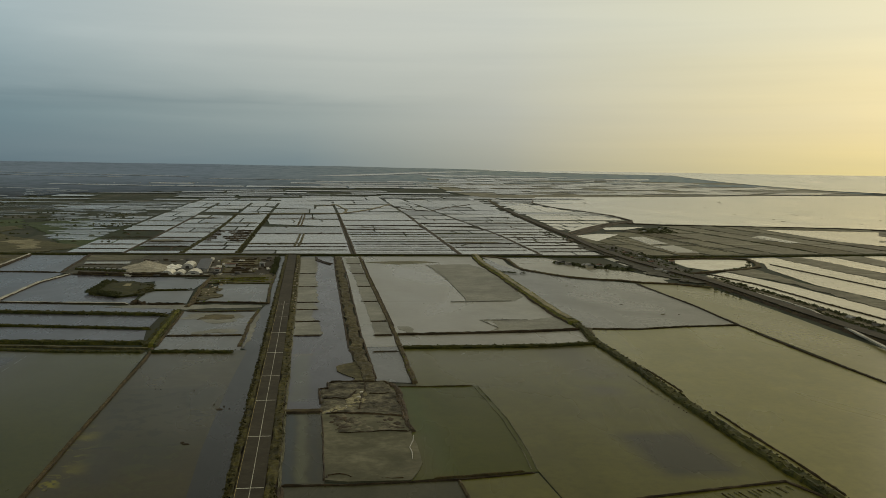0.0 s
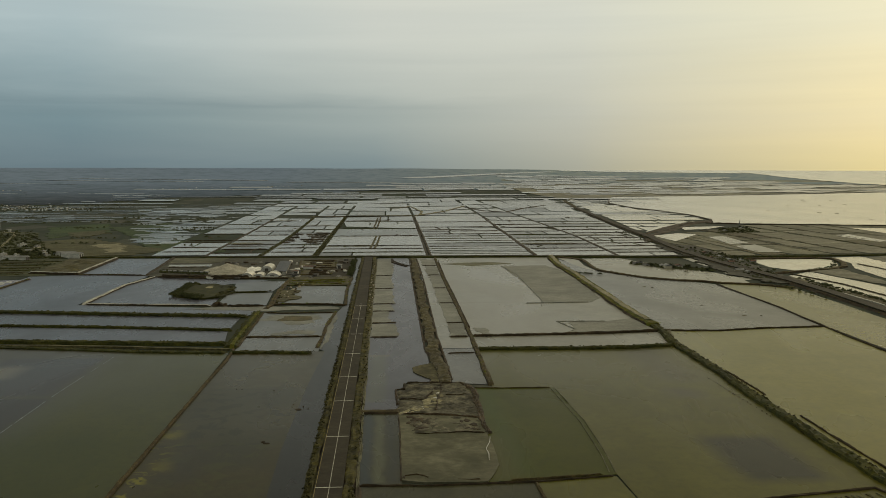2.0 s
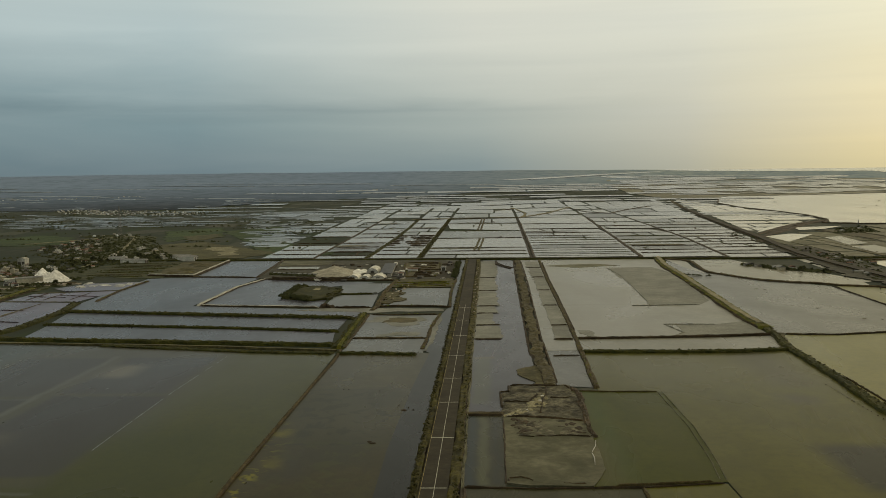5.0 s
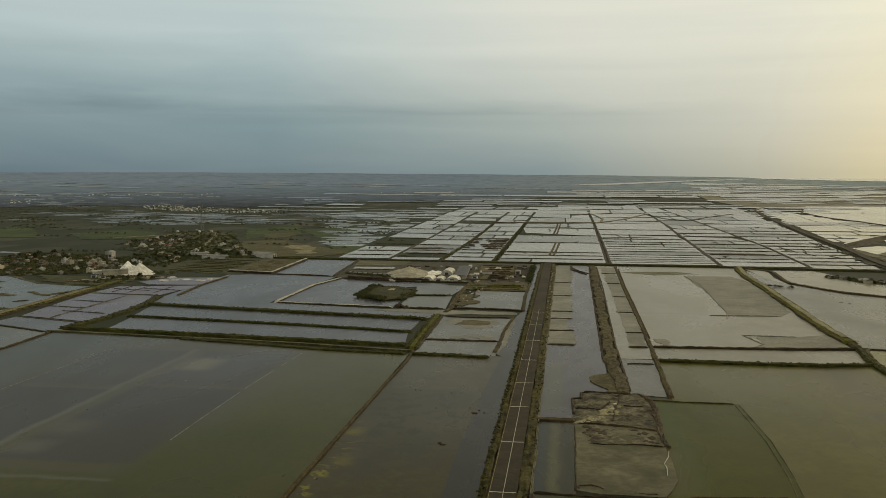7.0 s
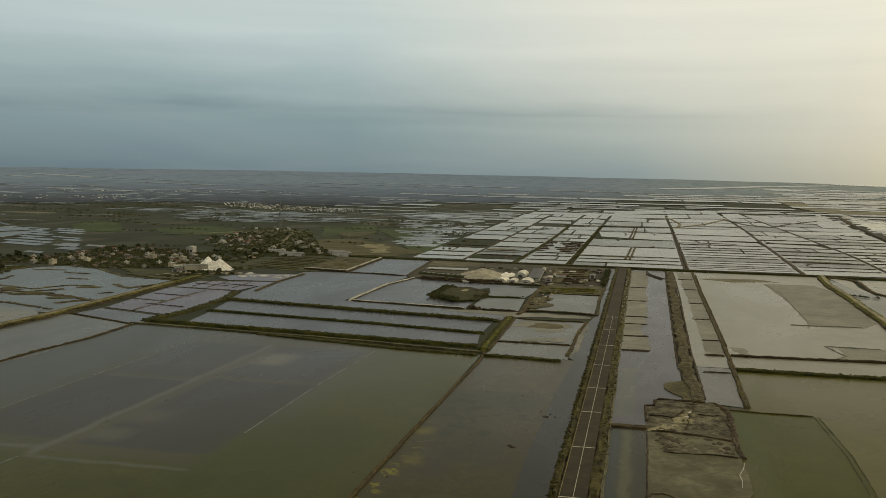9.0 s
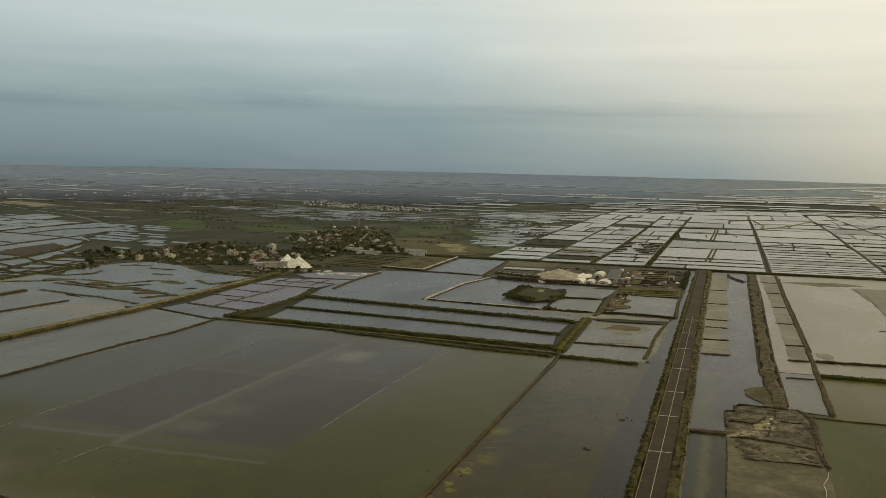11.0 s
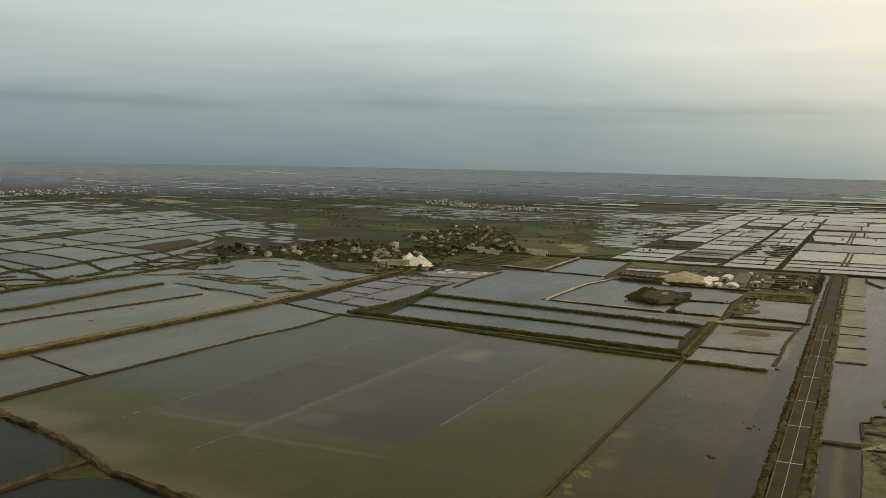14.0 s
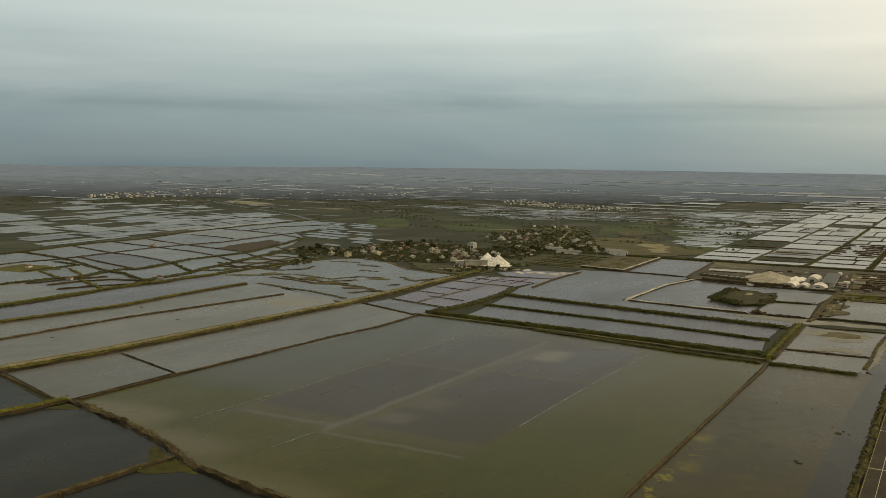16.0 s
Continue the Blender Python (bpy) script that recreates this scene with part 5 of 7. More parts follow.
# the short double dike in the middle of the field
for a, b in ((735, 925), (1070, 1405)):
    for off in (-2.2, 2.2):
        dike(SILT if a < 900 else EARTH, 2.6, 0.8, (5 + off, a), (8 + off, (a + b) / 2), (10 + off, b), label="short double dike in the pond field", group="field dikes", step=6)
for y0, y1 in zip((1000, 1080, 1170, 1260, 1360, 1470, 1590, 1720, 1860, 2020, 2200), (1080, 1170, 1260, 1360, 1470, 1590, 1720, 1860, 2020, 2200, 2400)):
    far_quad(*[(x, y) for x, y in ((column_x(7, y0) - 16, y0 + 3), (column_x(7, y0) - 2, y0 + 5), (column_x(7, y1) - 2, y1 - 7), (column_x(7, y1) - 16, y1 - 7))])
# raised banks along the main lines of the field
for i in range(1, len(LINES) - 1):
    wide = (2.4, 2.4, 5.0, 5.5, 5.5, 4.5, 3.6, 3.0)[i]
    for off in ((-0.3, 0.3) if i in (3, 4) else (0,)):
        dike(DARKGRASS if i in (2, 3) else DARKEARTH, wide * (0.45 if off else 1), 0.75, *[(column_x(i, y) + off * wide, y) for y in (645, 700, 900, 1150, 1400)], label="straight dike through the pond field", group="field dikes", step=7)
for n in range(30):      # short spurs and cross walls that break up the rows
    i = rf.randrange(0, 7)
    y = rf.uniform(690, 1330)
    h = rf.uniform(0.15, 0.85)
    x = column_x(i, y) * (1 - h) + column_x(i + 1, y) * h
    s = rf.uniform(25, 70)
    dike(rf.choice((DARKEARTH, DARKEARTH, DARKGRASS)), rf.uniform(1.6, 3.0), 0.6, (x, y), (x + rf.uniform(-6, 6), y + s * 0.5), (x + rf.uniform(-10, 10), y + s), label="short dark dike across a pond of the field", group="field dikes", step=7)
for n in range(14):
    i = rf.randrange(0, 7)
    y = rf.uniform(700, 1300)
    x = column_x(i, y) + 2
    w = (column_x(i + 1, y) - x) * rf.uniform(0.35, 0.95)
    flat(rf.choice((FIELD_EARTH, DARKEARTH, SILT)), (x, y), (x + w, y + rf.uniform(-3, 3)), (x + w * 0.9, y + rf.uniform(5, 13)), (x + w * 0.4, y + rf.uniform(4, 16)), (x, y + rf.uniform(5, 12)), label="silted edge of a pond in the field", z=0.28, rough=1.5, step=10, group="field mudflats")
dike(TRACK, 6.0, 1.4, (-118, 1420), (-8, 1424), (74, 1440), (110, 1530), (142, 1630), (176, 1782), (205, 1900), label="pale winding dike road through the ponds", group="field dikes", step=14)
dike(TRACK, 5.0, 1.4, (82, 1463), (92, 1600), (79, 1852), (50, 1800), label="pale looping dike road through the ponds", group="field dikes", step=10)
dike(DARKEARTH, 5.0, 1.2, (194, 1839), (215, 1624), (252, 1563), (312, 1738), (394, 1921), label="dark dike through the ponds", group="field dikes", step=14)
FAR_ROWS = [1300, 1440, 1580, 1730, 1915, 2100, 2290, 2480, 2640, 2790, 2930, 3070, 3220, 3370, 3510, 3640, 3770, 3900]

# farther ponds, past counting
for y0, y1 in zip(FAR_ROWS, FAR_ROWS[1:]):
    x = -2600.0
    while x < 540 + 0.08 * (y0 - 1300) and x < (5000 if y0 < 2100 else 640):
        w = rf.uniform(50, 200) * (1 + 0.0002 * y0) * (1.4 if y0 > 2300 else 1.0)
        inner = column_x(0, y0) - 20 < x + w / 2 < column_x(7, y0) and y0 < 1910
        patch = 0.5 + 0.9 * noise.noise(Vector((x / 420, y0 / 500, 2.5)))
        edge = min(1.0, max(0.0, (x + 1150 + 0.22 * (y0 - 1300)) / 700))
        dens = 0.0 if inner else max(wetness(x, y0) * edge * (0.55 + 0.5 * patch), 0.45 if y0 > 2000 and x > -1700 else 0.25 if y0 > 2000 else 0.12) * (0.6 if y0 > 3200 and x < 250 else 0.8 if y0 > 2600 else 1.0)
        n = rf.choice((1, 2, 2)) if y0 < 2600 else 1
        for s in range(n):
            a, b = y0 + (y1 - y0) * s / n, y0 + (y1 - y0) * (s + 1) / n
            thin = rf.uniform(0.18, 0.42) if dens < 0.5 else rf.uniform(0.42, 0.74)
            if rf.random() < dens:
                sk, lift = rf.uniform(-22, 22), rf.uniform(0, 0.2) * (b - a)
                far_quad((x + 4, a + 4 + lift), (x + w - 4, a + 4 + sk + lift), (x + w - 4, a + lift + (b - a) * thin + sk), (x + 4, a + lift + (b - a) * thin))
        x += w
# long narrow fish ponds beyond the slanting field, row behind row
for i in range(19):
    x = -846 - 40 * i - 1.0 * i * i
    wide = 31 + 1.7 * i
    y = -0.45 * x + rf.uniform(0, 60)
    while y < 270 - 0.75 * x:
        run = rf.uniform(45, 150)
        if rf.random() < (0.9 if math.hypot(x, y + 229) < 1500 else 0.75 if math.hypot(x, y + 229) < 1750 else 0.3):
            f0, f1 = (0.0, 1.0) if rf.random() < 0.7 else rf.choice(((0.0, 0.45), (0.5, 1.0)))
            lean, a = -0.24, x - 0.24 * (y + 0.75 * x)
            far_quad((a + wide * f0, y), (a + wide * f1, y - 6), (a + wide * f1 + lean * run, y + run - 8), (a + wide * f0 + lean * run, y + run - 2))
        y += run + rf.uniform(5, 16)
# flooded strips on both sides of the dark river bend, and before the far town
for x0, y0, dx, dy, ex, ey, n, wide in ((-1420, 1270, 330, -225, -110, -110, 16, 14), (-1070, 1600, 330, -380, 300, 80, 75, 9), (-1070, 1860, 230, -160, 120, -120, 14, 10), (-820, 1250, 420, 60, -80, 420, 46, 8)):
    for k in range(n):
        f, g = rf.random(), (k + 0.5) / n
        x, y, run = x0 + dx * f + ex * g, y0 + dy * f + ey * g, rf.uniform(25, 75)
        far_quad((x, y), (x + run, y - run * 0.15), (x + run, y - run * 0.15 + wide * rf.uniform(0.7, 1.6)), (x, y + wide * rf.uniform(0.7, 1.6)), 0.14)
# scattered flooded plots of the open country
for n in range(420):
    x, y = rf.uniform(-3300, -650), rf.uniform(1000, 2900)
    if y < 300 - 0.75 * x or -1400 < x < -900 and 1400 < y < 2100 and n % 4 or -900 < x and y < 1250:
        continue
    w, d = rf.uniform(20, 80), rf.uniform(3, 9) * (1 + y / 1100)
    sk = rf.uniform(-8, 8)
    far_quad((x, y), (x + w, y + sk), (x + w, y + d + sk), (x, y + d), 0.15)
# narrow flooded plots between the field and the village
for n in range(150):
    y = 640 + 1250 * rf.random() ** 1.1
    x = rf.uniform(-230 - 0.24 * (y - 640), -200 - 0.04 * (y - 640))
    if y < 820 and x < -230 or x + 20 > column_x(0, y):
        continue
    w, d = min(rf.uniform(18, 70), column_x(0, y) - 4 - x), rf.uniform(7, 20) * (0.6 + y / 1500)
    far_quad((x, y), (x + w, y), (x + w, y + d), (x, y + d), 0.12)
grey = random.Random(5)
dull = [f for f in far_f if far_v[f[0]][0] < -230 - 0.12 * (far_v[f[0]][1] - 640) and (far_v[f[0]][1] < 1500 or far_v[f[0]][1] > 2600 or grey.random() < 0.7)]
dull += [f for f in far_f if 900 < far_v[f[0]][1] <= 1700 and far_v[f[0]][0] > -260 and grey.random() < 0.16 and f not in set(dull)]
# Haze imitated by colour: farther ponds take the dull water more often.
dull += [f for f in far_f if far_v[f[0]][1] > 1700 and far_v[f[0]][0] < 330 and rf.random() < min(0.6 if far_v[f[0]][1] < 2600 or far_v[f[0]][0] > 0 else 0.9, (far_v[f[0]][1] - 1600) / 900) * (0.45 if far_v[f[0]][0] > -150 - 0.1 * (far_v[f[0]][1] - 700) else 1.0) and f not in set(dull)]
keep = set(dull)
order = [f for f in far_f if f not in keep] + dull
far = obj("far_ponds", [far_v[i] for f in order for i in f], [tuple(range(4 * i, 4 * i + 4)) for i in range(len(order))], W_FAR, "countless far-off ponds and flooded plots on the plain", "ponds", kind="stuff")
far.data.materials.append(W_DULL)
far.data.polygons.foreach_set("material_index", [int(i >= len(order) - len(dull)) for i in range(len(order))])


# ---- slanting pond field, far left ----
SLANT = "slanting pond field"
SD = "slanting dikes"


def plot(mat, *c):
    pond(mat, *c, label="grey-blue pond in the slanting pond field", group=SLANT, z=0.12)


def bank(mat, wide, *c):
    dike(mat, wide, 0.8, *c, label="dark grassy dike in the slanting pond field", group=SD, step=4, rough=0.5)


pond(W_SLATE, (-452, 90), (-462, 190), (-468, 240), (-474, 340), (-484, 456), (-560, 470), (-600, 560), (-655, 650), (-705, 700), (-731, 800), (-774, 882), (-870, 956), (-860, 800), (-831, 692), (-768, 466), (-736, 334), (-700, 150), (-600, 60), label="wide grey-blue flooded ground between slanting dikes", group=SLANT)
plot(W_GREY, (-733, 332), (-753, 404), (-666, 376), (-654, 328), (-681, 321))
plot(W_SLATE, (-753, 404), (-768, 466), (-687, 447), (-678, 434), (-666, 376))
plot(W_BLUE, (-654, 328), (-666, 376), (-633, 371), (-547, 339), (-547, 310), (-547, 292), (-597, 309))
plot(W_SLATE, (-666, 376), (-680, 446), (-624, 432), (-577, 415), (-556, 350), (-591, 357))
plot(W_GREY, (-768, 466), (-773, 514), (-683, 486), (-680, 446))
plot(W_SLATE, (-680, 446), (-683, 486), (-624, 470), (-582, 459), (-577, 415))
plot(W_GREY, (-636, 307), (-587, 283), (-546, 262), (-534, 230), (-584, 262), (-640, 292))
plot(W_SLATE, (-541, 214), (-588, 238), (-600, 285), (-650, 290), (-654, 250), (-541, 150))
plot(W_GREY, (-455, 123), (-457, 152), (-514, 184), (-541, 188), (-530, 120))
plot(W_SLATE, (-722, 521), (-664, 498), (-676, 536), (-693, 575), (-734, 591), (-782, 596))
plot(W_GREY, (-734, 591), (-695, 580), (-704, 660), (-721, 677), (-781, 694), (-831, 692), (-800, 600))
bank(DARKGRASS, 5, (-700, 150), (-736, 334), (-747, 373), (-762, 411), (-768, 466), (-773, 514), (-797, 575), (-818, 633), (-831, 692), (-851, 776), (-870, 956))
bank(DARKEARTH, 3, (-640, 200), (-656, 274), (-653, 304), (-666, 376), (-678, 434), (-679, 489), (-676, 536), (-693, 612), (-705, 689), (-731, 795))
bank(DARKGRASS, 6.5, (-541, 150), (-541, 214), (-534, 228), (-546, 258), (-551, 282), (-543, 291), (-545, 307), (-558, 345), (-568, 374), (-570, 405), (-572, 452), (-588, 496), (-611, 560), (-648, 638))
bank(DARKGRASS, 6, (-452, 90), (-457, 152), (-465, 192), (-468, 219), (-464, 240), (-471, 268), (-470, 296), (-475, 340), (-480, 373), (-480, 419), (-483, 456))
bank(DARKGRASS, 6, (-471, 222), (-487, 257), (-487, 274), (-493, 297), (-506, 329), (-521, 379), (-538, 428), (-553, 478))
bank(DARKGRASS, 4.5, (-733, 332), (-681, 321), (-636, 307), (-587, 283), (-544, 267), (-529, 265), (-504, 251), (-470, 240))
bank(DARKEARTH, 3, (-753, 404), (-666, 376), (-633, 371), (-591, 357), (-547, 339))
bank(DARKEARTH, 3, (-768, 466), (-687, 447), (-624, 432), (-577, 415))
bank(DARKEARTH, 2.4, (-657, 331), (-597, 309), (-547, 292))
bank(DARKEARTH, 2.6, (-766, 515), (-683, 486), (-624, 470), (-582, 459))
bank(DARKEARTH, 2.6, (-782, 596), (-734, 591), (-695, 578))
bank(DARKEARTH, 3, (-847, 710), (-781, 694), (-721, 677), (-650, 640))
bank(DARKGRASS, 3, (-781, 694), (-801, 787), (-774, 882))
bank(DARKGRASS, 3, (-553, 327), (-555, 342), (-511, 312), (-490, 300))
bank(DARKEARTH, 2.4, (-577, 415), (-531, 387), (-509, 379))
bank(DARKEARTH, 2.4, (-532, 370), (-493, 351), (-475, 345))
bank(DARKEARTH, 2.4, (-572, 452), (-538, 428), (-504, 410), (-482, 405))
bank(GRASS, 2.4, (-588, 238), (-543, 218))
bank(GRASS, 2.4, (-584, 262), (-538, 236))
bank(DARKGRASS, 3, (-595, 229), (-602, 285), (-640, 292))
bank(GRASS, 3.4, (-525, 221), (-488, 203), (-465, 192))
bank(DARKEARTH, 2.6, (-514, 184), (-513, 210), (-505, 232), (-475, 241))
bank(DARKEARTH, 2.2, (-491, 174), (-485, 200), (-467, 232))
bank(DARKEARTH, 2.2, (-530, 180), (-529, 214), (-520, 244))
flat(DARKEARTH, (-629, 476), (-579, 456), (-622, 572), (-658, 594), (-646, 525), label="dark drained field among the ponds", name="drained_field", z=0.3, rough=1.0, step=6, category="field")
flat(GRASS, (-640, 262), (-616, 267), (-588, 257), (-592, 226), (-628, 220), label="dry grassy plot among the ponds", name="grass_plot", z=0.3, rough=1.0, step=6, category="field")
settle_later = [(-617, 250, 20), (-484, 258, 60), (-690, 449, 10), (-528, 216, 30)]
# small plots between the slanting dikes and the lagoon
for n, c in enumerate((((-500, 312), (-472, 340)), ((-508, 340), (-474, 372)), ((-524, 368), (-478, 400)), ((-536, 405), (-480, 425)), ((-548, 440), (-482, 450)), ((-488, 330), (-500, 392), (-512, 474)), ((-508, 340), (-530, 400), (-545, 470)), ((-556, 500), (-520, 480)), ((-590, 520), (-556, 500), (-545, 478)))):
    dike(GRASS if n % 3 == 0 else EARTH, 2.6, 0.5, *c, label="low weedy ridge between small plots", group=SD, step=3, rough=0.8)
rs = random.Random(19)
for j in range(7):
    for i in range(6):
        x, y = -655 + 36 * i + rs.uniform(-5, 5) + 4 * j, 505 + 46 * j + rs.uniform(-8, 8) - 9 * i
        if x > -556 and y < 690 or x < -590 and y < 660 or y > 700 or x > -470 or rs.random() < 0.2:
            continue
        w, d = rs.uniform(18, 28), rs.uniform(14, 28)
        pond(rs.choice((W_SLATE, W_SLATE, W_GREY)), (x, y), (x + w, y - w * 0.3), (x + w - 6, y + d - w * 0.3), (x - 6, y + d), label="grey pond on low ground behind the village", group="village ponds", z=0.12)
# rows of ponds behind the slanting field, up to the green fields
for j in range(8):
    y = 650 + 36 * j
    x = -565 - 0.62 * (y - 650)
    while x > -700 - 0.62 * (y - 650) - 20 * j:
        w = rs.uniform(24, 62)
        if rs.random() < 0.85:
            d = rs.uniform(15, 27)
            plot(rs.choice((W_SLATE, W_SLATE, W_GREY)), (x - w, y + 0.3 * w), (x, y), (x - 5, y + d), (x - w - 5, y + d + 0.3 * w))
        x -= w + rs.uniform(4, 10)
# the dark river bend with a pale sand bar
tagged(new("river", ribbon_mesh("river", [(-1640, 1540), (-1527, 1449), (-1386, 1344), (-1264, 1255), (-1133, 1166), (-1054, 1117), (-947, 1028), (-870, 956)], 7.0, 0.05, W_DARK, 30, 0.2, 0.2)), "dark winding river in the low country", "river", kind="structure")
flat(SHORE, (-1500, 1448), (-1583, 1571), (-1464, 1526), (-1342, 1450), (-1340, 1372), label="pale sand bar beside the river", name="sand_bar", z=0.1, rough=3.0, step=14, category="sand")
flat(SHORE, (-1188, 1342), (-1122, 1371), (-1064, 1353), (-1076, 1306), label="pale strip of bare sand", name="sand_bar", z=0.1, rough=3.0, step=14, category="sand")

# ---- the embankment road and the country to its right ----
HW = [(288, 60), (293, 188), (299, 280), (305, 350), (308, 414), (306, 456), (305, 560), (308, 650), (317, 738), (334, 870), (356, 1100), (385, 1365), (430, 1750), (500, 2250)]
dike(EARTH, 12.0, 1.2, *HW, label="brown broad embankment of the main road", name="embankment", group="", step=10, rough=0.25, category="embankment")
tagged(new("main_road", ribbon_mesh("main_road", HW[:13], 8.0, 1.9, ASPHALT, 20, 0.0, 0.5)), "grey main road on an embankment", "road", kind="structure")
tagged(new("retaining_strip", ribbon_mesh("retaining_strip", [(310.0, 346.6), (308.5, 308.2), (305.8, 270.3), (276, 150)], 1.6, 1.7, CONCRETE, 6, 0.3, 0.8)), "pale concrete strip along the embankment", "concrete strip", kind="structure")
flat(YARD, (303, 742), (318, 760), (346, 735), (338, 640), (332, 600), (328, 525), (318, 450), (304, 404), (288, 416), (283, 470), (290, 540), (300, 640), label="rough brown ground round the road junction", name="rough_ground", z=0.7, rough=2.0, step=5, category="ground")
dike(DARKEARTH, 9.0, 1.0, (312, 800), (345, 895), (408, 1010), (489, 1161), (532, 1225), label="dark dike road along the ponds", step=6)
dike(EARTH, 3.6, 1.0, (176, 622), (190, 607), (194.5, 588), (189, 527), (189, 506), (203, 470), (214, 448), (231, 433), (243, 430), (258, 413), (276, 406), (297, 383), label="brown track bending round the ponds", step=4)
dike(EARTH, 5.0, 1.2, (340, 588), (372, 594), (408, 592), (421, 582), (412, 548), (398, 518), (379, 500), (346, 485), (318, 472), label="brown bank in a loop round a pond", step=4)
pond(W_BRIGHT, (342, 583), (372, 588), (406, 586), (415, 578), (408, 551), (395, 523), (377, 506), (345, 492), (335, 520), label="pale pond inside a looping bank")
pond(W_BRIGHT, (424, 596), (458, 606), (450, 470), (452, 60), (386, 60), (382, 317), (380, 394), (400, 505), (418, 546), label="bright pond beyond the embankment")
pond(W_BRIGHT, (486, 610), (520, 612), (512, 517), (510, 60), (480, 60), (483, 534), label="bright pond beyond the embankment")
pond(W_BRIGHT, (556, 614), (700, 628), (700, 60), (540, 60), (546, 566), label="bright pond beyond the embankment")
flat(WETMUD, (308, 60), (318, 60), (323, 380), (322, 450), (312, 440), (312, 380), label="rough muddy ground along the embankment", name="rough_ground", z=0.4, rough=1.0, step=6, category="ground")
pond(W_BRIGHT, (323, 456), (352, 484), (360, 400), (352, 60), (319, 60), (324, 380), label="bright pond beyond the embankment")
flat(FIELD_EARTH, (354, 488), (386, 508), (376, 394), (380, 317), (382, 60), (353, 60), (356, 278), (366, 400), label="long dark mud strip between bright ponds", z=0.35, rough=1.2, step=8)
flat(FIELD_EARTH, (458, 592), (486, 609), (483, 534), (480, 469), (478, 60), (452, 60), (450, 420), (450, 477), label="long dark mud strip between bright ponds", z=0.35, rough=1.2, step=8)
flat(FIELD_EARTH, (521, 612), (553, 613), (546, 566), (540, 60), (512, 60), (514, 517), label="long dark mud strip between bright ponds", z=0.35, rough=1.2, step=8)
dike(EARTH, 1.4, 0.7, (330, 470), (338, 400), (334, 300), (330, 60), label="thin dike in the bright pond", step=5)
dike(EARTH, 1.4, 0.7, (420, 540), (418, 300), (420, 60), label="thin dike in the bright pond", step=5)
# brown salt fields and the lagoon's shore
re = random.Random(31)
xs = [330, 372, 404, 446, 480, 530, 575, 618, 655, 705, 760, 820]
for i in range(len(xs) - 1):
    yb = 624 + 0.06 * (xs[i] - 300)
    yt = 880 + (xs[i] - 330) * 1.1 if xs[i] < 540 else 1110 - 0.28 * (xs[i] - 540)
    cuts = [yb + (yt - yb) * f for f in (0, re.uniform(0.2, 0.4), re.uniform(0.5, 0.75), 1.0)]
    for a, b in zip(cuts, cuts[1:]):
        m = re.choice((FIELD_EARTH, FIELD_EARTH, SILT, FIELD_EARTH, WETMUD, MUD))
        if xs[i] > 640 and re.random() < 0.4:
            m = W_BRIGHT
        c = ((xs[i] + 2, a + 3), (xs[i + 1] - 2, a + 3), (xs[i + 1] - 2, b - 3), (xs[i] + 2, b - 3))
        if m is W_BRIGHT:
            pond(m, *c, label="bright pond among brown salt fields", group="salt fields", z=0.15)
        else:
            flat(m, *c, label="brown drained salt field", name="salt_field", z=0.2, rough=1.5, step=12, category="salt field", group="salt fields")
for n in range(11):
    x = 350 + 44 * n + re.uniform(-12, 12)
    yt = 880 + (x - 330) * 1.1 if x < 540 else 1105 - 0.28 * (x - 540)
    dike(WETMUD if n % 4 else DARKGRASS, re.uniform(1.2, 3.0), 0.5, (x, 650 + 0.07 * (x - 300)), (x + re.uniform(-2, 2), (650 + yt) / 2), (x + 2, yt), label="thin ridge between brown salt fields", name="field_ridge", group="field ridges", step=6, category="ridge")
for c in (((389, 1047), (459, 1152), (502, 1200), (510, 1218), (420, 1075), (352, 950)), ((345, 890), (388, 930), (409, 913), (345, 800)),
          ((432, 1056), (505, 1075), (457, 1013), (420, 998)), ((405, 865), (429, 878), (417, 769), (390, 752)), ((385, 730), (415, 747), (405, 655), (380, 655))):
    pond(W_PALE if c[0][1] < 880 and c[0][0] > 370 else W_BRIGHT, *c, label="pale pond among brown salt fields", group="salt fields", z=0.5)
dike(DARKEARTH, 5.0, 1.2, (346, 923), (404, 1039), (452, 1123), (516, 1206), label="dark dike between pale ponds", step=5)
pond(W_BRIGHT, (640, 800), (657, 1017), (799, 960), (652, 735), label="bright pond beyond the brown salt fields", group="salt fields", z=0.5)
pond(W_FAR, (566, 872), (594, 894), (583, 781), (566, 772), label="bright pond among brown salt fields", group="salt fields", z=0.4)
dike(DARKEARTH, 5.0, 1.3, (362, 935), (440, 1090), (530, 1205), (508, 1159), (556, 1121), (635, 1101), (706, 1070), (782, 1050), (860, 980), (950, 900), label="dark sea dike along the lagoon", step=8)
dike(DARKEARTH, 4.5, 1.3, (530, 1205), (546, 1250), (565, 1400), (563, 1586), (550, 1760), (570, 2040), (643, 2330), label="dark sea dike along the lagoon", step=12)
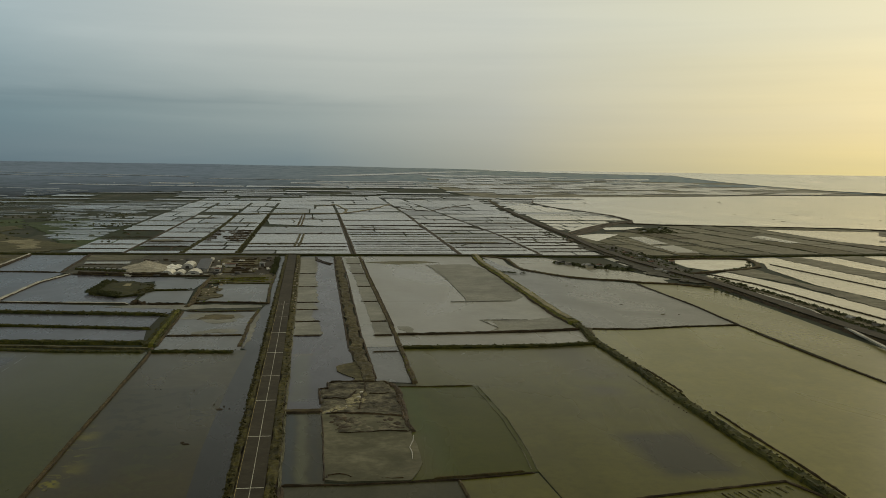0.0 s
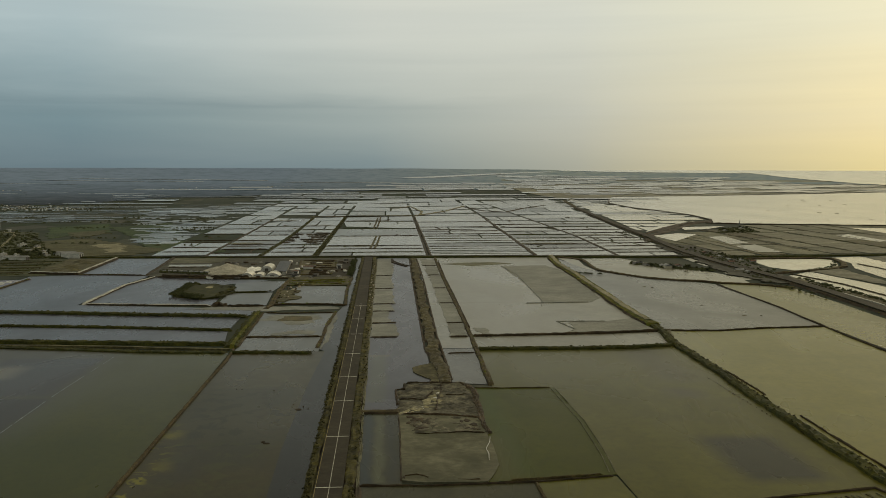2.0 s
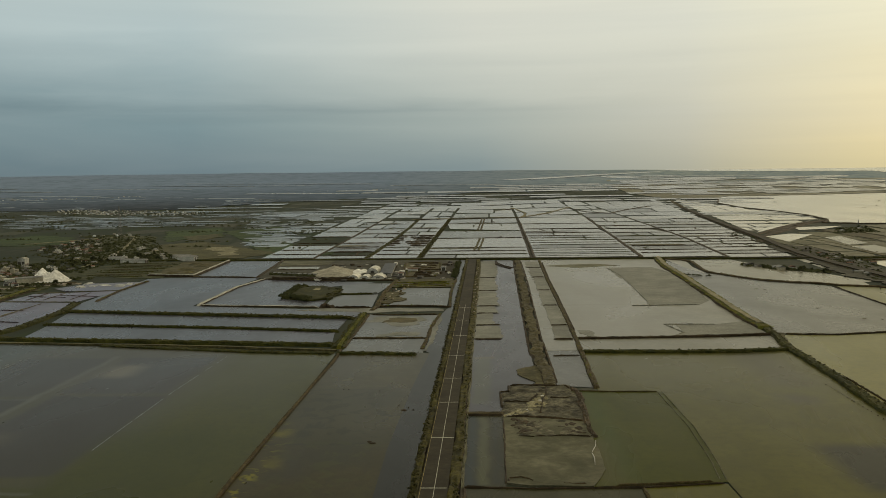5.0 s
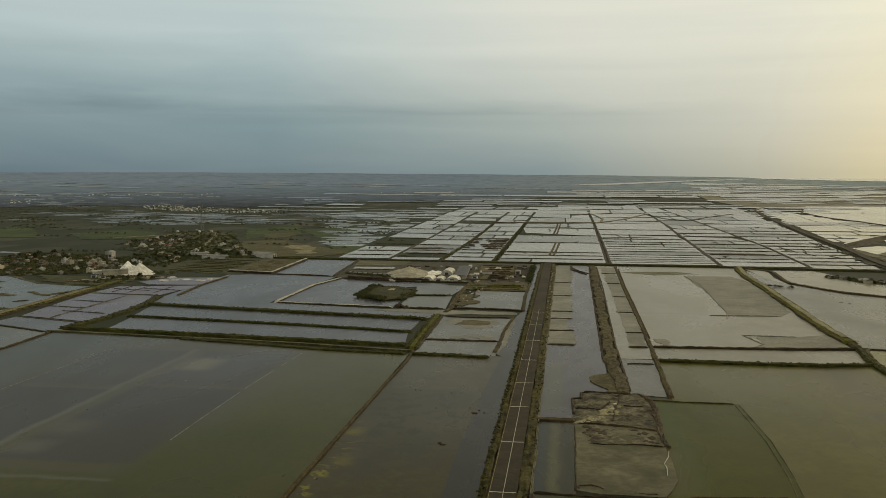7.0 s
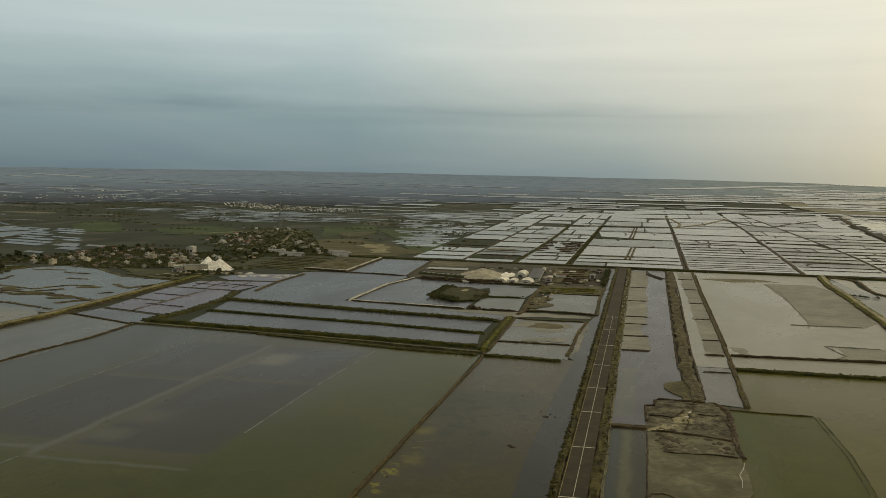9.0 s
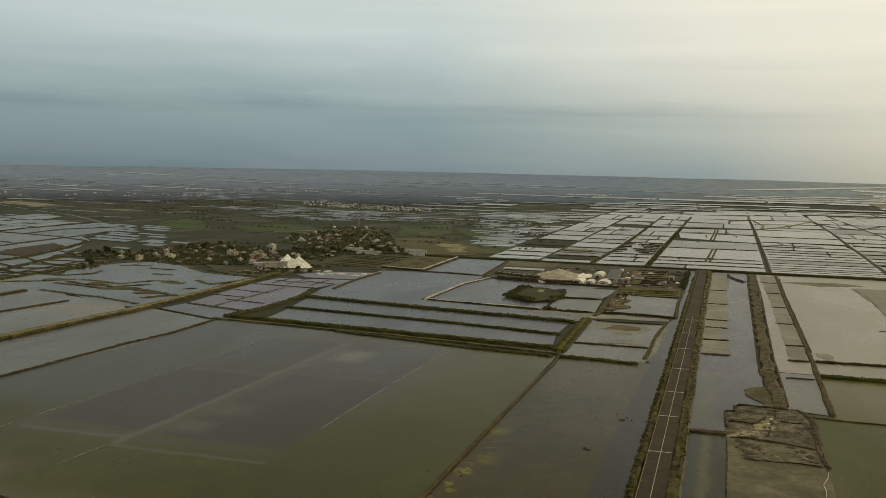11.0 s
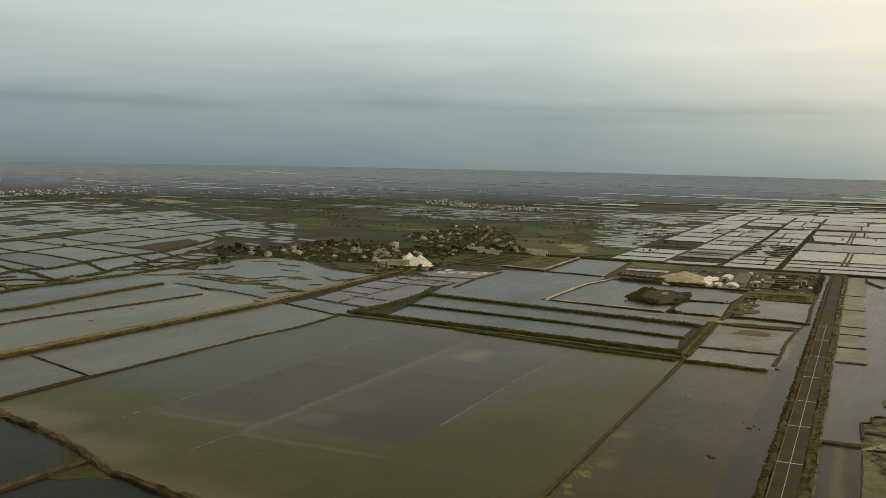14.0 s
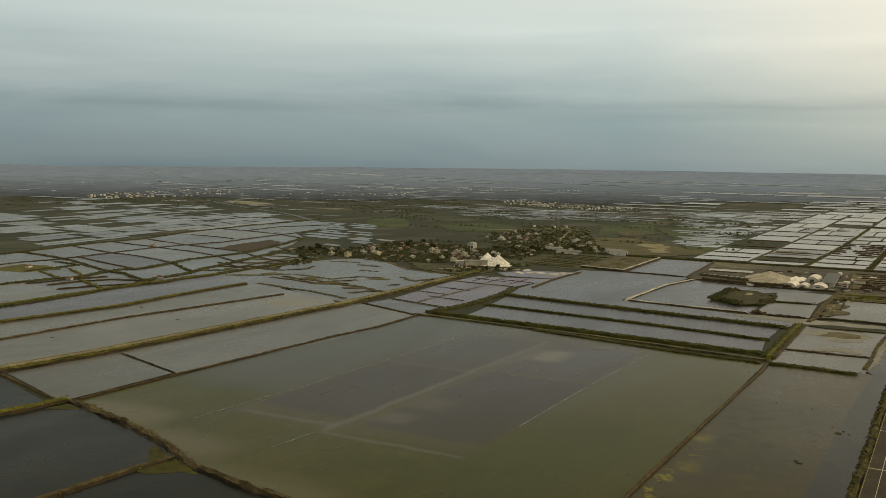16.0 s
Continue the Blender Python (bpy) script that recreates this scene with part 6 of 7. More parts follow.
for k, y in enumerate((1000, 1080, 1160, 1250, 1330, 1430, 1530, 1640, 1760, 1900, 2060, 2240)):
    x0 = 356 + 0.13 * (y - 1100) + 12
    x1 = (395 + 0.62 * (y - 1000) if y < 1200 else 545) - 6
    y2 = y + (70 if y < 1250 else 88 if y < 1500 else 115 if y < 1800 else 150)
    if x1 - x0 > 20:
        mid = x0 + (x1 - x0) * re.uniform(0.3, 0.7)
        for a, b in ((x0, mid), (mid, x1)):
            pond(W_BRIGHT, (a + 2, y + 4), (b - 2, y + 4), (b + 6, y2), (a + 8, y2), label="bright pond between the main road and the lagoon", group=FIELD, z=0.15)


def sheet(name, corners, mat, label, category, up=1.0, kind="structure"):
    """A wide sheet of water that follows the lie of the land."""
    bm = bmesh.new()
    bm.faces.new([bm.verts.new((p.x, p.y, 0)) for p in resample(list(corners) + [corners[0]], 150)[:-1]])
    bmesh.ops.triangulate(bm, faces=bm.faces[:])
    for _ in range(3):
        bmesh.ops.subdivide_edges(bm, edges=[e for e in bm.edges if e.calc_length() > 130], cuts=1)
        bmesh.ops.triangulate(bm, faces=bm.faces[:])
    for v in bm.verts:
        v.co.z = gz(v.co.x, v.co.y) + up
    me = bpy.data.meshes.new(name)
    bm.to_mesh(me)
    bm.free()
    me.materials.append(mat)
    return tagged(new(name, me), label, category, kind=kind)


def polar(az, r):
    return (CX + r * math.sin(az), CY + r * math.cos(az))


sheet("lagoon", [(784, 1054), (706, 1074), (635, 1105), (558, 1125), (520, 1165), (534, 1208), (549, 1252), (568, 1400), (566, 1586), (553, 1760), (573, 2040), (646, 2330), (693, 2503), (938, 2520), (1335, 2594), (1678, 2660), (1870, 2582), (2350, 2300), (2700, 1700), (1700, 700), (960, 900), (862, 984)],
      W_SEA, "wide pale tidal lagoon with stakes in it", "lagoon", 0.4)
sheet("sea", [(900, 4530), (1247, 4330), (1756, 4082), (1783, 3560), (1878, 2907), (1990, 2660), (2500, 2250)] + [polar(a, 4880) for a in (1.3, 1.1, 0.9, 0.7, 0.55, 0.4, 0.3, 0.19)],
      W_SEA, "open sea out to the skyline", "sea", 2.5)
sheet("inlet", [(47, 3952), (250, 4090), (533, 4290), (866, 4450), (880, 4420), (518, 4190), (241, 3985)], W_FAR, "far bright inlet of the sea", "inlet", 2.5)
for n in range(170):
    x = 700 + 1300 * re.random()
    y = 1150 + 1300 * re.random()
    if x > 1500 and y < 1400:
        continue
    w = re.uniform(0.8, 4.5)
    flat(DARKEARTH, (x - w, y - 0.6), (x + w, y - 0.8), (x + w * 0.8, y + 1.0), (x - w * 0.7, y + 1.1), label="low row of stakes and shellfish frames in the lagoon", name="stake_row", z=0.7, rough=0.4, step=6, category="stakes", group="stake rows")
# bars and ponds of the far shore
shore_v, shore_f = [], []
for n in range(330):
    x, y = re.uniform(540, 1750), re.uniform(2640, 4150)
    if x > 1500 and y > 3300 or y > 4250 - (x - 540) * 0.5:
        continue
    w, d, k = re.uniform(40, 220), re.uniform(12, 60), len(shore_v)
    shore_v += [(px, py, gz(px, py) + 2.2) for px, py in ((x, y), (x + w, y - w * 0.12), (x + w, y + d - w * 0.12), (x, y + d))]
    shore_f.append((k, k + 1, k + 2, k + 3))
obj("shore_ponds", shore_v, shore_f, W_FAR, "countless bright ponds on the far shore", "ponds", kind="stuff")

sheet("far_shore", [(650, 2345), (697, 2518), (938, 2535), (1335, 2610), (1678, 2676), (1870, 2606), (1878, 2907), (1783, 3560), (1756, 4082), (1247, 4330), (900, 4530), (600, 4330), (500, 3580), (490, 2853), (520, 2400)], SHORE, "low pale far shore between lagoon and sea", "shore", 0.8)

# ---- houses ----
def house_kind(rnd, w, d, h, wall, roof, style, label):
    """A small country house: walls, roof, windows and a door; some flat-roofed with a tank."""
    t = tagged(new("house"), label, "house", "village houses")
    part("wall", box(bmesh.new(), -w / 2, w / 2, -d / 2, d / 2, -0.4, h), wall, t)
    bm = bmesh.new()
    if style == "gable":
        e, r = 0.5, w * 0.24
        a = [bm.verts.new(p) for p in ((-w / 2 - e, -d / 2 - e, h + 0.02), (w / 2 + e, -d / 2 - e, h + 0.02), (0, -d / 2 - e, h + r), (-w / 2 - e, d / 2 + e, h + 0.02), (w / 2 + e, d / 2 + e, h + 0.02), (0, d / 2 + e, h + r))]
        for f in ((0, 1, 2), (3, 5, 4), (0, 2, 5, 3), (1, 4, 5, 2), (0, 3, 4, 1)):
            bm.faces.new([a[i] for i in f])
    else:
        box(bm, -w / 2 - 0.25, w / 2 + 0.25, -d / 2 - 0.25, d / 2 + 0.25, h + 0.02, h + 0.5)
    part("roof", bm, roof, t)
    if style == "flat":
        part("stair_head", box(bmesh.new(), -w * 0.3, w * 0.05, 0, d * 0.35, h + 0.5, h + 2.6), wall, t)
        bm = bmesh.new()
        bmesh.ops.create_cone(bm, cap_ends=True, segments=10, radius1=0.8, radius2=0.8, depth=1.5, matrix=pose(w * 0.28, d * 0.2, h + 1.25))
        part("water_tank", bm, STEEL, t, "steel water tank")
    floors = max(1, int(h / 3))
    for f in range(floors):
        for s in (-0.3, 0.0, 0.3):
            if f == 0 and s == 0:
                part("door", box(bmesh.new(), -0.6, 0.6, -d / 2 - 0.06, -d / 2, 0.0, 2.1), BARK, t)
            else:
                part("window", box(bmesh.new(), s * w - 0.7, s * w + 0.7, -d / 2 - 0.05, -d / 2, 1.0 + 3 * f, 2.3 + 3 * f), GLASSDARK, t)
    return t


HOUSES = [house_kind(random.Random(90 + i), *spec) for i, spec in enumerate((
    (8, 11, 3.4, WALL_W, ROOF_R, "gable", "low pale house with a red clay roof"),
    (9, 10, 6.4, WALL_W, CONCRETE, "flat", "two-storey pale house with a flat roof"),
    (7, 12, 3.2, WALL_G, ROOF_D, "gable", "low grey house with a dark roof"),
    (10, 12, 9.4, WALL_C, CONCRETE, "flat", "three-storey cream house with a flat roof"),
    (8, 14, 3.6, WALL_C, ROOF_G, "gable", "low cream house with a grey sheet roof"),
    (11, 9, 6.6, WALL_G, CONCRETE, "flat", "two-storey grey house with a flat roof"),
    (8, 10, 3.4, WALL_G, ROOF_R, "gable", "low grey house with a red clay roof")))]
PLACED = [False] * len(HOUSES)


def settle(x, y, turn, kind, scale=1.0):
    m = pose(x, y, gz(x, y) - 0.25, 0, 0, turn)
    if not PLACED[kind]:
        PLACED[kind] = True
        HOUSES[kind].matrix_basis = m
        HOUSES[kind].scale = (scale,) * 3
        return HOUSES[kind]
    h = copy_thing(HOUSES[kind], m)
    h.scale = (scale,) * 3
    return h


def inside(p, poly):
    c = False
    for (x0, y0), (x1, y1) in zip(poly, poly[1:] + poly[:1]):
        if (y0 > p[1]) != (y1 > p[1]) and p[0] < (x1 - x0) * (p[1] - y0) / (y1 - y0) + x0:
            c = not c
    return c


TAKEN = []
thicket, far_woods = Tufts(5), Tufts(6)
town_v, town_f = [[], [], []], [[], [], []]


def free(x, y, r):
    if all((x - a) ** 2 + (y - b) ** 2 > (r + q) ** 2 for a, b, q in TAKEN):
        TAKEN.append((x, y, r))
        return True
    return False


def scatter(poly, count, seed, gap):
    rnd = random.Random(seed)
    xs, ys = [p[0] for p in poly], [p[1] for p in poly]
    out = []
    for _ in range(9000):
        if len(out) >= count:
            break
        p = (rnd.uniform(min(xs), max(xs)), rnd.uniform(min(ys), max(ys)))
        if inside(p, poly) and free(*p, gap):
            out.append(p)
    return out, rnd


def village(poly, houses, trees, bushes, seed, kinds=(0, 1, 2, 3, 4, 5, 6), turn=-25, scale=0.43, gap=3.2, tree_scale=0.5):
    """Houses in loose rows with trees and scrub between them."""
    spots, rnd = scatter(poly, houses, seed, gap)
    for p in spots:
        settle(*p, turn + rnd.choice((0, 90, 180, 0)) + rnd.uniform(-12, 12), rnd.choice(kinds), scale * rnd.uniform(0.8, 1.15))
    spots, rnd = scatter(poly, trees, seed + 100, 1.2)
    for p in spots:
        plant(*p, tree_scale * rnd.uniform(0.6, 1.1))
    spots, rnd = scatter(poly, bushes, seed + 200, 0.2)
    for p in spots:
        thicket.bush(*p, -0.2, rnd.uniform(1.2, 2.8), rnd.uniform(0.9, 2.2))


def town(poly, houses, bushes, seed, scale=1.0):
    """A far town, too small to tell its houses apart."""
    spots, rnd = scatter(poly, int(houses * 1.5), seed, 3)
    scale *= 0.24
    for x, y in spots:
        w, d, h, z = scale * rnd.uniform(6, 16), scale * rnd.uniform(8, 16), scale * rnd.choice((3.2, 3.2, 6, 6, 9)), gz(x, y)
        k = rnd.randrange(3)
        v, n = town_v[k], len(town_v[k])
        v += [(x + sx * w / 2, y + sy * d / 2, z + sz) for sz in (-1, h) for sx, sy in ((-1, -1), (1, -1), (1, 1), (-1, 1))]
        v += [(x - w / 2, y, z + h * 1.25), (x + w / 2, y, z + h * 1.25)]
        town_f[k] += [(n, n + 1, n + 5, n + 4), (n + 1, n + 2, n + 6, n + 5), (n + 2, n + 3, n + 7, n + 6), (n + 3, n, n + 4, n + 7), (n + 4, n + 5, n + 9, n + 8), (n + 6, n + 7, n + 8, n + 9), (n + 5, n + 6, n + 9), (n + 7, n + 4, n + 8)]
    spots, rnd = scatter(poly, bushes, seed + 50, 0.2)
    for p in spots:
        far_woods.bush(*p, gz(*p) - 0.5, rnd.uniform(4, 10), rnd.uniform(1.0, 2.0))


# the salt mound and its store stand first
TAKEN += [(-320, 488, 20), (-340, 486, 18)]
VILLAGE = [(-540, 486), (-520, 545), (-535, 670), (-450, 668), (-395, 600), (-360, 530), (-352, 505), (-395, 474), (-430, 468), (-480, 480)]
flat(YARD, *VILLAGE, label="brown ground of the village", name="village_ground", z=0.05, rough=3.0, step=12, category="ground")
village(VILLAGE, 90, 110, 1700, 1, (0, 2, 2, 4, 6, 6, 0, 2, 6, 2, 1, 5, 3), scale=0.40, tree_scale=0.4)
village([(-520, 1000), (-470, 960), (-395, 730), (-420, 715), (-500, 800)], 46, 30, 160, 2, (0, 2, 4, 6, 1, 0))
village([(-374, 674), (-463, 937), (-438, 1020), (-330, 760), (-313, 640)], 6, 20, 340, 23, (1, 4), tree_scale=0.5)
WOOD = [(-385, 640), (-362, 742), (-300, 720), (-285, 670), (-310, 640), (-345, 610)]
village(WOOD, 6, 40, 380, 3, (1, 4, 5), tree_scale=0.6)
village([(-560, 490), (-520, 480), (-520, 540), (-560, 530)], 3, 14, 60, 4)
village([(-420, 620), (-395, 600), (-350, 560), (-335, 600), (-400, 700)], 6, 30, 160, 5)
village([(-470, 380), (-520, 470), (-505, 480), (-460, 400)], 0, 6, 40, 11)
village([(-352, 430), (-330, 420), (-300, 470), (-330, 470)], 0, 4, 60, 15)
# towns and woods on the plain
town([(-1106, 2130), (-1000, 2150), (-700, 1960), (-600, 1800), (-633, 1744), (-800, 1780), (-951, 1880)], 210, 60, 6, 0.95)
town([(-2076, 1533), (-2180, 2043), (-2014, 2124), (-1818, 1897), (-1824, 1674), (-1850, 1342)], 150, 60, 7, 1.7)
town([(-1707, 1901), (-1429, 2178), (-1560, 2400), (-1820, 2100)], 120, 60, 8, 1.6)
town([(-1900, 2600), (-1200, 3000), (-1150, 2940), (-1850, 2540)], 50, 0, 9, 1.3)
town([(-560, 1045), (-520, 1100), (-480, 1080), (-505, 1020)], 7, 16, 35, 1.0)
town([(-800, 3200), (-200, 3500), (-180, 3440), (-780, 3140)], 26, 0, 10, 1.3)
town([(-3300, 1000), (-2500, 1750), (-2450, 1690), (-3250, 930)], 90, 0, 31, 1.0)
town([(-3400, 1500), (-2200, 2700), (-2150, 2640), (-3350, 1440)], 60, 0, 32, 1.2)
rw = random.Random(77)
for poly, n in (([(-1357, 1802), (-1240, 2147), (-1038, 1766), (-1066, 1575), (-1014, 1334), (-1124, 1457)], 900), ([(-1640, 1560), (-1386, 1330), (-1054, 1100), (-870, 945), (-850, 985), (-1040, 1150), (-1380, 1390), (-1600, 1600)], 500), ([(-1850, 1330), (-1450, 1240), (-1280, 1180), (-1500, 1420), (-1700, 1600)], 700)):
    for _ in range(n):
        x, y = rw.uniform(-1850, -850), rw.uniform(930, 2150)
        if inside((x, y), poly):
            far_woods.bush(x, y, -0.3, rw.uniform(3, 7), rw.uniform(0.8, 2.0))
for n in range(900):
    x, y = rw.uniform(-3000, -240), rw.uniform(640, 3000)
    if wetness(x, y) > 0.5 and x > -600 or math.hypot(x, y) > 2500 or x > -1500 and y < 200 - 1.02 * x and y > -0.5 * x and x < -600:
        continue
    # hedges and belts of trees along the plots
    for k in range(rw.randrange(4, 16)):
        xx, yy = x + rw.uniform(0, 60), y + rw.uniform(-3, 3)
        far_woods.clump(xx, yy, gz(xx, yy) - 0.3, rw.uniform(1.5, 4), rw.uniform(1.0, 2.8))
# trees and houses along the embankment and the small settlement
village([(232, 566), (245, 548), (268, 524), (282, 500), (276, 490), (262, 506), (240, 530), (228, 556)], 6, 10, 170, 12, (0, 2, 4), 0, 0.6, 3.2, 0.5)
village([(318, 700), (332, 700), (345, 600), (334, 540), (322, 560)], 7, 6, 90, 13, (0, 2, 4, 6), 0, 0.45, 4, 0.5)
village([(440, 935), (480, 1030), (524, 1045), (500, 940)], 2, 12, 230, 14, (2, 4), 0, 0.6, 6, 0.6)
for a, b, n in (((311, 440), (316, 383), 40), ((316, 383), (309, 313), 70), ((309, 313), (305, 198), 110), ((304, 198), (303, 90), 90), ((324, 440), (322, 324), 110), ((321, 324), (312, 120), 190), ((290, 420), (293, 330), 20), ((322, 640), (330, 980), 90), ((163, 488), (182, 476), 40), ((310, 640), (320, 980), 60), ((300, 440), (330, 500), 40), ((345, 482), (386, 513), 30), ((386, 513), (410, 560), 14)):
    for _ in range(n):
        f = RND.random()
        thicket.bush(a[0] + (b[0] - a[0]) * f + RND.uniform(-2.2, 2.2), a[1] + (b[1] - a[1]) * f, 0.3, RND.uniform(0.8, 1.6), RND.uniform(0.6, 1.6))
village([(288, 440), (302, 530), (308, 640), (326, 640), (322, 520), (312, 440)], 9, 8, 190, 18, (0, 2, 4, 6), 0, 0.45, 3.5, 0.4)
for x, y, k, s in ((316, 278, 2, 0.4), (315, 246, 4, 0.4), (315, 222, 2, 0.4)):
    settle(x, y, 0, k, s)

flat(HEATH, (-304, 496), (-314, 600), (-290, 660), (-345, 608), (-352, 520), (-330, 512), label="rough green-brown ground behind the salt heap", name="rough_ground", z=0.1, rough=2.0, step=6, category="ground")
for a, b, n, wide in (((-352, 505), (-300, 500), 50, 6), ((-345, 462), (-318, 470), 40, 5), ((-395, 600), (-340, 560), 60, 12), ((-420, 740), (-395, 700), 60, 20), ((-330, 690), (-300, 680), 40, 10), ((-470, 870), (-400, 740), 160, 40), ((-500, 1050), (-440, 900), 120, 35)):
    for _ in range(n):
        f = RND.random()
        thicket.bush(a[0] + (b[0] - a[0]) * f + RND.uniform(-wide, wide), a[1] + (b[1] - a[1]) * f + RND.uniform(-wide, wide), -0.1, RND.uniform(1.2, 2.6), RND.uniform(1.0, 2.6))
for x, y, turn in settle_later:
    settle(x, y, turn, 0, 0.5)
for _ in range(190):
    f = RND.random() ** 0.6
    thicket.bush(-300.5 - 0.075 * max(0.0, 320 * f - 105) + RND.choice((-2.8, 2.8)) + RND.uniform(-0.6, 0.6), 120 + 320 * f, 0.6, RND.uniform(0.5, 1.2), RND.uniform(0.4, 1.2))
# green fields behind the village
for c in (((-812, 1012), (-844, 1129), (-776, 1091), (-665, 906), (-721, 890)), ((-661, 982), (-631, 1093), (-558, 1039), (-493, 897), (-585, 878)), ((-467, 1146), (-407, 1248), (-347, 1041), (-388, 920)), ((-375, 1137), (-313, 1253), (-194, 790), (-219, 723), (-279, 905)), ((-206, 690), (-215, 813), (-155, 841), (-146, 713), (-185, 683))):
    flat(MEADOW, *c, label="flat green field behind the village", name="field", z=0.1, rough=3.0, step=14, category="field", group="green fields")
flat(STRAW, (-383, 864), (-341, 915), (-206, 744), (-222, 685), (-311, 668), label="dry olive ground behind the sand pit", name="dry_ground", z=0.16, rough=3.0, step=10, category="ground")
flat(TRACK, (-296, 790), (-300, 822), (-276, 830), (-258, 780), (-240, 720), (-258, 712), (-272, 770), label="bare sandy ground behind trees", name="sandy_ground", z=0.24, rough=3.0, step=7, category="ground")
flat(STRAW, (-356, 933), (-340, 1016), (-366, 1077), (-395, 1021), label="bare sandy ground behind trees", name="sandy_ground", z=0.2, rough=3.0, step=7, category="ground")
flat(HEATH, (-480, 885), (-535, 1068), (-443, 1040), (-383, 864), (-313, 682), (-393, 674), label="dark wooded ground behind the village", name="wooded_ground", z=0.08, rough=3.0, step=10, category="ground")
tagged(new("track", ribbon_mesh("track", [(-352, 600), (-368, 693), (-401, 825), (-444, 965), (-470, 1040)], 4.0, 0.5, TRACK, 8, 0.3, 0.4)), "pale straight track through the trees", "track", kind="structure")
tagged(new("track", ribbon_mesh("track", [(-560, 905), (-530, 960), (-505, 1010), (-470, 1040)], 5.0, 0.5, TRACK, 8, 0.3, 0.4)), "pale track to the hamlet", "track", kind="structure")
# ridged plots between the heap and the sand pit
for n in range(9):
    y = 516 + 13 * n
    dike(SILT if n % 3 == 1 else DARKGRASS, 2.5, 0.5, (-318 - 0.8 * n, y + 14), (-266 - 0.3 * n, y), label="green ridge of a planted plot", name="plot_ridge", group="plot ridges", step=4, category="ridge")
flat(HEATH, (-330, 536), (-329, 595), (-312, 654), (-256, 640), (-244, 505), (-268, 506), label="brown planted plot with green ridges", name="plot", z=0.05, rough=1.5, step=8, category="field")
# the sand pit with its pale wall
flat(SILT, (-260, 526), (-224, 515), (-230, 644), (-272, 650), label="brown sand pit floor", name="sand_pit", z=0.1, rough=1.5, step=6, category="sand pit")
dike(CONCRETE, 2.4, 2.0, (-264, 523), (-222, 512), (-229, 646), label="low pale wall round the sand pit", name="pit_wall", group="", step=4, rough=0.2, category="wall")
pond(W_BLUE, (-219, 511), (-168, 504), (-179, 642), (-227, 644), label="grey pond behind the sand pit")
dike(DARKEARTH, 3.0, 1.0, (-166, 500), (-172, 570), (-178, 652), step=4)
dike(EARTH, 1.6, 0.8, (-222, 508), (-195, 507), (-168, 501), step=4)


# ---- heaps and sheds ----
def heap(name, peaks, foot, mat, label, category, n=52):
    """A tipped heap: straight flanks at the angle of repose, gullied by rain."""
    x0, x1, y0, y1 = foot
    verts, faces = [], []
    for j in range(n + 1):
        for i in range(n + 1):
            x, y = x0 + (x1 - x0) * i / n, y0 + (y1 - y0) * j / n
            z = -0.4
            for px, py, h, rx, ry in peaks:
                d = math.hypot((x - px) / rx, (y - py) / ry)
                z = max(z, h * (1 - d))
            if z > 0:
                z += 0.35 * noise.noise(Vector((x / 2.5, y / 2.5, 1))) * min(1, z) + 0.25 * noise.noise(Vector((x * 1.1, y * 1.1, 5))) * min(1, z)
            verts.append((x, y, z))
    for j in range(n):
        for i in range(n):
            k = j * (n + 1) + i
            faces.append((k, k + 1, k + n + 2, k + n + 1))
    return obj(name, verts, faces, mat, label, category, smooth=False)


heap("salt_mound", [(-334, 487, 11.4, 9.5, 16), (-325.5, 491, 9.8, 9.5, 17), (-330, 489, 7.8, 10, 16)], (-350, -308, 462, 516), SALT, "great white double-peaked mound of salt", "salt mound")
heap("gravel_mound", [(-110, 532, 6.0, 15, 36), (-101, 526, 4.0, 12, 32), (-118, 530, 3.6, 12, 32)], (-134, -84, 490, 570), GRAVEL_HEAP, "broad pale heap of raw salt and gravel", "heap")


for x, y, s in ((-250, 575, 7), (-243, 605, 8), (-254, 618, 6), (-244, 565, 5), (-236, 545, 4), (-250, 540, 5)):
    heap("spoil_mound", [(x, y, 1.8, s, s * 1.5), (x + s * 0.5, y + 3, 1.3, s * 0.8, s)], (x - s * 1.5, x + s * 1.7, y - s * 2, y + s * 2), SILT, "rough mound of spoil in the sand pit", "spoil", 18)


def shed(x, y, w, d, h, turn, wall, roof, label, doors=2, rise=0.16):
    t = tagged(new("shed"), label, "shed", "works sheds")
    part("wall", box(bmesh.new(), -w / 2, w / 2, -d / 2, d / 2, -0.4, h), wall, t)
    bm = bmesh.new()
    e, r = 0.4, w * rise
    a = [bm.verts.new(p) for p in ((-w / 2 - e, -d / 2 - e, h + 0.02), (w / 2 + e, -d / 2 - e, h + 0.02), (0, -d / 2 - e, h + r), (-w / 2 - e, d / 2 + e, h + 0.02), (w / 2 + e, d / 2 + e, h + 0.02), (0, d / 2 + e, h + r))]
    for f in ((0, 1, 2), (3, 5, 4), (0, 2, 5, 3), (1, 4, 5, 2), (0, 3, 4, 1)):
        bm.faces.new([a[i] for i in f])
    part("roof", bm, roof, t)
    for k in range(doors):
        s = (k + 0.5) / doors - 0.5
        part("door", box(bmesh.new(), s * w - 1.3, s * w + 1.3, -d / 2 - 0.08, -d / 2, 0, min(3.4, h - 0.4)), ROOF_D, t)
    t.matrix_basis = pose(x, y, 0, 0, 0, turn)
    return t


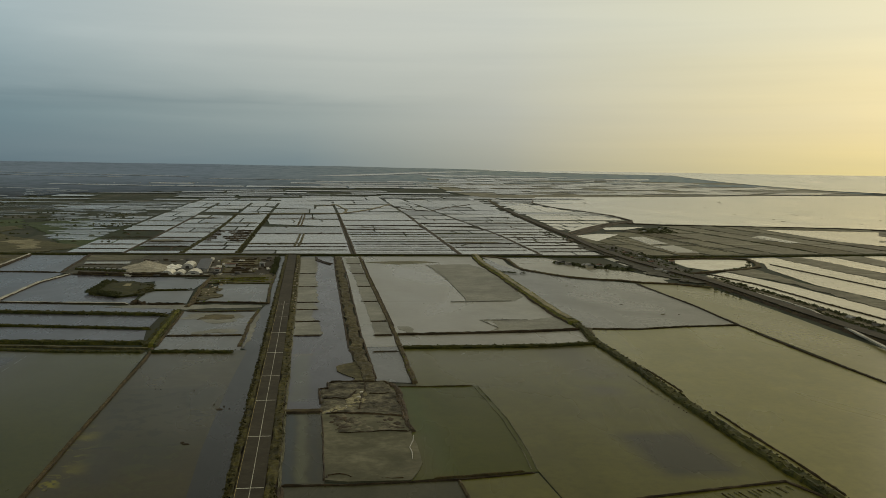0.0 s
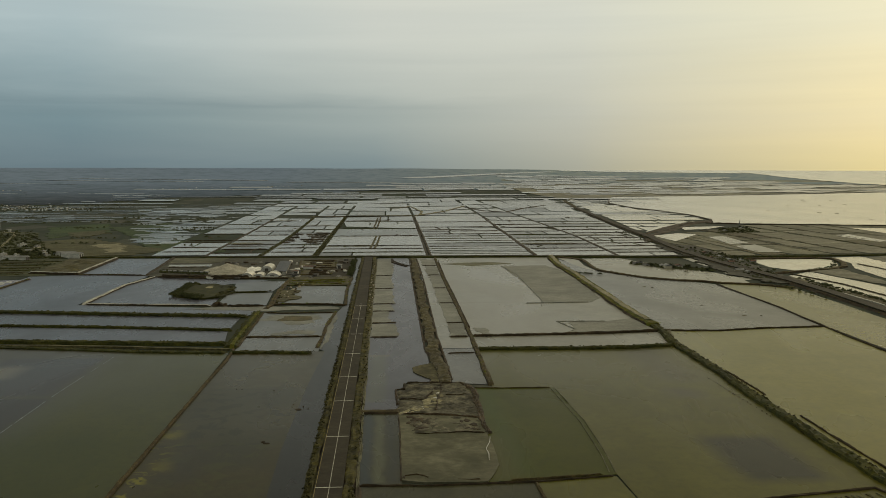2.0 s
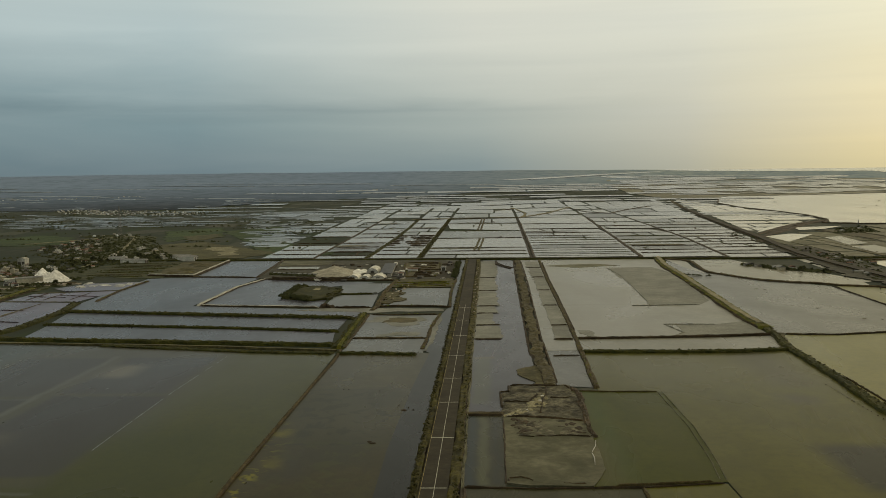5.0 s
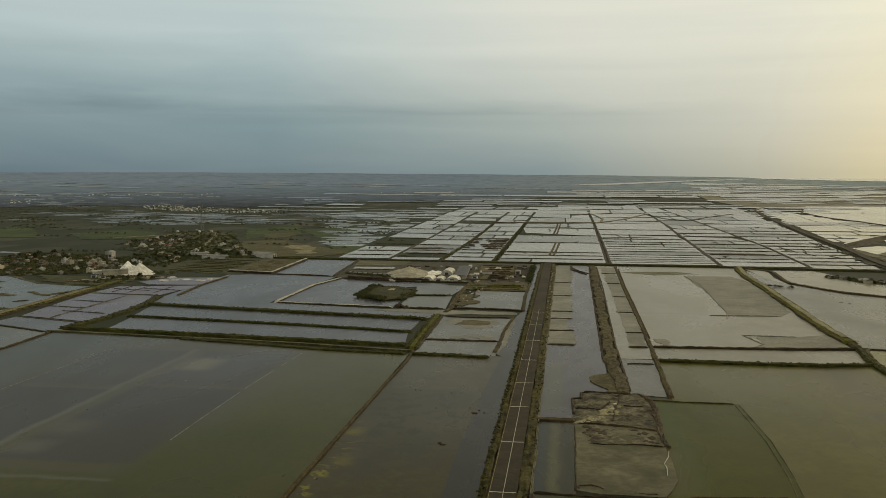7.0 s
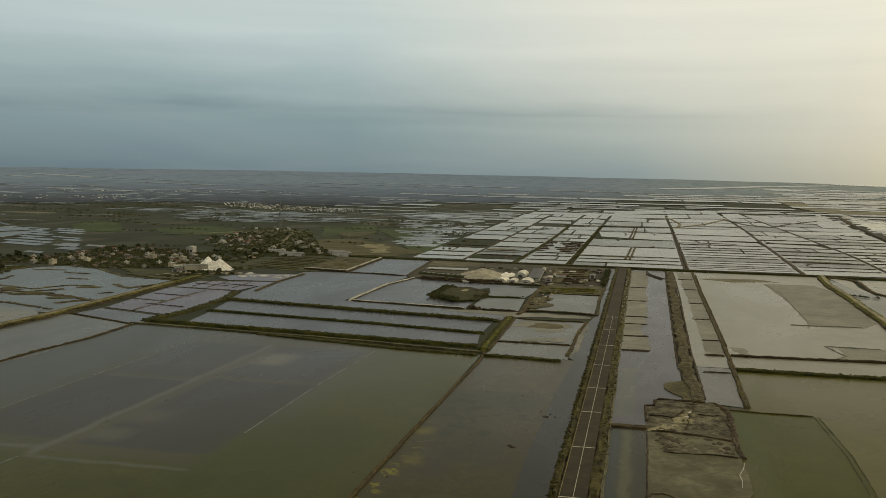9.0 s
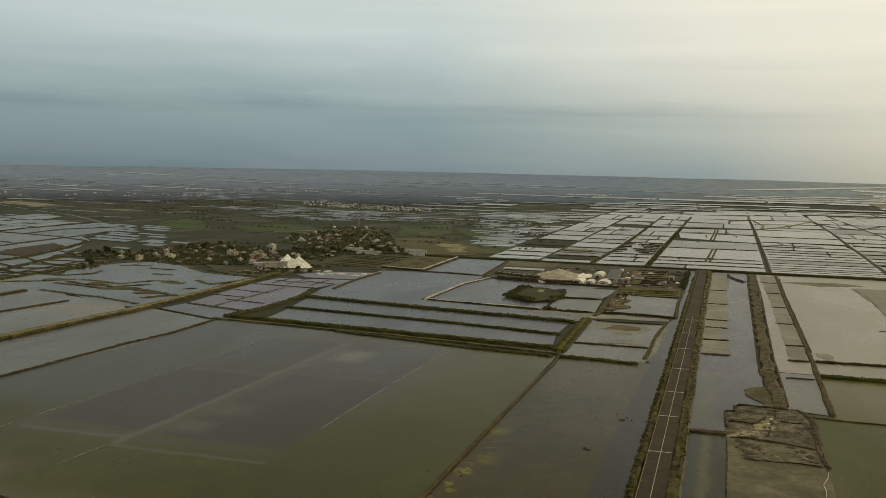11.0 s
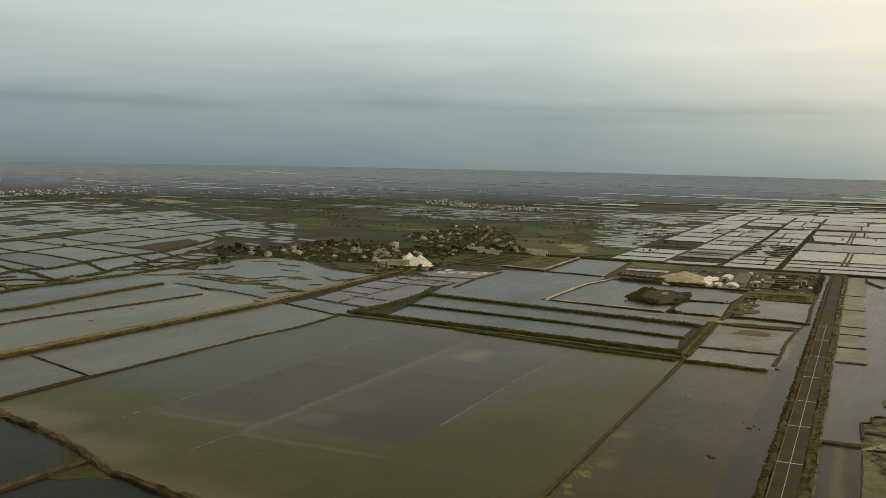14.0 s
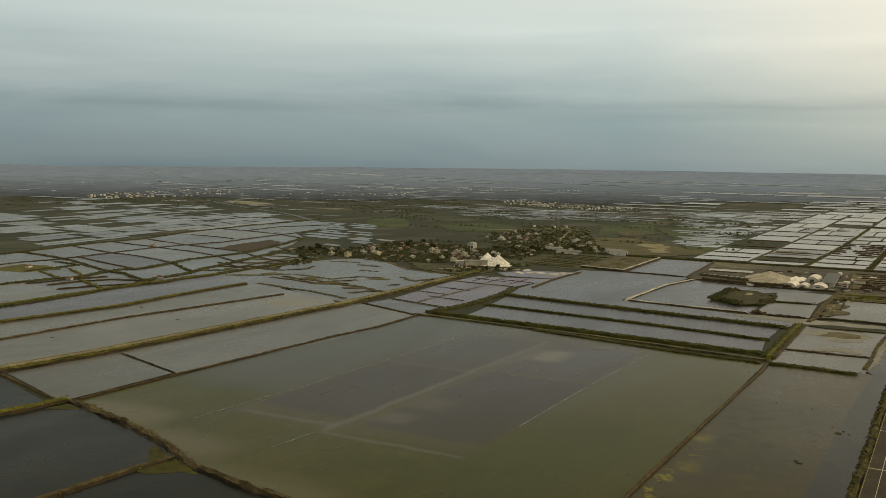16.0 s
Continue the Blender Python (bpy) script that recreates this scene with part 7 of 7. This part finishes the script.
def arched_shed(x, y, w, d, h, turn=0, label="pale arched storage shed in the yard"):
    """A vaulted shed: a curved skin on ribs, an end wall and a dark door."""
    t = tagged(new("arched_shed"), label, "shed", "arched sheds")
    n = 14
    verts, faces = [], []
    for s in range(2):
        for i in range(n + 1):
            a = math.pi * i / n
            verts.append((-math.cos(a) * w / 2, (s - 0.5) * d, -0.3 + (h + 0.3) * math.sin(a) ** 0.75))
    for i in range(n):
        faces.append((i, i + 1, i + n + 2, i + n + 1))
    part("vault", mesh("vault", verts, faces, FABRIC, True), FABRIC, t)
    for s in (-0.5, 0.5):
        ring = [(v[0] * 0.985, s * d * 0.98, v[2] * 0.985) for v in verts[:n + 1]]
        part("end_wall", mesh("end_wall", ring, [tuple(range(n + 1))], WALL_W), WALL_W, t)
    part("door", box(bmesh.new(), -w * 0.14, w * 0.14, -d / 2 - 0.1, -d / 2 + 0.25, 0, h * 0.55), ROOF_D, t)
    for k in range(5):
        bm = bmesh.new()
        yy = -d / 2 + d * k / 4
        pts = [(-math.cos(math.pi * i / n) * (w / 2 + 0.08), yy, -0.3 + (h + 0.38) * math.sin(math.pi * i / n) ** 0.75) for i in range(n + 1)]
        vs = [[bm.verts.new((p[0], p[1] + o, p[2])) for p in pts] for o in (-0.12, 0.12)]
        for i in range(n):
            bm.faces.new((vs[0][i], vs[0][i + 1], vs[1][i + 1], vs[1][i]))
        part("rib", bm, CONCRETE, t)
    t.matrix_basis = pose(x, y, 0, 0, 0, turn)
    return t


# the yard of the salt works
flat(YARD, (-166, 495), (-176, 648), (-66, 637), (-10, 634), (-9, 476), (-53, 475), (-82, 477), (-112, 476), (-142, 487), label="stained gravel yard of the salt works", name="works_yard", z=0.35, rough=0.6, step=8, category="yard")
arched_shed(-87, 490, 8.4, 20, 3.4)
arched_shed(-78, 487, 7.2, 16, 2.9)
arched_shed(-67.5, 487, 10.6, 20, 3.5)
arched_shed(-77.5, 536, 9.6, 24, 4.2, label="weathered arched storage shed in the yard")
heap("salt_heap", [(-90, 530, 3.6, 7, 14), (-86, 536, 2.8, 6, 12)], (-100, -76, 508, 556), SALT, "low white pile of salt beside the sheds", "salt", 26)
shed(-65.5, 535, 9, 82, 3.0, 3, WALL_G, ROOF_B, "long shed with a dark blue-grey sheet roof", 1, 0.06)
shed(-45, 535, 4, 8, 2.6, 90, WALL_W, ROOF_R, "small pale shed with a red roof", 1)
shed(-52, 500, 4, 6, 2.6, 0, WALL_W, ROOF_R, "small pale shed with a red roof", 1)
shed(-20, 540, 4, 7, 3.0, 0, WALL_W, ROOF_G, "small pale shed in the works yard", 1)
flat(MUD, (-170, 594), (-175, 640), (-126, 636), (-126, 598), label="flat pale salt floor", name="salt_floor", z=0.5, rough=0.6, step=6, category="salt floor")
pond(W_PALE, (-164, 560), (-166, 578), (-130, 578), (-128, 561), label="narrow pale settling basin in the yard", z=0.6)
dike(DARKEARTH, 2.4, 1.0, (-164, 557), (-128, 558), label="dark kerb of the settling basin", name="kerb_bank", group="kerb banks", step=3, category="bank")
dike(DARKEARTH, 3.4, 2.4, (-152, 486), (-128, 480), (-112, 475), (-84, 476), label="dark retaining bank in front of the yard", name="retaining_bank", group="", step=2, rough=0.4, category="bank")
dike(CONCRETE, 1.0, 1.2, (-104, 478), (-84, 478), (-54, 475), label="pale kerb in front of the sheds", name="kerb", group="", step=3, rough=0.2, category="kerb")
for n in range(9):
    f = n / 8
    shed(-158 + 36 * f, 524 - 14 * f, 2.6, 4, 1.5, 10 * (n % 3), WALL_W if n % 2 else WALL_G, ROOF_G, "low pale hut among scrub", 1, 0.1)
for _ in range(230):
    f = RND.random()
    thicket.bush(-162 + 42 * f, 528 - 20 * f + RND.uniform(-10, 8), 0.2, RND.uniform(0.7, 1.5), RND.uniform(0.8, 1.7))
for m, lab, c in ((WETMUD, "dark brown drying floor", ((-57, 606), (-26, 606), (-23, 545), (-53, 540))), (WETMUD, "reddish brown drying floor", ((-49, 526), (-24, 532), (-24, 493), (-47, 490))),
                  (ASPHALT, "dark paved part of the works yard", ((-22, 600), (-13, 600), (-10, 478), (-24, 482)))):
    flat(m, *c, label=lab, name="drying_floor", z=0.5, rough=0.4, step=6, category="floor", group="drying floors")
    if m is WETMUD:
        dike(EARTH, 1.8, 1.1, *c, c[0], label="low kerb bank round the drying floor", name="kerb_bank", group="kerb banks", step=3, category="bank")
        for k in range(3):
            y = c[3][1] + (c[0][1] - c[3][1]) * (k + 1) / 4
            dike(DARKEARTH, 2.6, 1.2, (c[3][0] + 4, y), (c[2][0] - 3, y + 2), label="dark ridge across the drying floor", name="floor_ridge", group="floor ridges", step=2, rough=0.6, category="ridge")
for _ in range(150):
    thicket.bush(-9.5 + RND.uniform(-1.8, 1.8), RND.uniform(484, 606), 0.2, RND.uniform(0.9, 1.8), RND.uniform(1.2, 2.8))
for _ in range(160):
    f = RND.random()
    thicket.bush(-119 + 20 * f + RND.uniform(-2, 2), 378 - 16 * f + RND.uniform(-4, 4), 0.9, RND.uniform(0.9, 1.7), RND.uniform(1.0, 2.4))
    thicket.bush(-119 + RND.uniform(-2, 3), RND.uniform(378, 436), 0.9, RND.uniform(0.8, 1.6), RND.uniform(1.0, 2.0))
# stores, heaps and gear lying about the yard
rc = random.Random(41)
for n in range(90):
    x, y = rc.uniform(-122, -12), rc.uniform(472, 604)
    if not free(x, y, 1.2) or (-128 < x < -58 and 484 < y < 565):
        continue
    w, d, h = rc.uniform(0.8, 2.6), rc.uniform(1.5, 5), rc.uniform(0.5, 1.8)
    bm = box(bmesh.new(), -w, w, -d, d, 0.0, h, 0.25)
    me = bpy.data.meshes.new("pallet")
    bm.to_mesh(me)
    bm.free()
    me.materials.append(rc.choice((WALL_W, ROOF_D, WALL_G, DARKEARTH, ROOF_D, DARKEARTH)))
    g = tagged(new("pallet", me), "small covered pallet load standing in the yard", "pallet", "pallets in the yard")
    g.matrix_basis = pose(x, y, 0.3, 0, 0, rc.uniform(-20, 20))
# buildings at the foot of the salt heap
shed(-338, 473, 6, 19, 5.0, -54, WALL_C, ROOF_G, "cream salt store against the salt heap", 3)
shed(-351, 471, 6, 10, 4.2, -54, WALL_W, CONCRETE, "pale workshop beside the salt heap", 2)
shed(-349, 460, 4, 7, 2.6, 20, WALL_W, ROOF_D, "small pale hut beside the salt heap", 1)
shed(-340, 455, 4, 7, 2.6, 40, WALL_W, ROOF_R, "small pale hut with a red roof", 1)
for x, y, w, d, h, turn in ((-320, 642, 6, 26, 3.2, 80), (-288, 683, 6, 20, 3.2, 85), (-346, 668, 6, 18, 3.2, 80), (-274, 660, 8, 18, 4, 80), (-424, 634, 7, 8, 6, 0)):
    shed(x, y, w, d, h, turn, WALL_W, ROOF_G if h < 6 else CONCRETE, "pale long building among dark trees" if h < 6 else "tall pale block beside the village", 2)
for n in range(26):
    f = n / 26
    x, y = -352 + 52 * f + RND.uniform(-3, 3), 430 + 44 * f + RND.uniform(-5, 5)
    flat(RUBBLE if n % 2 else EARTH, (x - 2, y - 2), (x + 2, y - 2), (x + 2, y + 2), (x - 2, y + 2), label="small heap of rubble and salt beside the track", name="rubble_mound", z=RND.uniform(0.6, 1.5), rough=0.8, step=1.2, category="rubble", group="rubble heaps")


# ---- lattice mast beyond the village ----
def mast(x, y, height, base):
    t = tagged(new("lattice_mast"), "tall thin grey steel lattice mast", "mast")
    n = 12
    for sx, sy in ((-1, -1), (1, -1), (1, 1), (-1, 1)):
        bm = bmesh.new()
        limb(bm, (sx * base, sy * base, -0.4), (sx * base * 0.15, sy * base * 0.15, height), 0.22, 0.14, 4)
        part("leg", bm, STEEL, t)
    for i in range(n):
        z0, z1 = height * i / n, height * (i + 1) / n
        b0, b1 = base * (1 - 0.85 * i / n), base * (1 - 0.85 * (i + 1) / n)
        bm = bmesh.new()
        for (ax, ay), (bx, by) in (((-1, -1), (1, -1)), ((1, -1), (1, 1)), ((1, 1), (-1, 1)), ((-1, 1), (-1, -1))):
            limb(bm, (ax * b0, ay * b0, z0), (bx * b1, by * b1, z1), 0.09, 0.09, 3)
            limb(bm, (ax * b1, ay * b1, z1), (bx * b1, by * b1, z1), 0.09, 0.09, 3)
        part("bracing", bm, STEEL, t)
    t.matrix_basis = pose(x, y, gz(x, y))
    return t


mast(-500, 1060, 42, 2.2)
mast(540, 1112, 7, 0.5)

thicket.build("thicket", LEAF, "dark scrub and hedges among houses and banks", "scrub")
far_woods.build("far_woods", LEAF, "dark far-off hedges and belts of trees", "woods")
for k, (m, lab) in enumerate(((LIME, "white"), (WALL_W, "pale"), (WALL_G, "grey"))):
    obj("far_houses", town_v[k], town_f[k], m, "far-off crowd of small " + lab + " houses", "houses", kind="stuff")


# ---- wooden poles standing at the pond's edge ----
def pole(x, y, height):
    bm = bmesh.new()
    limb(bm, (0, 0, -0.6), (0.05, 0.02, height), 0.16, 0.11, 6)
    limb(bm, (-0.5, 0, height - 0.5), (0.5, 0, height - 0.45), 0.06, 0.06, 4)
    me = bpy.data.meshes.new("pole")
    bm.to_mesh(me)
    bm.free()
    me.materials.append(BARK)
    p = tagged(new("pole", me), "thin dark wooden pole at the pond's edge", "pole", "poles")
    p.location = (x, y, 0.2)


for x, y, h in ((274, 392, 2.4), (281, 382, 3.2), (287, 360, 2.2)):
    pole(x, y, h)
